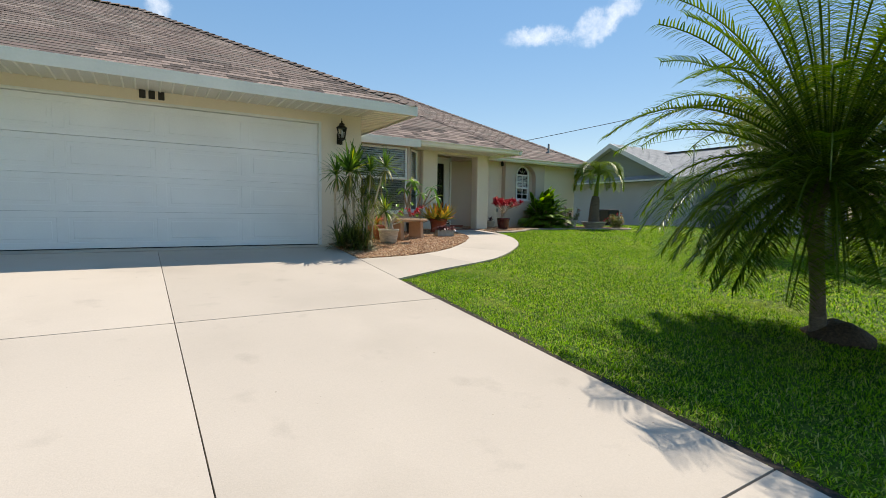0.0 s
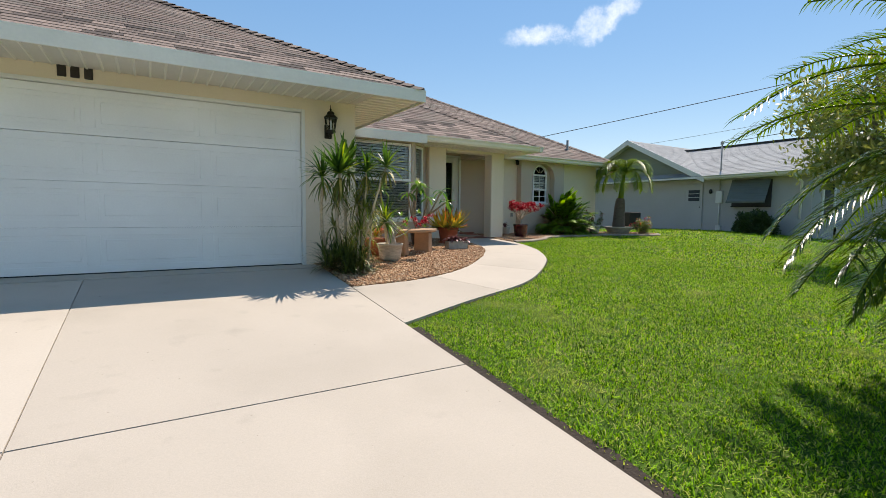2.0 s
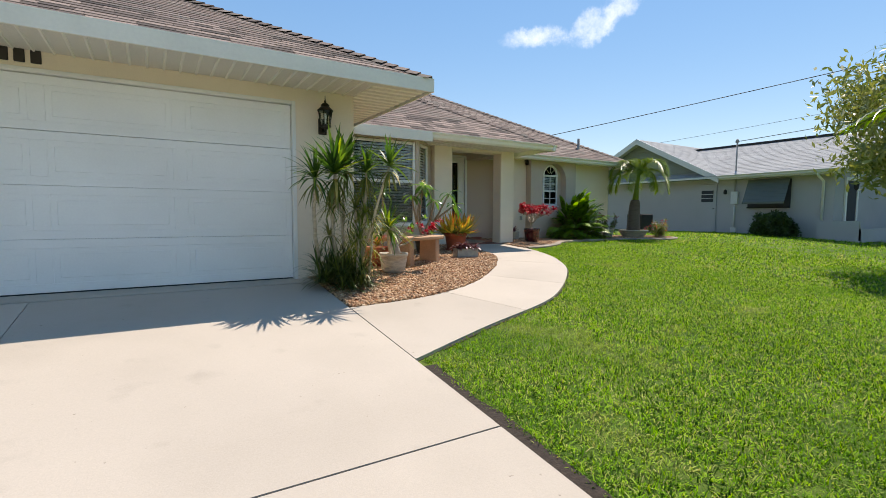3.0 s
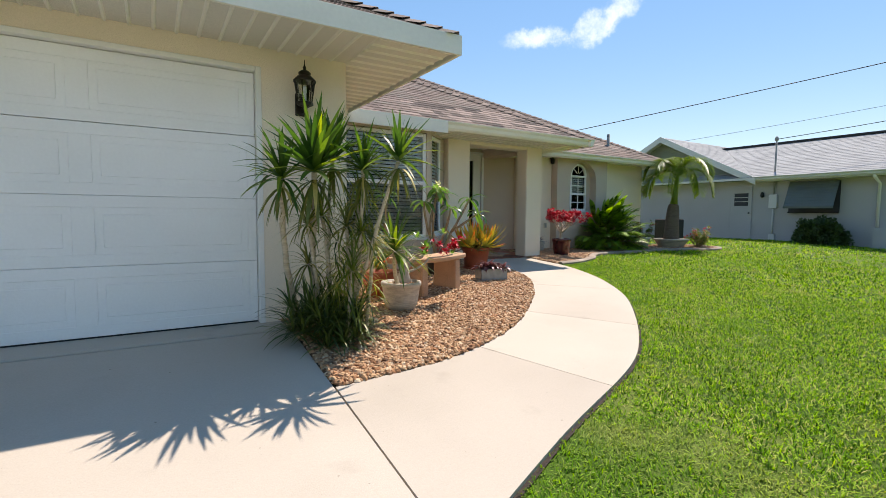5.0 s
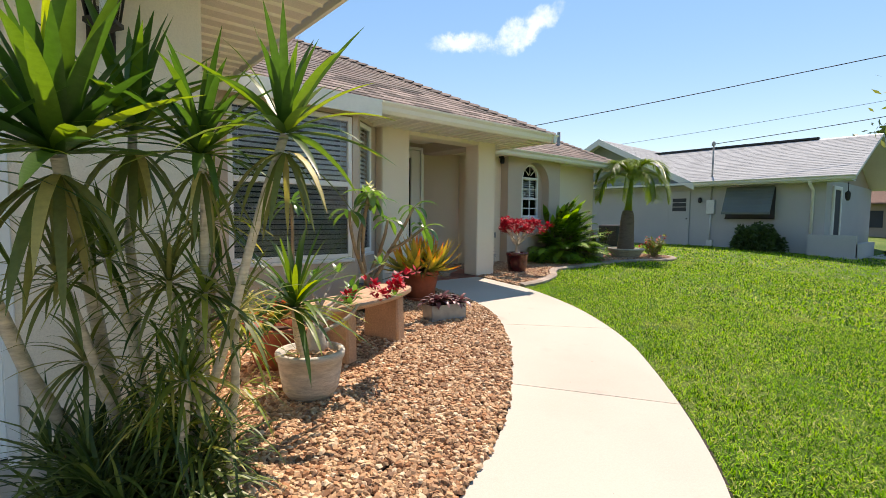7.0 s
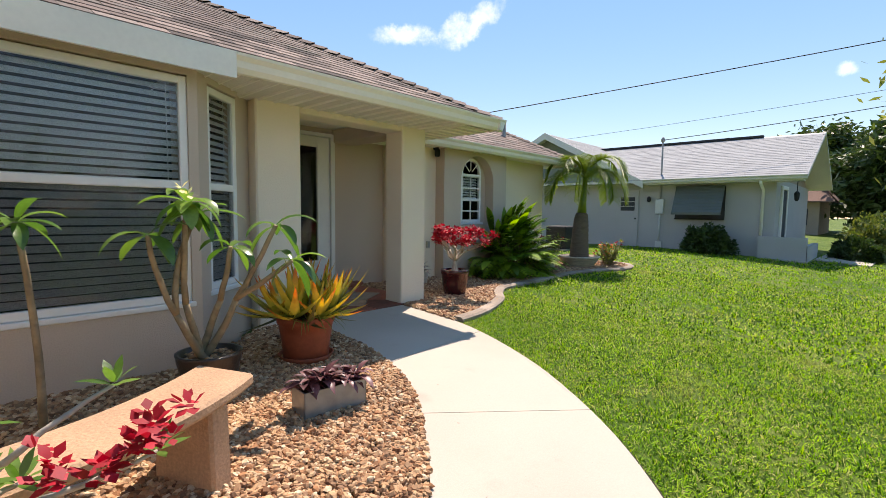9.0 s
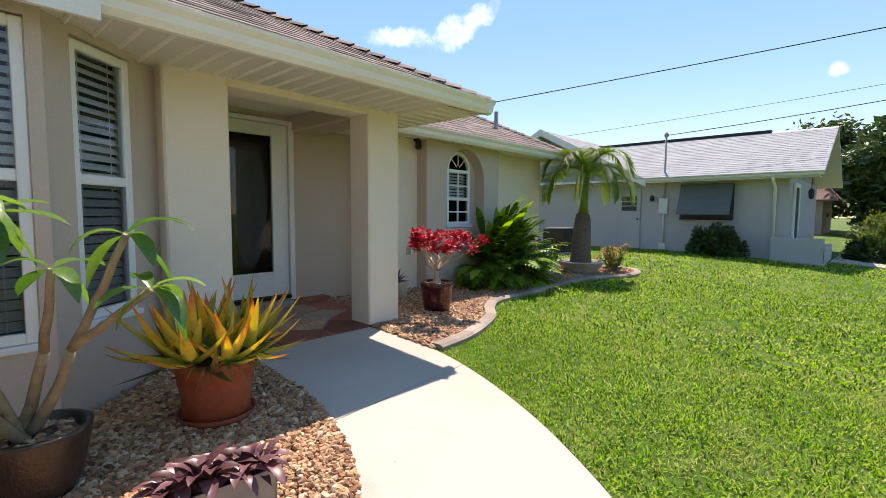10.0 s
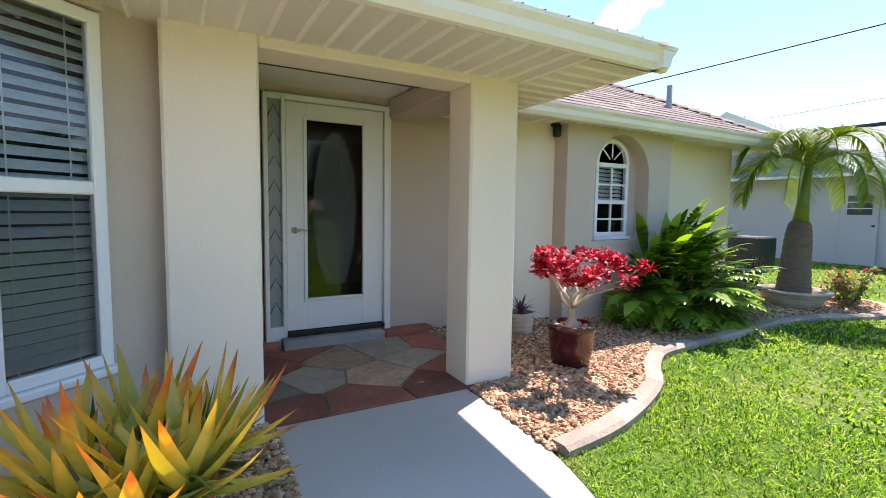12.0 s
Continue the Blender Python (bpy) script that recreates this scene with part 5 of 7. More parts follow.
def kerb():
    k = thing("garden_kerb", "low curving beige concrete landscape kerb", "kerb")
    k["kind"] = "structure"
    i = 0
    while i < len(KERB) - 3:
        seg = KERB[i:i + 4]
        bm = bmesh.new()
        L, R = [], []
        for j, (x, y) in enumerate(seg):
            a, b = KERB[max(i + j - 1, 0)], KERB[min(i + j + 1, len(KERB) - 1)]
            d = Vector((b[0] - a[0], b[1] - a[1])).normalized()
            n = Vector((-d.y, d.x)) * 0.075
            L.append((x + n.x, y + n.y))
            R.append((x - n.x, y - n.y))
        rows = []
        for (lx, ly), (rx, ry) in zip(L, R):
            g = ground_z(lx, ly)
            q = [(lx, ly, g - 0.05), (lx, ly, g + 0.036), (lx + (rx - lx) * 0.2, ly + (ry - ly) * 0.2, g + 0.055), (rx + (lx - rx) * 0.2, ry + (ly - ry) * 0.2, g + 0.052), (rx, ry, g + 0.032), (rx, ry, g - 0.05)]
            rows.append([bm.verts.new(c) for c in q])
        for a, b in zip(rows, rows[1:]):
            for m_ in range(5):
                bm.faces.new((a[m_], b[m_], b[m_ + 1], a[m_ + 1]))
        bm.faces.new(rows[0])
        bm.faces.new(rows[-1][::-1])
        part("kerb_piece", bm, "kerb", k)
        i += 3


kerb()


# ---- things on the garage wall ----
def lantern():
    x, y, z = 2.975, 8.545, 2.655
    t = thing("wall_lantern", "dark bronze coach lantern with clear glass on the wall", "wall lantern", at=(x, y, z))
    bm = bmesh.new()
    box(bm, -0.055, 0.055, -0.02, 0.0, -0.04, 0.16, 0.008)
    part("backplate", bm, "bronze", t)
    bm = bmesh.new()
    tube(bm, [(0, -0.01, 0.03), (0, -0.06, -0.02), (0, -0.12, 0.0), (0, -0.13, 0.035)], 0.011, 8)
    part("arm", bm, "bronze", t)
    c = (0, -0.13, 0.04)
    bm = bmesh.new()
    lathe(bm, [(0.02, -0.03), (0.05, -0.01), (0.075, 0.0), (0.075, 0.02), (0.06, 0.025)], 6, c, False)
    part("base", bm, "bronze", t)
    bm = bmesh.new()
    lathe(bm, [(0.055, 0.02), (0.082, 0.2)], 6, c, False)
    g = part("glass", bm, "glass", t, "clear bevelled glass")
    g.visible_shadow = False
    bm = bmesh.new()
    for k in range(6):
        a = 2 * math.pi * k / 6
        tube(bm, [(c[0] + 0.06 * math.cos(a), c[1] + 0.06 * math.sin(a), c[2] + 0.02), (c[0] + 0.088 * math.cos(a), c[1] + 0.088 * math.sin(a), c[2] + 0.2)], 0.006, 5)
    part("cage", bm, "bronze", t)
    bm = bmesh.new()
    lathe(bm, [(0.10, 0.195), (0.10, 0.205), (0.06, 0.245), (0.05, 0.25), (0.055, 0.27), (0.035, 0.29), (0.012, 0.30), (0.016, 0.32), (0.006, 0.335), (0.004, 0.385)], 12, c)
    part("cap", bm, "bronze", t)
    bm = bmesh.new()
    lathe(bm, [(0.014, 0.02), (0.014, 0.1), (0.018, 0.11), (0.016, 0.15), (0.004, 0.165)], 10, c)
    part("bulb", bm, "blind", t)


lantern()


def plate_bars():
    for i, x in enumerate((-0.085, 0.035, 0.16)):
        bm = bmesh.new()
        box(bm, x - 0.042, x + 0.042, 8.528, 8.543, 3.035, 3.195, 0.006)
        o = from_bm("numeral_bar", bm, "numerals")
        tagged(o, "dark plain bar in place of a house numeral", "house sign", "bars on the garage wall")


plate_bars()


def wall_outlet():
    t = thing("wall_outlet", "small beige covered outdoor outlet on the stucco wall", "outlet", at=(9.80, 12.55, 1.52))
    bm = bmesh.new()
    box(bm, -0.04, 0.04, -0.03, 0.0, -0.06, 0.06, 0.008)
    part("cover", bm, "barrel_pot", t)
    bm = bmesh.new()
    box(bm, -0.028, 0.028, -0.038, -0.03, -0.045, 0.045, 0.004)
    part("flap", bm, "concrete_grey", t, "grey hinged flap")


wall_outlet()


def eave_camera():
    t = thing("wall_camera", "small black camera fixed under the eave", "camera", at=(9.93, 12.47, 3.03))
    bm = bmesh.new()
    lathe(bm, [(0.035, -0.05), (0.045, -0.03), (0.045, 0.06), (0.03, 0.08)], 14)
    part("housing", bm, "black", t)
    bm = bmesh.new()
    box(bm, -0.02, 0.02, -0.02, 0.09, 0.07, 0.1)
    part("bracket", bm, "black", t)


eave_camera()


# ---- front bed ----
def dracaena_clump():
    d = thing("dracaena_clump", "tall clump of dragon plants with pale canes and spiky green heads", "dracaena", at=(0, 0, 0))
    rnd = random.Random(5)
    # foot, crown, leaf length, leaves, leaf width, lowest leaf, droop
    heads = [((2.99, 8.36), (2.78, 7.49, 2.03), 0.50, 46, 0.050, 0.10, 0.28), ((2.90, 8.30), (2.56, 7.50, 1.97), 0.38, 40, 0.030, -0.25, 0.50), ((3.14, 7.98), (3.32, 7.26, 2.12), 0.36, 34, 0.032, -0.05, 0.40),
             ((3.16, 7.92), (3.13, 7.46, 2.06), 0.36, 40, 0.028, -0.15, 0.45), ((3.10, 8.04), (2.98, 7.70, 2.14), 0.44, 40, 0.036, 0.05, 0.35), ((2.96, 8.10), (2.78, 7.68, 1.66), 0.28, 36, 0.017, -0.6, 0.65),
             ((3.00, 8.06), (2.90, 7.72, 1.72), 0.28, 36, 0.017, -0.6, 0.65), ((3.18, 7.88), (3.06, 7.62, 1.64), 0.28, 36, 0.017, -0.6, 0.65), ((3.22, 7.84), (3.16, 7.58, 1.60), 0.28, 36, 0.017, -0.6, 0.65),
             ((3.28, 7.80), (3.27, 7.60, 1.52), 0.27, 36, 0.017, -0.6, 0.65), ((3.20, 8.00), (3.24, 7.80, 1.84), 0.32, 38, 0.020, -0.6, 0.65), ((2.94, 8.05), (2.84, 7.90, 1.34), 0.28, 34, 0.016, -0.7, 0.7), ((3.14, 7.80), (3.10, 7.60, 1.30), 0.28, 34, 0.016, -0.7, 0.7)]
    for i, ((bx, by), top, ln, n, w, low, droop) in enumerate(heads):
        bm = bmesh.new()
        r = 0.027 if i < 2 else 0.019
        limb(bm, (bx, by, ground_z(bx, by) - 0.02), top, r, r * 0.72, rnd, 0.06, 8, 8)
        part("cane", bm, "cane", d)
        b = Batch(50 + i)
        ax = (Vector(top) - Vector((bx, by, 0.75))).normalized() + Vector((0, 0, 0.9))
        b.rosette(Vector(top), n, ln, w, low, 1.48, droop, 6, "strap", 0.25, ax)
        b.build("leaf_head", "dracaena_leaf" if i < 5 else ("dracaena_mid", "dracaena_dry")[i % 2], d)
        if i < 5:
            # spent leaves hang below the crown
            b = Batch(90 + i)
            b.rosette(Vector(top) - Vector((0, 0, 0.05)), 16, ln * 0.8, w * 0.7, -1.2, -0.3, 0.8, 5, "strap", 0.2)
            b.build("spent_leaves", "dracaena_dry", d, "yellowing hanging leaves")
    b = Batch(77)
    for i in range(40):
        x, y = rnd.uniform(2.72, 3.24), rnd.uniform(7.62, 8.20)
        b.rosette((x, y, ground_z(x, y) + rnd.uniform(0.03, 0.28)), 22, 0.34, 0.017, -0.1, 1.4, 0.6, 4, "strap", 0.2)
    b.build("undergrowth", "undergrowth_leaf", d, "dense grassy shoots at the foot")
    b = Batch(78)
    for i in range(24):
        x, y = rnd.uniform(2.98, 3.38), rnd.uniform(7.60, 7.95)
        b.rosette((x, y, rnd.uniform(1.0, 1.55)), 14, 0.26, 0.013, -0.9, 1.0, 0.8, 4, "strap", 0.2)
    b.build("side_foliage", "dracaena_mid", d, "narrow olive side shoots")


dracaena_clump()


def barrel_pot_plant():
    x, y = 3.97, 8.52
    g = ground_z(x, y) + 0.03
    p = pot("barrel_planter", "whitewashed barrel-shaped pot standing on the pebbles", (x, y, g), "barrel_pot", [(0.135, 0.0), (0.165, 0.05), (0.185, 0.16), (0.195, 0.235), (0.205, 0.24), (0.21, 0.275), (0.205, 0.285)], "pebble")
    t = thing("potted_dracaena", "bright green spiky dragon plant in the barrel pot", "dracaena", at=(0, 0, 0))
    bm = bmesh.new()
    rnd = random.Random(8)
    top = (3.74, 8.20, g + 0.62)
    limb(bm, (x - 0.03, y - 0.05, g + 0.2), top, 0.022, 0.018, rnd, 0.03)
    part("stem", bm, "cane", t)
    b = Batch(9)
    b.rosette(top, 58, 0.46, 0.034, -0.5, 1.45, 0.5, 6, "strap", 0.25)
    b.build("leaf_head", "dracaena_leaf", t)
    a = thing("red_desert_rose", "grey-stemmed desert rose with red flowers in the barrel pot", "desert rose", at=(0, 0, 0))
    bm = bmesh.new()
    lathe(bm, [(0.06, 0.0), (0.075, 0.06), (0.05, 0.14), (0.03, 0.2)], 12, (x + 0.06, y + 0.06, g + 0.23))
    part("swollen_base", bm, "adenium_bark", a)
    ends = []
    for i in range(9):
        q = Vector((x + 0.06, y + 0.06, g + 0.36))
        e = Vector((rnd.uniform(4.0, 4.66), rnd.uniform(8.36, 8.78), rnd.uniform(1.25, 1.55)))
        m_ = q.lerp(e, 0.5) + Vector((0, 0, 0.06))
        bm = bmesh.new()
        limb(bm, q, m_, 0.016, 0.011, rnd, 0.05)
        limb(bm, m_, e, 0.011, 0.006, rnd, 0.04)
        part("branch", bm, "adenium_bark", a)
        ends.append(e)
    b, fl = Batch(10), Batch(11)
    for e in ends:
        b.rosette(e, 9, 0.09, 0.032, 0.0, 1.2, 0.3, 3, "ellipse")
    for c in ((4.60, 8.50, 1.42), (4.66, 8.55, 1.38), (4.50, 8.50, 1.34), (4.64, 8.46, 1.45), (4.36, 8.46, 1.42), (4.55, 8.55, 1.33), (4.20, 8.44, 1.36)):
        for k in range(5):
            fl.petals(Vector(c) + Vector((rnd.uniform(-1, 1), rnd.uniform(-1, 1), rnd.uniform(-0.6, 0.8))) * 0.06, 5, 0.045, 0.035, (rnd.uniform(-1, 1), rnd.uniform(-1, 0.2), 0.8))
    b.build("foliage", "plumeria_leaf", a)
    fl.build("blossom", "red_petal", a, "bright red flowers")
    o = thing("bromeliad", "orange-red leaved bromeliad in a brown pot behind the bench", "bromeliad", at=(0, 0, 0))
    b = Batch(12)
    b.rosette((3.95, 9.05, 1.12), 26, 0.26, 0.035, 0.1, 1.3, 0.5, 4, "strap", 0.2)
    b.build("foliage", "bromeliad_leaf", o)
    pot("brown_pot", "round brown pot half hidden behind the bench", (3.95, 9.05, ground_z(4, 9.05) + 0.03), "terracotta", [(0.12, 0.0), (0.16, 0.12), (0.19, 0.26), (0.195, 0.30)])


barrel_pot_plant()


def bench():
    """A low concrete bench with a bowed seat and two slab legs."""
    c = Vector((4.65, 9.08, ground_z(4.65, 9.08) + 0.03))
    t = thing("garden_bench", "sandy tan cast concrete bench with a bowed seat", "bench", at=c)
    t.rotation_euler = (0, 0, math.radians(24))
    bm = bmesh.new()
    n = 10
    rows = []
    for i in range(n + 1):
        u = -1 + 2 * i / n
        s = u * 0.60
        bow = 0.10 * u * u - 0.04
        rows.append([bm.verts.new(p) for p in ((s, -0.17 + bow, 0.385), (s, -0.18 + bow, 0.40), (s, -0.18 + bow, 0.43), (s, -0.165 + bow, 0.442), (s, 0.165 + bow, 0.442), (s, 0.18 + bow, 0.43), (s, 0.18 + bow, 0.40), (s, 0.17 + bow, 0.385))])
    for a, b in zip(rows, rows[1:]):
        for k in range(8):
            bm.faces.new((a[k], b[k], b[(k + 1) % 8], a[(k + 1) % 8]))
    bm.faces.new(rows[0])
    bm.faces.new(rows[-1][::-1])
    part("seat", bm, "bench", t)
    for s in (-0.34, 0.34):
        bm = bmesh.new()
        vs = box(bm, s - 0.055, s + 0.055, -0.14, 0.14, 0.0, 0.386, 0.012)
        for v in bm.verts:
            f = 1 + 0.28 * abs(v.co.z - 0.2) / 0.2 * (1 if v.co.z < 0.2 else 0.7)
            v.co.y *= f
        part("leg", bm, "bench", t)


bench()


def plumeria():
    x, y = 5.37, 10.10
    g = ground_z(x, y) + 0.03
    pot("ribbed_pot", "dark brown ribbed pot filled with pale stones", (x, y, g), "dark_pot", [(0.13, 0.0), (0.155, 0.06), (0.16, 0.08), (0.17, 0.14), (0.174, 0.15), (0.183, 0.21), (0.188, 0.22), (0.196, 0.27), (0.20, 0.285)], "pebble")
    t = thing("plumeria", "young plumeria with bare tan stems and glossy leaf heads", "plumeria", at=(0, 0, 0))
    rnd = random.Random(21)
    root = Vector((x, y, g + 0.22))
    tips = [(4.98, 9.85, 1.92), (5.17, 9.82, 2.10), (5.25, 9.90, 2.04), (5.42, 9.86, 1.84), (5.63, 9.70, 1.97), (5.68, 9.60, 1.76)]
    forks = [Vector((5.20, 9.98, 1.50)), Vector((5.40, 9.98, 1.50)), Vector((5.14, 9.96, 1.45)), Vector((5.48, 9.94, 1.50))]
    for k, f in enumerate(forks):
        bm = bmesh.new()
        limb(bm, root + Vector((rnd.uniform(-0.06, 0.06), rnd.uniform(-0.06, 0.06), 0)), f, 0.027, 0.019, rnd, 0.03)
        part("stem", bm, "plumeria_bark", t)
    for e, k in zip(tips, (2, 0, 2, 1, 3, 3)):
        bm = bmesh.new()
        limb(bm, forks[k], e, 0.019, 0.014, rnd, 0.04)
        part("stem", bm, "plumeria_bark", t)
    b = Batch(22)
    for k, e in enumerate(tips):
        b.rosette(e, (6, 13, 9, 5, 6, 7)[k], 0.25, 0.074, -0.8, 0.75, 0.8, 6, "ellipse", 0.28)
    b.build("foliage", "plumeria_leaf", t)
    fl = Batch(23)
    for c in ((5.10, 9.70, 2.17), (5.14, 9.72, 2.14)):
        fl.petals(c, 5, 0.05, 0.04, (0.1, -0.8, 0.6))
    fl.build("blossom", "yellow_petal", t, "pale yellow flowers")


plumeria()


def young_plumeria():
    t = thing("young_plumeria", "single-stemmed young plumeria by the window", "plumeria", at=(0, 0, 0))
    rnd = random.Random(24)
    bm = bmesh.new()
    limb(bm, (4.55, 10.2, ground_z(4.55, 10.2)), (4.47, 10.0, 1.98), 0.022, 0.014, rnd, 0.05)
    part("stem", bm, "plumeria_bark", t)
    b = Batch(25)
    b.rosette((4.47, 10.0, 1.99), 11, 0.24, 0.06, -0.6, 0.9, 0.7, 6, "ellipse", 0.28)
    b.build("foliage", "plumeria_leaf", t)


young_plumeria()


def aloe():
    x, y = 6.19, 10.31
    g = ground_z(x, y) + 0.03
    pot("terracotta_pot", "large terracotta pot with a saucer on the pebbles", (x, y, g), "terracotta", [(0.155, 0.0), (0.178, 0.02), (0.185, 0.14), (0.20, 0.22), (0.21, 0.30), (0.223, 0.305), (0.226, 0.35), (0.22, 0.36)], saucer=0.215)
    t = thing("aloe", "crowded aloe with green leaves flushed yellow and orange", "aloe", at=(0, 0, 0))
    rnd = random.Random(31)
    b = Batch(32)
    # a few large rosettes lean out over the rim, smaller dull ones fill the back
    for k, (ox, oy, ln, n) in enumerate(((-0.16, -0.10, 0.40, 13), (0.12, -0.14, 0.42, 14), (0.0, 0.06, 0.42, 12), (0.19, 0.07, 0.36, 11), (-0.20, 0.09, 0.36, 10), (-0.02, -0.22, 0.28, 9))):
        c = Vector((x + ox, y + oy, g + 0.355))
        b.rosette(c, n + 3, ln * 1.12, 0.098, 0.25, 1.40, -0.32, 6, "taper", 0.6, (ox * 2.0, oy * 2.0, 1))
    dull = Batch(34)
    for k in range(7):
        a = rnd.uniform(0, 6.28)
        c = Vector((x + 0.2 * math.cos(a), y + 0.2 * math.sin(a), g + 0.32))
        dull.rosette(c, 9, 0.30, 0.05, 0.0, 1.3, -0.15, 5, "taper", 0.5, (0.6 * math.cos(a), 0.6 * math.sin(a), 1))
    dull.build("older_leaves", "aloe_old", t, "dull brown-green older leaves")
    b.build("foliage", "aloe_leaf", t)
    b = Batch(33)
    for i in range(60):
        a = rnd.uniform(0, 6.28)
        d = Vector((math.cos(a), math.sin(a), rnd.uniform(-0.1, 0.5)))
        b.leaf(Vector((x, y, g + 0.36)) + d * 0.18, d, rnd.uniform(0.12, 0.26), 0.018, 0.7, 4, "taper", 0.2)
    b.build("dead_leaves", "dracaena_dry", t, "dried straw-brown leaf ends")


aloe()


def trough():
    a, b = Vector((5.643, 9.376)), Vector((6.06, 9.335))
    c = (a + b) / 2 + Vector((-0.01, 0.09))
    g = ground_z(c.x, c.y) + 0.03
    t = thing("trough_planter", "grey rectangular metal trough planter on the pebbles", "planter", at=(c.x, c.y, g))
    t.rotation_euler = (0, 0, math.atan2(b.y - a.y, b.x - a.x))
    bm = bmesh.new()
    L, W, H = 0.21, 0.085, 0.165
    for q in ((-L, L, -W, -W + 0.008), (-L, L, W - 0.008, W), (-L, -L + 0.008, -W, W), (L - 0.008, L, -W, W)):
        box(bm, *q, 0.0, H)
    box(bm, -L, L, -W, W, 0.0, 0.01)
    part("body", bm, "galvanised", t)
    bm = bmesh.new()
    box(bm, -L + 0.009, L - 0.009, -W + 0.009, W - 0.009, 0.02, H - 0.025)
    part("soil", bm, "soil", t)
    p = thing("purple_plant", "low purple-leaved plants filling the trough", "plant", at=t.location)
    p.rotation_euler = t.rotation_euler
    bt = Batch(41)
    for i in range(8):
        bt.rosette((-0.18 + 0.051 * i, bt.r.uniform(-0.04, 0.04), H + bt.r.uniform(-0.01, 0.03)), 10, 0.15, 0.05, -0.1, 1.1, 0.8, 4, "ellipse", 0.3)
    bt.build("foliage", "purple_leaf", p)


trough()


# ---- second bed ----
def desert_rose():
    x, y = 9.08, 11.29
    g = ground_z(x, y) + 0.03
    pot("maroon_pot", "glossy maroon glazed pot on the stone chips", (x, y, g), "maroon_glaze", [(0.135, 0.0), (0.15, 0.02), (0.172, 0.15), (0.185, 0.285), (0.196, 0.29), (0.20, 0.335), (0.194, 0.345)], "chips")
    t = thing("desert_rose", "desert rose with pale bare branches and a red flower crown", "desert rose", at=(0, 0, 0))
    rnd = random.Random(51)
    bm = bmesh.new()
    lathe(bm, [(0.085, 0.0), (0.06, 0.05), (0.038, 0.11), (0.032, 0.17), (0.03, 0.21)], 12, (x, y, g + 0.26))
    part("swollen_base", bm, "adenium_bark", t)
    q = Vector((x, y, g + 0.46))
    ends = []
    for i in range(10):
        a = 2 * math.pi * i / 10 + rnd.uniform(-0.2, 0.2)
        r = rnd.uniform(0.18, 0.37)
        m_ = q + Vector((math.cos(a) * r * 0.5, math.sin(a) * r * 0.5, rnd.uniform(0.12, 0.2)))
        bm = bmesh.new()
        limb(bm, q, m_, 0.016, 0.011, rnd, 0.03, 4, 6)
        for k in range(3):
            e = m_ + Vector((math.cos(a + rnd.uniform(-0.8, 0.8)) * r * 0.75, math.sin(a + rnd.uniform(-0.8, 0.8)) * r * 0.75, rnd.uniform(0.10, 0.26)))
            limb(bm, m_, e, 0.009, 0.005, rnd, 0.02, 4, 6)
            ends.append(e)
        part("branch", bm, "adenium_bark", t)
    fl = Batch(52)
    for e in ends:
        for k in range(14):
            fl.petals(e + Vector((rnd.uniform(-1, 1), rnd.uniform(-1, 1), rnd.uniform(-0.5, 0.7))) * 0.075, 5, 0.048, 0.040, (rnd.uniform(-1, 1), rnd.uniform(-1, 1), 0.7))
    fl.build("blossom", "red_petal", t, "dense crimson flowers")


desert_rose()


def small_pot():
    x, y = 9.28, 12.2
    g = ground_z(x, y) + 0.03
    pot("striped_pot", "small ribbed buff pot beside the porch column", (x, y, g), "barrel_pot", [(0.10, 0.0), (0.125, 0.04), (0.12, 0.06), (0.135, 0.11), (0.13, 0.13), (0.14, 0.18), (0.14, 0.22)])
    t = thing("bromeliad", "dark spiky bromeliad in the small pot", "bromeliad", at=(0, 0, 0))
    b = Batch(55)
    b.rosette((x, y, g + 0.2), 22, 0.22, 0.03, 0.0, 1.3, 0.4, 4, "strap", 0.3)
    b.build("foliage", "purple_leaf", t)


small_pot()


def philodendron():
    t = thing("philodendron", "large glossy split-leaf philodendron bush", "bush", at=(0, 0, 0))
    rnd = random.Random(61)
    c = Vector((11.42, 11.90, 0.93))
    b = Batch(62)
    for i in range(230):
        a = rnd.uniform(0, 6.28)
        e = rnd.uniform(0.02, 1.5)
        L = rnd.uniform(0.25, 0.74) * (1.0 + 0.15 * math.sin(e))
        d = Vector((math.cos(a) * math.cos(e), math.sin(a) * math.cos(e) * 0.62, math.sin(e) * 1.15))
        p = c + Vector((rnd.uniform(-0.25, 0.25), rnd.uniform(-0.1, 0.1), 0.05)) + d * L
        if p.y > 12.28:
            p.y = 12.28 - rnd.uniform(0, 0.15)
        if i % 2 == 0:
            bm = bmesh.new()
            limb(bm, c + Vector((0, 0, 0.02)), p, 0.014, 0.008, rnd, 0.04, 4, 5)
            part("stem", bm, "plumeria_bark", t)
        # a cut leaf: lobes on both sides of a midrib
        way = (d + Vector((0, -0.35, -0.25))).normalized()
        side = way.cross(Vector((0, 0, 1))).normalized()
        size = rnd.uniform(0.32, 0.50)
        for k in range(9):
            s = k / 8
            q = p + way * size * s - Vector((0, 0, 1)) * 0.16 * s * s
            for sg in (-1, 1):
                lobe = (side * sg + way * (0.15 + 0.9 * s) + Vector((0, 0, -0.12))).normalized()
                b.leaf(q, lobe, size * (0.50 - 0.30 * s * s), 0.048, 0.4, 3, "strap", 0.0)
        b.leaf(p, way, size * 1.15, 0.13, 0.45, 5, "ellipse")
    b.build("foliage", "philo_leaf", t)


philodendron()


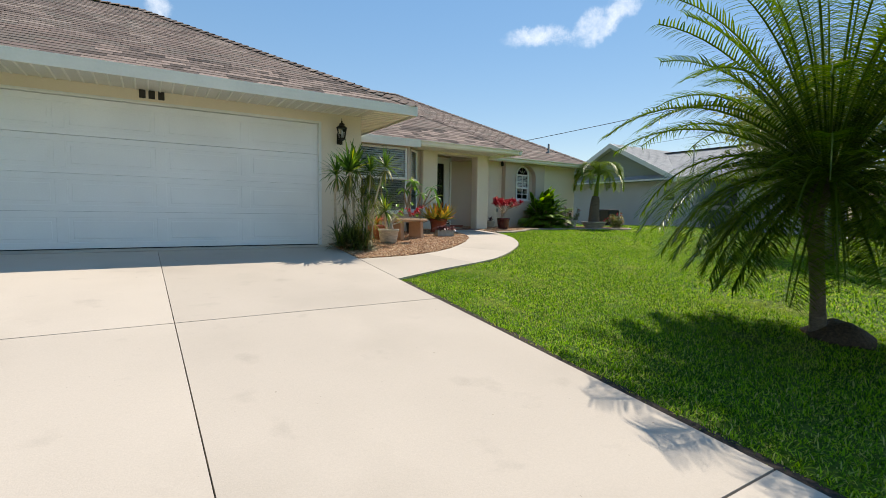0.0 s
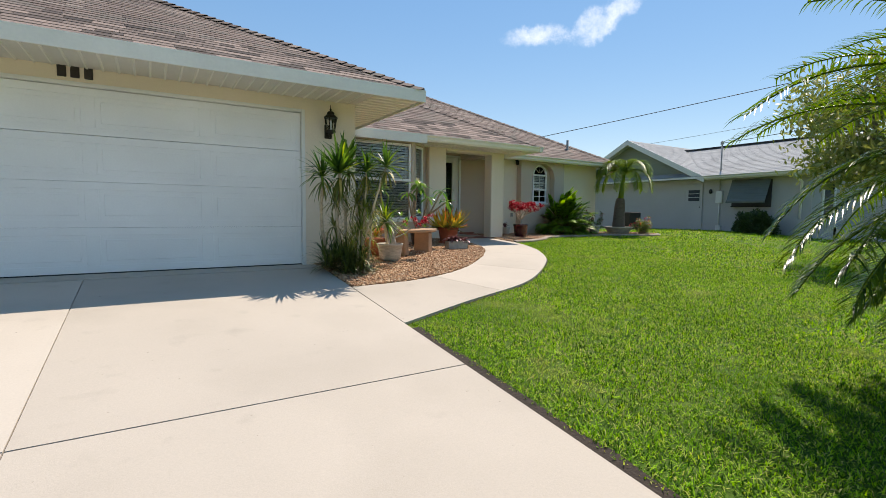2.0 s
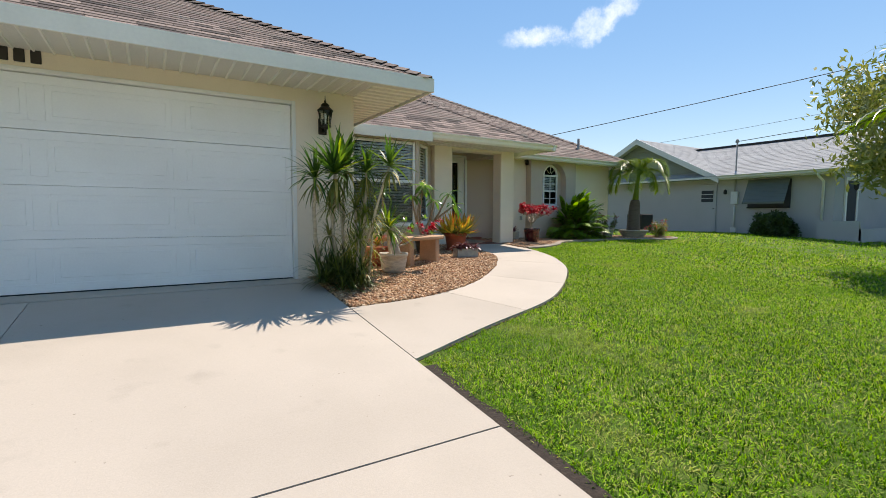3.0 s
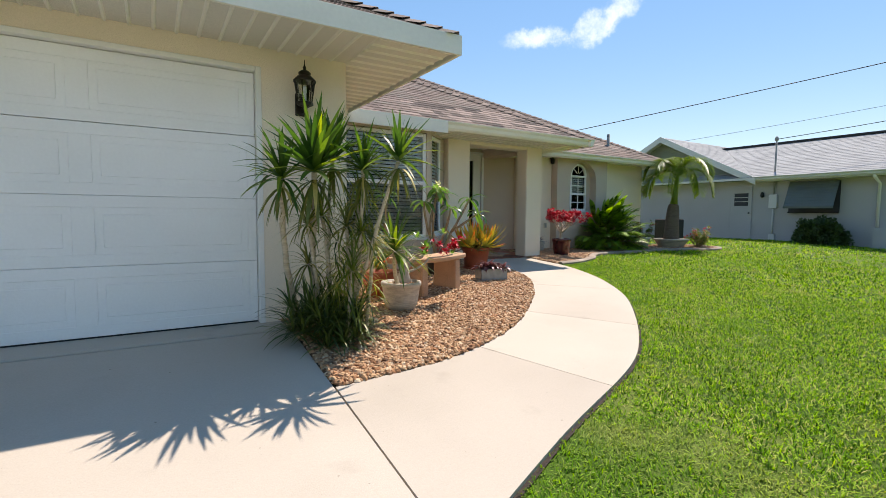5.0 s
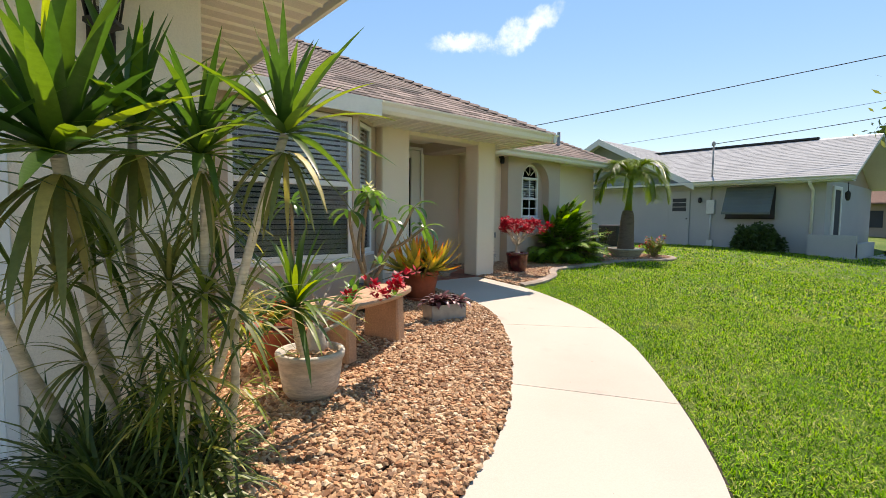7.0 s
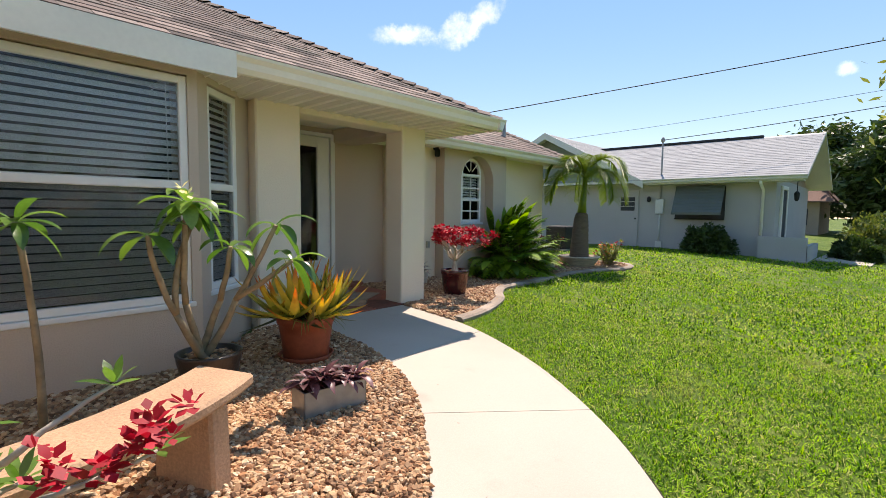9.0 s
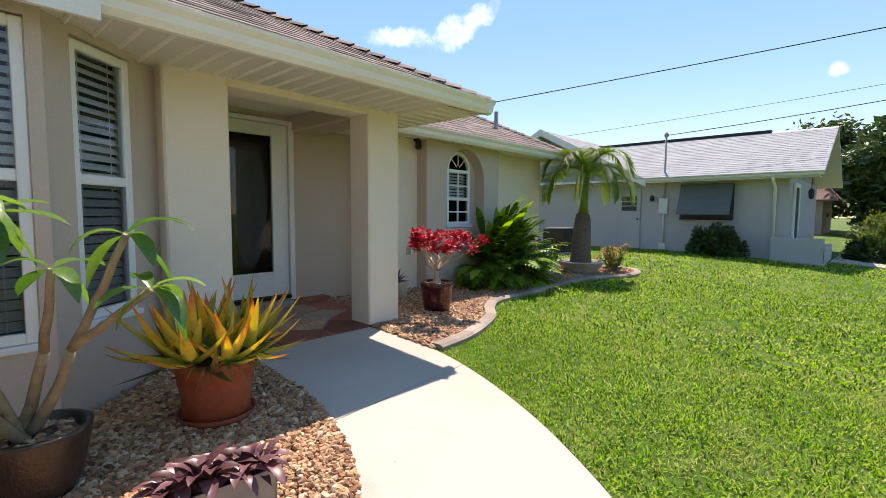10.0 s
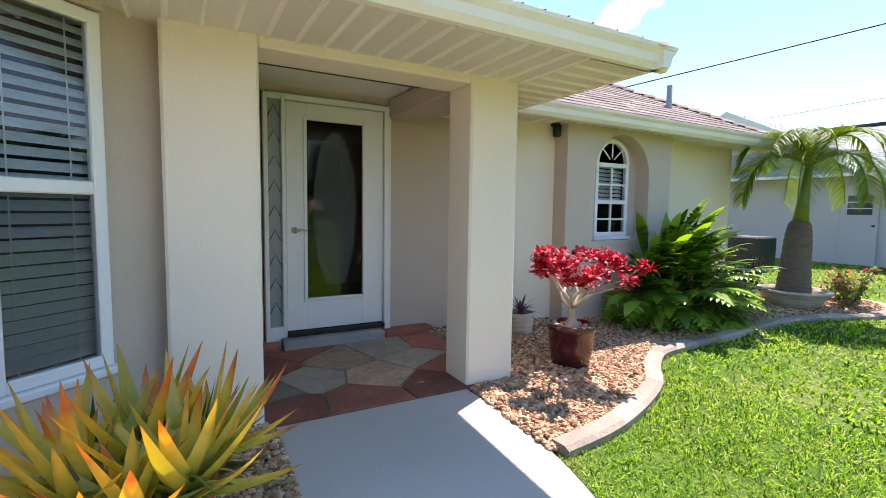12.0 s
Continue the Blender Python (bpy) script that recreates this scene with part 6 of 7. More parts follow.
def bowl_palm():
    x, y = 13.62, 11.75
    g = ground_z(x, y) + 0.02
    pot("bowl_planter", "wide low cream concrete bowl planter", (x, y, g), "barrel_pot", [(0.26, 0.0), (0.30, 0.03), (0.38, 0.14), (0.42, 0.20), (0.44, 0.205), (0.44, 0.235), (0.42, 0.24)])
    t = thing("bottle_palm", "small bottle palm with a swollen ringed trunk", "palm", at=(0, 0, 0))
    bm = bmesh.new()
    prof = [(0.185, 0.1), (0.20, 0.2), (0.185, 0.4), (0.17, 0.62), (0.16, 0.85), (0.145, 1.02), (0.125, 1.12), (0.10, 1.16)]
    fine = []
    for (r0, z0), (r1, z1) in zip(prof, prof[1:]):
        for k in range(4):
            f = k / 4
            fine.append((r0 + (r1 - r0) * f + (0.008 if k % 2 else 0.0), z0 + (z1 - z0) * f))
    tube(bm, [(x + 0.04 * z * z, y, g + z) for r, z in fine], [r for r, z in fine], 18)
    part("trunk", bm, "bottle_palm_bark", t)
    bm = bmesh.new()
    tube(bm, [(x + 0.055, y, g + 1.12), (x + 0.09, y, g + 1.4), (x + 0.13, y, g + 1.65), (x + 0.18, y, g + 1.9)], [0.10, 0.072, 0.055, 0.045], 12)
    part("crownshaft", bm, "bottle_palm_leaf", t, "green crownshaft")
    top = Vector((x + 0.18, y, g + 1.88))
    rnd = random.Random(71)
    for i in range(14):
        a = 2 * math.pi * i / 14 + 0.3
        frond(t, top, a, 1.28, 0.75 if i % 2 else 1.2, 4.6, 0.32, 92, "bottle_palm_leaf", 72 + i, 0.02)


def frond(parent, top, a, length, rise, droop, leaflet, pairs, mat, seed, width=0.02, sweep=0.65):
    """A feather leaf: an arching rib with two rows of leaflets."""
    rnd = random.Random(seed)
    d = Vector((math.cos(a) * math.cos(rise), math.sin(a) * math.cos(rise), math.sin(rise)))
    p = Vector(top)
    pts = [p.copy()]
    n = 14
    for i in range(n):
        p = p + d * length / n
        d = (d + Vector((0, 0, -1)) * droop / n * (0.5 + i / n)).normalized()
        pts.append(p.copy())
    bm = bmesh.new()
    tube(bm, pts, [0.014 * (1 - 0.8 * i / n) + 0.002 for i in range(n + 1)], 5)
    rib = part("frond", bm, mat, parent)
    b = Batch(seed)
    for k in range(pairs):
        t = 0.12 + 0.88 * (k + 0.5) / pairs
        i = min(int(t * n), n - 1)
        f = t * n - i
        q = pts[i].lerp(pts[i + 1], f)
        way = (pts[i + 1] - pts[i]).normalized()
        side = way.cross(Vector((0, 0, 1))).normalized()
        up = side.cross(way)
        L = leaflet * (0.55 + 0.75 * math.sin(math.pi * min(1, t * 0.9 + 0.05))) * rnd.uniform(0.85, 1.1)
        for sg in (-1, 1):
            v = (side * sg + way * sweep + up * 0.22 + Vector((rnd.uniform(-0.12, 0.12) for _ in range(3)))).normalized()
            b.leaf(q, v, L, width, 0.45, 3, "taper", 0.0)
    o = b.build("feather", mat, rib)
    o["kind"] = "stuff"
    return rib


bowl_palm()
pot("tapered_pot", "pale grey tapered pot at the foot of a leggy bush", (12.75, 11.98, ground_z(12.75, 12) + 0.02), "barrel_pot", [(0.11, 0.0), (0.13, 0.05), (0.17, 0.22), (0.19, 0.27), (0.185, 0.28)])


def flowering_shrubs():
    rnd = random.Random(81)
    for nm, lab, c, r, h, leaf, fl in (("rose_bush", "low rose bush with sparse yellow-green leaves", (14.25, 11.35), 0.42, 0.55, "rose_leaf", "red_petal"), ("rose_bush", "low bush with orange-red flowers at the bed's end", (14.75, 11.55), 0.36, 0.42, "rose_leaf", "orange_petal"),
                                       ("rose_bush", "leggy bush with a few pink flowers", (12.75, 12.0), 0.40, 0.75, "rose_leaf", "red_petal")):
        t = thing(nm, lab, "shrub", "shrubs at the bed's end", at=(0, 0, 0))
        bm = bmesh.new()
        b, f = Batch(rnd.randint(0, 999)), Batch(rnd.randint(0, 999))
        g = ground_z(*c)
        for i in range(16):
            a, e = rnd.uniform(0, 6.28), rnd.uniform(0.5, 1.0)
            p = Vector((c[0] + math.cos(a) * r * rnd.uniform(0.2, 1), c[1] + math.sin(a) * r * rnd.uniform(0.2, 1) * 0.7, g + h * e))
            limb(bm, (c[0], c[1], g), p, 0.012, 0.005, rnd, 0.06, 5, 5)
            for k in range(7):
                q = Vector((c[0], c[1], g)).lerp(p, rnd.uniform(0.45, 1.0)) + Vector((rnd.uniform(-1, 1), rnd.uniform(-1, 1), rnd.uniform(-1, 1))) * 0.07
                b.rosette(q, 5, 0.075, 0.035, -0.2, 1.0, 0.3, 2, "ellipse")
            if i % 3 == 0:
                for k in range(4):
                    f.petals(p + Vector((rnd.uniform(-1, 1), rnd.uniform(-1, 1), rnd.uniform(-1, 1))) * 0.05, 5, 0.045, 0.035)
        part("stems", bm, "plumeria_bark", t)
        b.build("foliage", leaf, t)
        f.build("blossom", fl, t)


flowering_shrubs()


# ---- lawn palm ----
def lawn_palm():
    x, y = 5.60, 1.98
    g = ground_z(x, y)
    t = thing("date_palm", "pygmy date palm with a dense crown of arching feathery fronds", "palm", at=(0, 0, 0))
    bm = bmesh.new()
    top = Vector((5.24, 1.86, 1.78))
    pts = [(x + 0.04, y, g - 0.05), (x, y, g + 0.10), (x - 0.05, y, g + 0.4), (5.44, 1.98, 1.05), (5.32, 2.0, 1.45), tuple(top)]
    tube(bm, pts, [0.11, 0.075, 0.062, 0.065, 0.10, 0.09], 14)
    part("trunk", bm, "bark", t)
    bm = bmesh.new()
    lathe(bm, [(0.30, -0.05), (0.28, 0.05), (0.2, 0.12), (0.1, 0.17)], 14, (x + 0.14, y - 0.12, g))
    for v in bm.verts:
        v.co += Vector((noise.noise(v.co * 6), noise.noise(v.co * 7 + Vector((3, 1, 2))), noise.noise(v.co * 5))) * 0.05
    part("root_mound", bm, "soil", t, "dark fibrous root mound")
    k = 0
    rnd = random.Random(17)
    for ring, (n, rise, droop, L) in enumerate(((14, 1.30, 1.0, 2.0), (18, 1.08, 1.35, 2.25), (18, 0.80, 1.65, 2.02), (20, 0.42, 1.9, 1.75), (20, 0.02, 1.8, 1.60), (19, -0.40, 1.3, 1.5), (14, -0.80, 0.6, 1.25))):
        for i in range(n):
            a = 2 * math.pi * (i + 0.37 * ring + rnd.uniform(-0.2, 0.2)) / n
            frond(t, top + Vector((math.cos(a), math.sin(a), 0)) * 0.07, a, L * rnd.uniform(0.88, 1.1), rise + rnd.uniform(-0.13, 0.13), droop * rnd.uniform(0.8, 1.25), 0.28, 58, "palm_leaf", 300 + k, 0.0175, 0.42)
            k += 1


lawn_palm()


# ---- trees ----
def tree(name, label, at, trunk_h, crown, squash, leaves, mat, seed, leaf=0.09, limbs=9, trunk_r=0.16, hang=0.3, clumps=70):
    t = thing(name, label, "tree", at=(0, 0, 0))
    rnd = random.Random(seed)
    g = ground_z(at[0], at[1])
    base = Vector((at[0], at[1], g - 0.05))
    fork = base + Vector((rnd.uniform(-0.2, 0.2), rnd.uniform(-0.2, 0.2), trunk_h))
    bm = bmesh.new()
    limb(bm, base, fork, trunk_r, trunk_r * 0.7, rnd, 0.1, 6, 9)
    centres = []
    top = fork + Vector((0, 0, crown * squash * 0.75))
    for i in range(limbs):
        a = 2.4 * i
        e = rnd.uniform(0.1, 1.2)
        p = top + Vector((math.cos(a) * math.cos(e), math.sin(a) * math.cos(e), math.sin(e) * squash - 0.25)) * crown * 0.72
        limb(bm, fork, p, trunk_r * 0.45, 0.03, rnd, crown * 0.08, 6, 6)
        for k in range(3):
            q = p + Vector((rnd.uniform(-1, 1), rnd.uniform(-1, 1), rnd.uniform(-0.4, 0.8))) * crown * 0.3
            limb(bm, fork.lerp(p, 0.7), q, 0.03, 0.012, rnd, 0.1, 4, 5)
    part("trunk", bm, "bark", t)
    r = np.random.RandomState(seed)
    for i in range(clumps):
        u = r.normal(size=3)
        u /= np.linalg.norm(u)
        rad = crown * r.uniform(0.45, 1.0)
        centres.append(np.array(top) + u * rad * np.array([1, 1, squash]))
    C = np.array(centres)
    per = leaves // clumps
    P = np.repeat(C, per, 0) + r.normal(size=(clumps * per, 3)) * crown * 0.13 * np.array([1, 1, 0.75])
    n = len(P)
    d = r.normal(size=(n, 3)) * np.array([1, 1, 0.6]) - np.array([0, 0, hang])
    d /= np.linalg.norm(d, axis=1, keepdims=True)
    s = np.cross(d, r.normal(size=(n, 3)))
    s /= np.linalg.norm(s, axis=1, keepdims=True)
    L = leaf * r.uniform(0.7, 1.5, (n, 1))
    w = L * 0.32
    V = np.stack([P - d * L, P + s * w, P + d * L, P - s * w], 1).reshape(-1, 3)
    F = np.arange(4 * n).reshape(-1, 4)
    o = raw("crown", V, F, mat, t)
    return t


tree("tree", "airy light-green tree with drooping foliage on the lawn", (13.7, 4.75), 2.0, 2.15, 0.72, 15000, "willow_leaf", 91, 0.07, hang=0.8, clumps=70)
for i, (x, y, h, c, s) in enumerate(((46, 6.5, 1.5, 3.6, 1.0), (50, 2.0, 1.6, 4.2, 1.0), (44, -4, 1.4, 3.6, 1.0), (56, 11, 2.0, 4.0, 1.0), (40, -14, 1.5, 4.4, 1.0), (34, -26, 1.5, 4.0, 1.0), (20, -30, 1.5, 4.4, 1.0), (4, -34, 1.5, 4.2, 1.0), (-14, -32, 1.5, 4.4, 1.0), (-28, -16, 1.5, 4.2, 1.0), (-26, 4, 1.5, 4.4, 1.0))):
    tree("tree", "dense dark green broadleaf tree across the street" if x < 42 else "dense dark green broadleaf tree beyond the next house", (x, y), h, c, s, 20000 if x > 42 else 6000, "tree_leaf", 100 + i, 0.26, trunk_r=0.25, clumps=110)


def bush(name, label, at, rx, rz, n, mat, seed, leaf=0.06):
    t = thing(name, label, "bush", "bushes by the next house", at=(0, 0, 0))
    r = np.random.RandomState(seed)
    g = ground_z(*at)
    u = r.normal(size=(n, 3))
    u /= np.linalg.norm(u, axis=1, keepdims=True)
    u[:, 2] = np.abs(u[:, 2])
    lump = 1 + 0.22 * np.sin(u[:, 0] * 7 + seed) * np.cos(u[:, 1] * 6 + seed * 2)
    P = np.array([at[0], at[1], g]) + u * np.array([rx, rx, rz]) * (r.uniform(0.45, 1.0, (n, 1)) ** 0.5) * lump[:, None]
    d = u + r.normal(size=(n, 3)) * 0.6
    d /= np.linalg.norm(d, axis=1, keepdims=True)
    s = np.cross(d, r.normal(size=(n, 3)))
    s /= np.linalg.norm(s, axis=1, keepdims=True)
    L = leaf * r.uniform(0.7, 1.4, (n, 1))
    V = np.stack([P - d * L, P + s * L * 0.4, P + d * L, P - s * L * 0.4], 1).reshape(-1, 3)
    raw("foliage", V, np.arange(4 * n).reshape(-1, 4), mat, t)
    bm = bmesh.new()
    rnd = random.Random(seed)
    for i in range(5):
        limb(bm, (at[0], at[1], g), (at[0] + rnd.uniform(-0.6, 0.6) * rx, at[1] + rnd.uniform(-0.6, 0.6) * rx, g + rz * 0.7), 0.02, 0.01, rnd, 0.05, 4, 5)
    part("stems", bm, "bark", t)


bush("hedge_bush", "dark rounded bush against the grey wall", (20.75, 11.05), 0.75, 0.85, 5000, "bush_leaf", 201)
for i, (x, y, rx, rz, m_) in enumerate(((24.5, 7.6, 0.7, 0.7, "bush_leaf"), (27.5, 7.4, 0.9, 1.2, "rose_leaf"), (26.5, 6.2, 0.9, 1.0, "bush_leaf"), (30, 6.6, 1.2, 1.5, "bush_leaf"), (33, 7.2, 1.2, 1.6, "rose_leaf"), (29.5, 5.0, 1.2, 1.4, "bush_leaf"))):
    bush("hedge_bush", "rounded garden bush by the next house's path", (x, y), rx, rz, 3000, m_, 210 + i, 0.08)


# ---- next house ----
def neighbour_house():
    h = thing("neighbour_house", "grey single-storey house with a pale grey shingle roof", "house", at=(0, 0, 0))
    wx, g = 21.3, 0.55
    bm = bmesh.new()
    box(bm, wx, wx + 0.2, 9.4, 22.0, g, 3.2)
    part("wall", bm, "neighbour_wall", h)
    bm = bmesh.new()
    box(bm, wx + 0.2, 29, 9.4, 9.6, g, 3.2)
    part("wall", bm, "neighbour_wall", h)
    bm = bmesh.new()
    box(bm, wx - 0.03, wx, 9.4, 22, 0.6, 0.98)
    part("plinth", bm, "neighbour_wall", h)
    # main roof
    ex, ez, rx, rz, y0, y1 = 20.72, 3.22, 24.9, 4.92, 8.62, 22.5
    bm = bmesh.new()
    slab_face(bm, [(ex, y0, ez), (ex, y1, ez), (rx, y1, rz), (rx, y0, rz)], 0.08)
    slab_face(bm, [(29.1, y1, ez), (29.1, y0, ez), (rx, y0, rz), (rx, y1, rz)], 0.08)
    r = part("roof", bm, "neighbour_trim", h, "pale grey asphalt shingles")
    q = Vector((ex, y1, ez))
    u = Vector((rx - ex, 0, rz - ez))
    shingles("roof_cover", (ex, y1, ez + 0.006), (0, -1, 0), tuple(u), int(u.length / 0.19), lambda v: 0, lambda v: y1 - y0, r, "shingle_grey", 0.19, 0.45, 9)
    bm = bmesh.new()
    box(bm, rx - 0.12, rx + 0.12, 10.4, 18, rz + 0.0, rz + 0.07)
    part("ridge_vent", bm, "black", r, "dark ridge vent strip")
    # cross gable facing the lawn
    gx, gy, gz, half = 20.75, 17.0, 5.2, 3.9
    bm = bmesh.new()
    vs = [bm.verts.new(p) for p in ((wx - 0.02, gy - half + 0.3, 3.15), (wx - 0.02, gy + half - 0.3, 3.15), (wx - 0.02, gy, gz - 0.12))]
    vb = [bm.verts.new((v.co.x + 0.15, v.co.y, v.co.z)) for v in vs]
    bm.faces.new(vs)
    bm.faces.new(vb[::-1])
    for i in range(3):
        bm.faces.new((vs[i], vs[(i + 1) % 3], vb[(i + 1) % 3], vb[i]))
    part("gable", bm, "neighbour_siding", h, "sage grey lap siding")
    for i in range(12):
        z = 3.2 + i * 0.16
        w = (half - 0.4) * (1 - (z - 3.15) / (gz - 3.25))
        if w < 0.15:
            continue
        bm = bmesh.new()
        box(bm, wx - 0.045, wx - 0.022, gy - w, gy + w, z, z + 0.15)
        part("siding_board", bm, "neighbour_siding", h)
    bm = bmesh.new()
    slab_face(bm, [(gx, gy - half, 3.2), (27, gy - half, 3.2), (27, gy, gz), (gx, gy, gz)], 0.1)
    slab_face(bm, [(27, gy + half, 3.2), (gx, gy + half, 3.2), (gx, gy, gz), (27, gy, gz)], 0.1)
    r2 = part("gable_roof", bm, "neighbour_trim", h)
    u = Vector((0, half, gz - 3.2))
    shingles("roof_cover", (gx, gy - half, 3.206), (1, 0, 0), tuple(u), int(u.length / 0.19), lambda v: 0, lambda v: 6.0, r2, "shingle_grey", 0.19, 0.45, 10)
    for sg in (-1, 1):
        bm = bmesh.new()
        a, b = Vector((gx - 0.02, gy + sg * half, 3.12)), Vector((gx - 0.02, gy, gz - 0.06))
        vs = [bm.verts.new(a + Vector((0, 0, d))) for d in (-0.16, 0.09)] + [bm.verts.new(b + Vector((0, 0, d))) for d in (0.09, -0.16)]
        v2 = [bm.verts.new(v.co + Vector((0.04, 0, 0))) for v in vs]
        bm.faces.new(vs)
        bm.faces.new(v2[::-1])
        for i in range(4):
            bm.faces.new((vs[i], vs[(i + 1) % 4], v2[(i + 1) % 4], v2[i]))
        part("rake_board", bm, "neighbour_trim", h)
    bm = bmesh.new()
    run(bm, GUTTER, (ex + 0.05, y0, ez + 0.02), (ex + 0.05, gy - half, ez + 0.02), (1, 0, 0))
    part("gutter", bm, "neighbour_trim", h)
    bm = bmesh.new()
    box(bm, ex + 0.05, wx, y0 + 0.1, gy - half, 3.08, 3.12)
    part("soffit", bm, "neighbour_trim", h)
    bm = bmesh.new()
    vs = [bm.verts.new(p) for p in ((ex, 9.45, 3.15), (29.0, 9.45, 3.15), (rx, 9.45, rz - 0.1))]
    bm.faces.new(vs)
    part("end_gable", bm, "brown_wall", h, "buff end gable")
    bm = bmesh.new()
    tube(bm, [(ex + 0.03, 9.72, 3.12), (ex + 0.1, 9.72, 3.02), (wx - 0.05, 9.72, 2.85), (wx - 0.05, 9.72, 0.7)], 0.045, 8)
    part("downspout", bm, "white_paint", h)
    # door
    bm = bmesh.new()
    box(bm, wx - 0.05, wx, 13.42, 14.20, 0.86, 2.95, 0.01)
    d = part("door", bm, "neighbour_wall", h, "pale grey half-glazed side door")
    bm = bmesh.new()
    box(bm, wx - 0.065, wx - 0.045, 13.55, 14.05, 2.2, 2.68)
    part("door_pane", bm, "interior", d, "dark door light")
    for z in (2.36, 2.52):
        bm = bmesh.new()
        box(bm, wx - 0.075, wx - 0.066, 13.55, 14.05, z - 0.01, z + 0.01)
        part("door_bar", bm, "neighbour_trim", d)
    bm = bmesh.new()
    lathe(bm, [(0.03, 0), (0.03, 0.05)], 10, (wx - 0.09, 13.5, 1.9))
    part("knob", bm, "black", d)
    # awning window
    bm = bmesh.new()
    box(bm, wx - 0.03, wx, 10.72, 12.2, 1.95, 3.0)
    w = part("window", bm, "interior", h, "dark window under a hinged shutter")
    for i in range(9):
        z = 3.03 - i * 0.096
        x = wx - 0.12 - i * 0.045
        bm = bmesh.new()
        prism(bm, [(x - 0.048, 10.72), (x + 0.004, 10.72), (x + 0.004, 12.16), (x - 0.048, 12.16)], lambda px, py: z - 0.035 + (px - x) * 1.75, lambda px, py: z - 0.013 + (px - x) * 1.75)
        part("louvre", bm, "shutter", w)
    bm = bmesh.new()
    box(bm, wx - 0.56, wx - 0.52, 10.72, 12.16, 2.08, 2.16)
    part("awning_shutter", bm, "shutter", w, "grey-green louvred awning shutter propped open")
    bm = bmesh.new()
    box(bm, wx - 0.1, wx, 10.72, 12.2, 1.92, 1.97)
    part("window_sill", bm, "black", w)
    # meter, lamp, mast
    bm = bmesh.new()
    box(bm, wx - 0.12, wx, 12.55, 12.82, 2.1, 2.6, 0.01)
    part("meter_box", bm, "neighbour_trim", h)
    bm = bmesh.new()
    tube(bm, [(wx - 0.06, 12.68, 2.1), (wx - 0.06, 12.68, 1.15)], 0.03, 8)
    box(bm, wx - 0.1, wx, 12.58, 12.78, 0.95, 1.15)
    part("conduit", bm, "neighbour_trim", h)
    bm = bmesh.new()
    tube(bm, [(wx - 0.06, 12.68, 2.6), (wx - 0.06, 12.68, 4.6)], 0.03, 8)
    tube(bm, [(wx - 0.2, 12.62, 4.55), (wx + 0.08, 12.74, 4.55)], 0.025, 6)
    lathe(bm, [(0.06, 4.55), (0.07, 4.62), (0.03, 4.7)], 10, (wx - 0.06, 12.68, 0))
    part("service_mast", bm, "concrete_grey", h)
    bm = bmesh.new()
    lathe(bm, [(0.03, 0), (0.07, 0.04), (0.06, 0.16), (0.02, 0.2)], 8, (wx - 0.09, 13.05, 2.5))
    part("wall_lamp", bm, "black", h)
    # entry wall and porch at the street end
    bm = bmesh.new()
    box(bm, 20.9, 21.1, 8.55, 9.72, 0.55, 1.46)
    box(bm, 20.9, 24, 8.55, 8.7, 0.55, 1.2)
    part("porch_wall", bm, "neighbour_wall", h)
    bm = bmesh.new()
    box(bm, 22.2, 23.1, 9.36, 9.42, 0.9, 2.9, 0.01)
    fd = part("front_door", bm, "interior", h, "dark front door")
    for q in ((22.08, 22.2, 0.88, 3.02), (23.1, 23.22, 0.88, 3.02), (22.2, 23.1, 2.9, 3.02)):
        bm = bmesh.new()
        box(bm, q[0], q[1], 9.33, 9.40, q[2], q[3], 0.01)
        part("door_frame", bm, "white_paint", fd)
    bm = bmesh.new()
    tube(bm, [(21.75, 8.95, 3.1), (21.75, 8.95, 2.82)], 0.012, 6)
    lathe(bm, [(0.02, 0.30), (0.08, 0.24), (0.065, 0.05), (0.03, 0.0)], 6, (21.75, 8.95, 2.52), False)
    part("porch_lantern", bm, "black", h, "black hanging porch lantern")
    bm = bmesh.new()
    box(bm, 20.72, 20.9, 8.5, 9.95, 0.55, 0.80, 0.01)
    part("footing", bm, "concrete", h, "pale concrete footing strip")


neighbour_house()


def far_house():
    h = thing("far_house", "low buff house with a brown roof across the way", "house", at=(0, 0, 0))
    bm = bmesh.new()
    box(bm, 44, 52, 10.2, 14, 0.6, 3.2)
    part("wall", bm, "brown_wall", h)
    bm = bmesh.new()
    slab_face(bm, [(43.2, 9.4, 3.1), (43.2, 15, 3.1), (46, 14, 4.6), (46, 10.6, 4.6)], 0.1)
    slab_face(bm, [(53, 9.4, 3.1), (43.2, 9.4, 3.1), (46, 10.6, 4.6), (50, 10.6, 4.6)], 0.1)
    part("roof", bm, "brown_roof", h)
    bm = bmesh.new()
    box(bm, 43.94, 44, 10.8, 11.8, 1.5, 2.6)
    part("window", bm, "interior", h)


far_house()


def side_path():
    bm = bmesh.new()
    prism(bm, [(22.5, 7.2), (60, 5.6), (60, 7.4), (22.5, 8.5)], 0.3, lambda x, y: ground_z(x, y) + 0.03)
    structure("neighbour_path", bm, "concrete", "pale concrete path to the next house's door", "path")


side_path()


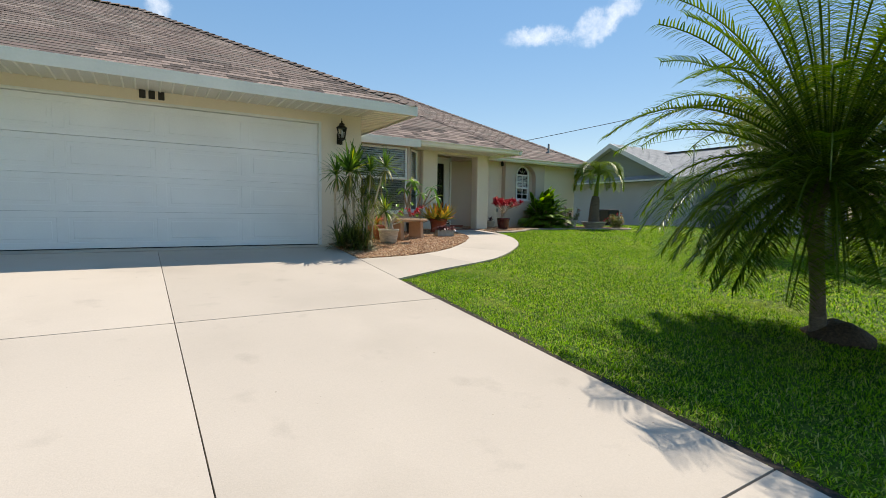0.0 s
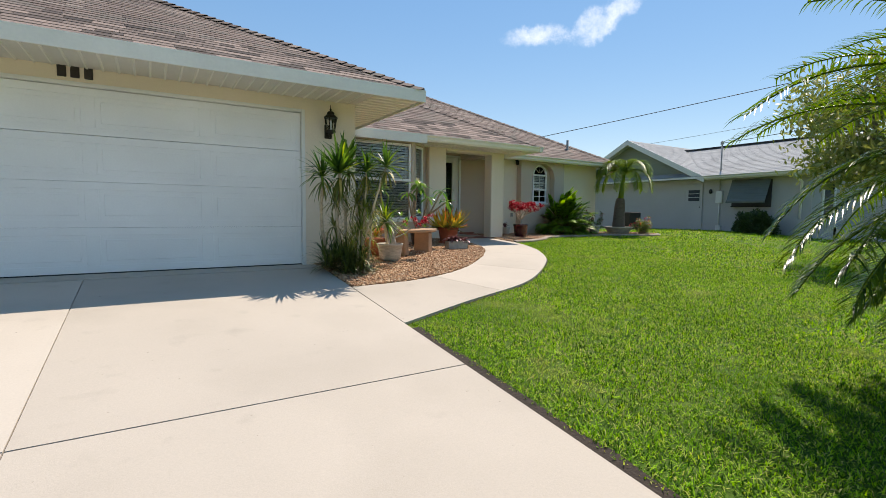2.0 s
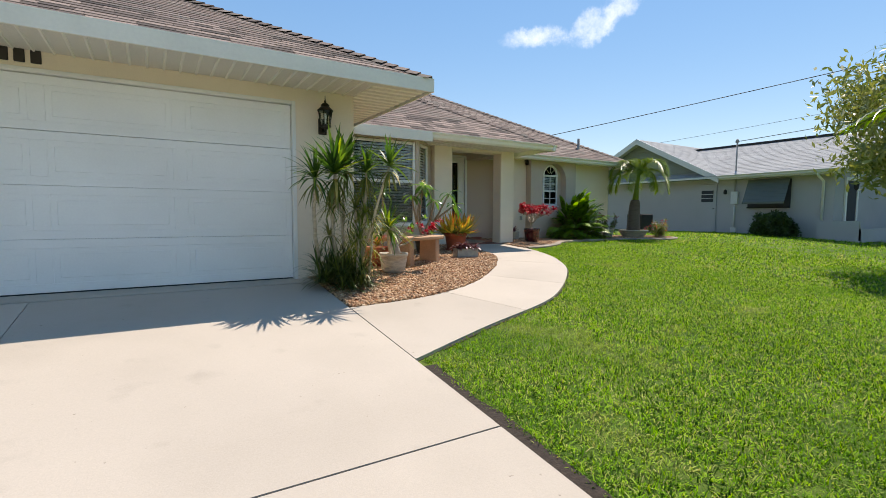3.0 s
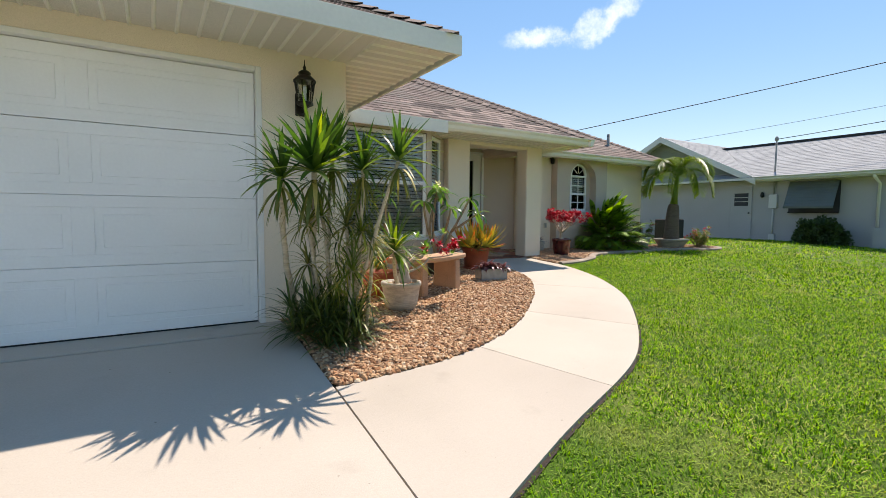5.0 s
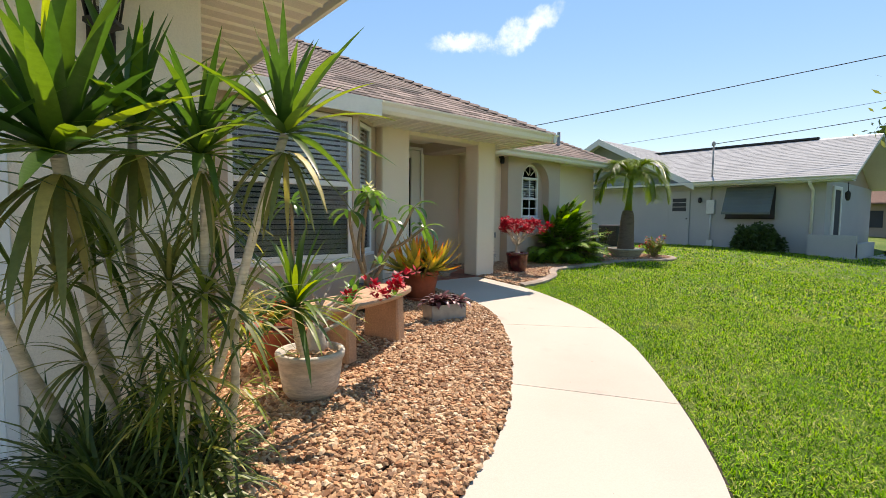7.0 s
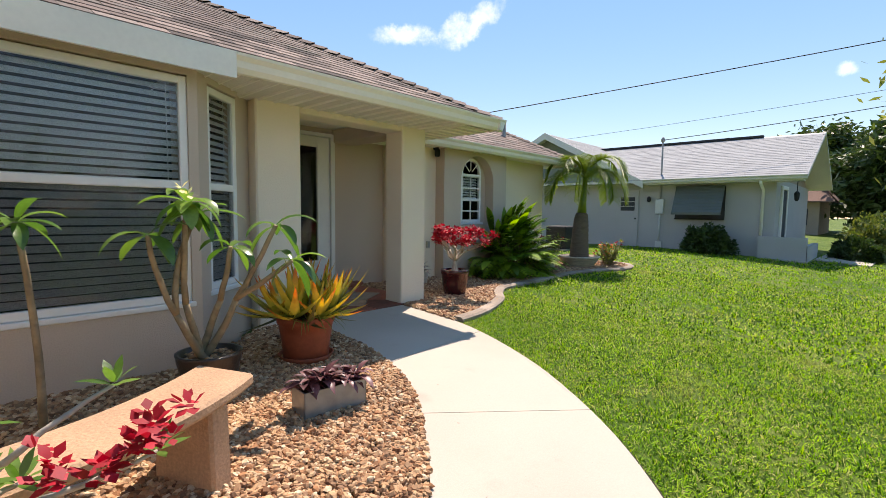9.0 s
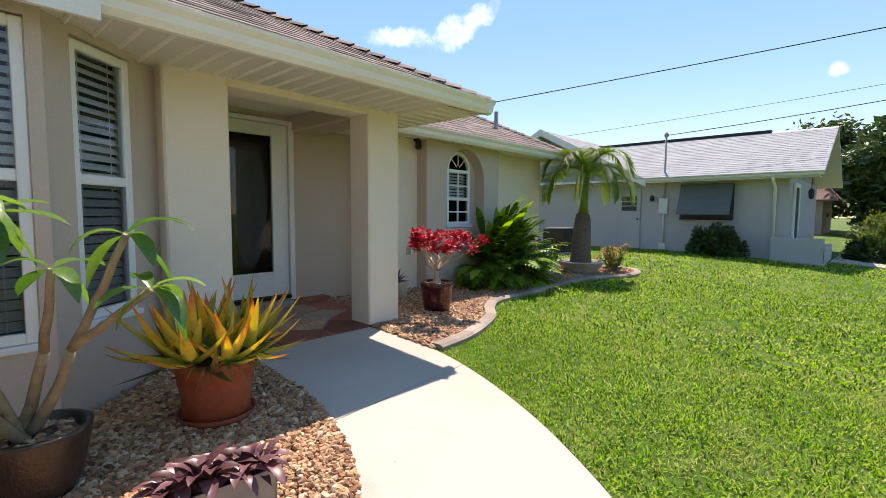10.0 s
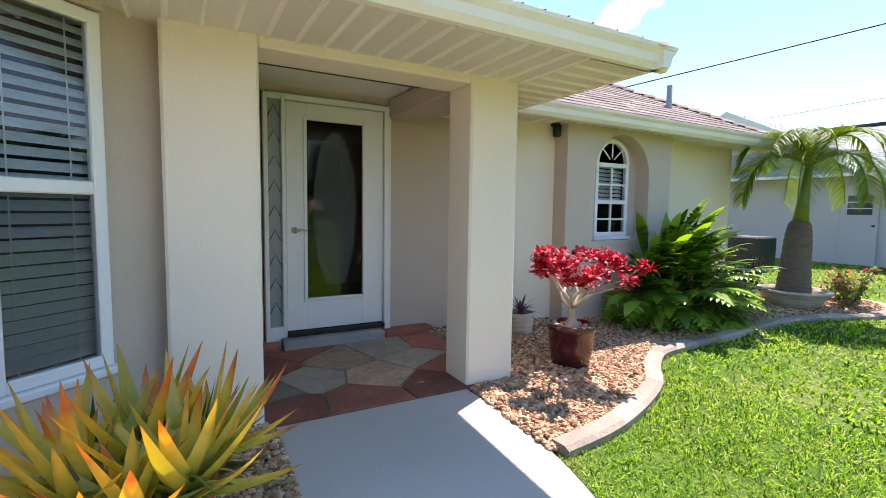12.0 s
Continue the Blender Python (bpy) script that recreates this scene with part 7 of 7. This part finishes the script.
def ac_unit():
    t = thing("air_conditioner", "dark grey outdoor air conditioner cabinet behind the house", "air conditioner", at=(17.6, 14.4, ground_z(17.6, 14.4)))
    bm = bmesh.new()
    box(bm, -0.35, 0.35, -0.35, 0.35, 0.05, 0.75, 0.03)
    part("cabinet", bm, "black", t)
    for k in range(7):
        bm = bmesh.new()
        box(bm, -0.37, -0.352, -0.3, 0.3, 0.12 + k * 0.085, 0.15 + k * 0.085)
        part("slat", bm, "black", t)
    bm = bmesh.new()
    box(bm, -0.4, 0.4, -0.4, 0.4, -0.05, 0.048)
    part("pad", bm, "concrete_grey", t)


ac_unit()


# ---- overhead cables ----
def cable(a, b, sag, r=0.012):
    bm = bmesh.new()
    a, b = Vector(a), Vector(b)
    tube(bm, [a.lerp(b, i / 24) - Vector((0, 0, sag * 4 * (i / 24) * (1 - i / 24))) for i in range(25)], r, 5)
    o = from_bm("overhead_cable", bm, "cable")
    tagged(o, "thin black overhead service cable against the sky", "cable", "overhead cables")


cable((12.8, 17.3, 4.3), (29.2, -8.0, 9.4), 0.2)
cable((24.0, 20.0, 5.4), (34.0, -10.0, 9.5), 0.4, 0.008)
cable((21.24, 12.68, 4.6), (30.0, -12.0, 9.6), 0.6)


# ---- lawn ----
def grass(name, boxes, seed):
    r = np.random.RandomState(seed)
    V, off, F = [], 0, []
    walk_poly = [(p.x, p.y) for p in WALK_IN] + [(p.x + 0.004, p.y - 0.004) for p in WALK_OUT][::-1]
    for x0, x1, y0, y1, per, L, W in boxes:
        n = int((x1 - x0) * (y1 - y0) * per)
        k = 5
        n = n // k * k
        tx, ty = r.uniform(x0, x1, n // k).repeat(k), r.uniform(y0, y1, n // k).repeat(k)
        spread = 0.026 + 0.4 * W
        x, y = tx + r.normal(size=n) * spread, ty + r.normal(size=n) * spread
        ta, tl = r.uniform(0, 6.283, n // k).repeat(k), r.uniform(0.55, 1.45, n // k).repeat(k)
        # runners leave thin spots: two sizes of gaps
        gap = sum(np.sin((x * math.cos(q) + y * math.sin(q)) * w_ + q * 9) for q, w_ in ((0.3, 41), (1.1, 57), (2.0, 49), (2.7, 73), (0.8, 16), (1.9, 13)))
        ok = (gap > -2.7 + r.normal(size=n) * 0.7) & ~inside(walk_poly, x, y) & ~inside(BED2, x, y) & ~inside(BED, x, y) & ~((x < 2.52 + 0.033 * y + 0.075) & (x > DRIVE_L - 0.03)) & ~((x < 9) & (y > 11.2)) & ~((x > 21.0) & (y > 8.5)) & ~((x < 3.5) & (y > 6.9)) & ~((y > 12.6) & (x < 13.6))
        x, y, ta, tl = x[ok], y[ok], ta[ok], tl[ok]
        n = len(x)
        z = np.interp(y, GY, GZ) - 0.004
        a = ta + r.normal(size=n) * 1.0
        lean = r.uniform(0.3, 1.42, n)
        ln = L * r.uniform(0.6, 1.3, n) * tl
        w = W * r.uniform(0.7, 1.3, n)
        dx, dy = np.cos(a) * np.sin(lean), np.sin(a) * np.sin(lean)
        dz = np.cos(lean)
        sx, sy = -np.sin(a) * w / 2, np.cos(a) * w / 2
        base = np.stack([x, y, z], 1)
        side = np.stack([sx, sy, np.zeros(n)], 1)
        d = np.stack([dx, dy, dz], 1)
        mid = base + d * (ln * 0.55)[:, None]
        d2 = d - np.array([0, 0, 0.55])
        tip = mid + d2 * (ln * 0.5)[:, None]
        tip[:, 2] = np.maximum(tip[:, 2], z + 0.012)
        v = np.stack([base - side, base + side, mid + side * 0.8, mid - side * 0.8, tip], 1).reshape(-1, 3)
        k = off + np.arange(n)[:, None] * 5
        F.append(np.concatenate([k + np.array([0, 1, 2]), k + np.array([0, 2, 3]), k + np.array([3, 2, 4])], 1).reshape(-1, 3))
        V.append(v)
        off += n * 5
    o = raw(name, np.concatenate(V), np.concatenate(F), "grass", None, True)
    tagged(o, "thick sunlit green lawn grass blades", "grass", kind="stuff")


grass("lawn_grass", [(2.5, 6.5, 0.2, 7.6, 7600, 0.042, 0.0068), (6.5, 10.0, 4.0, 11.0, 6400, 0.042, 0.0072), (6.5, 10, -1, 4, 1900, 0.055, 0.012), (10, 15, 1.0, 11.6, 1700, 0.055, 0.0135), (15, 21.2, 0, 14.5, 460, 0.07, 0.018), (-2.6, -2.45, 0, 8, 1500, 0.05, 0.008), (2.6, 6.5, -3, 0.2, 1600, 0.055, 0.01), (21, 30, 0, 8.5, 180, 0.08, 0.03)], 7)
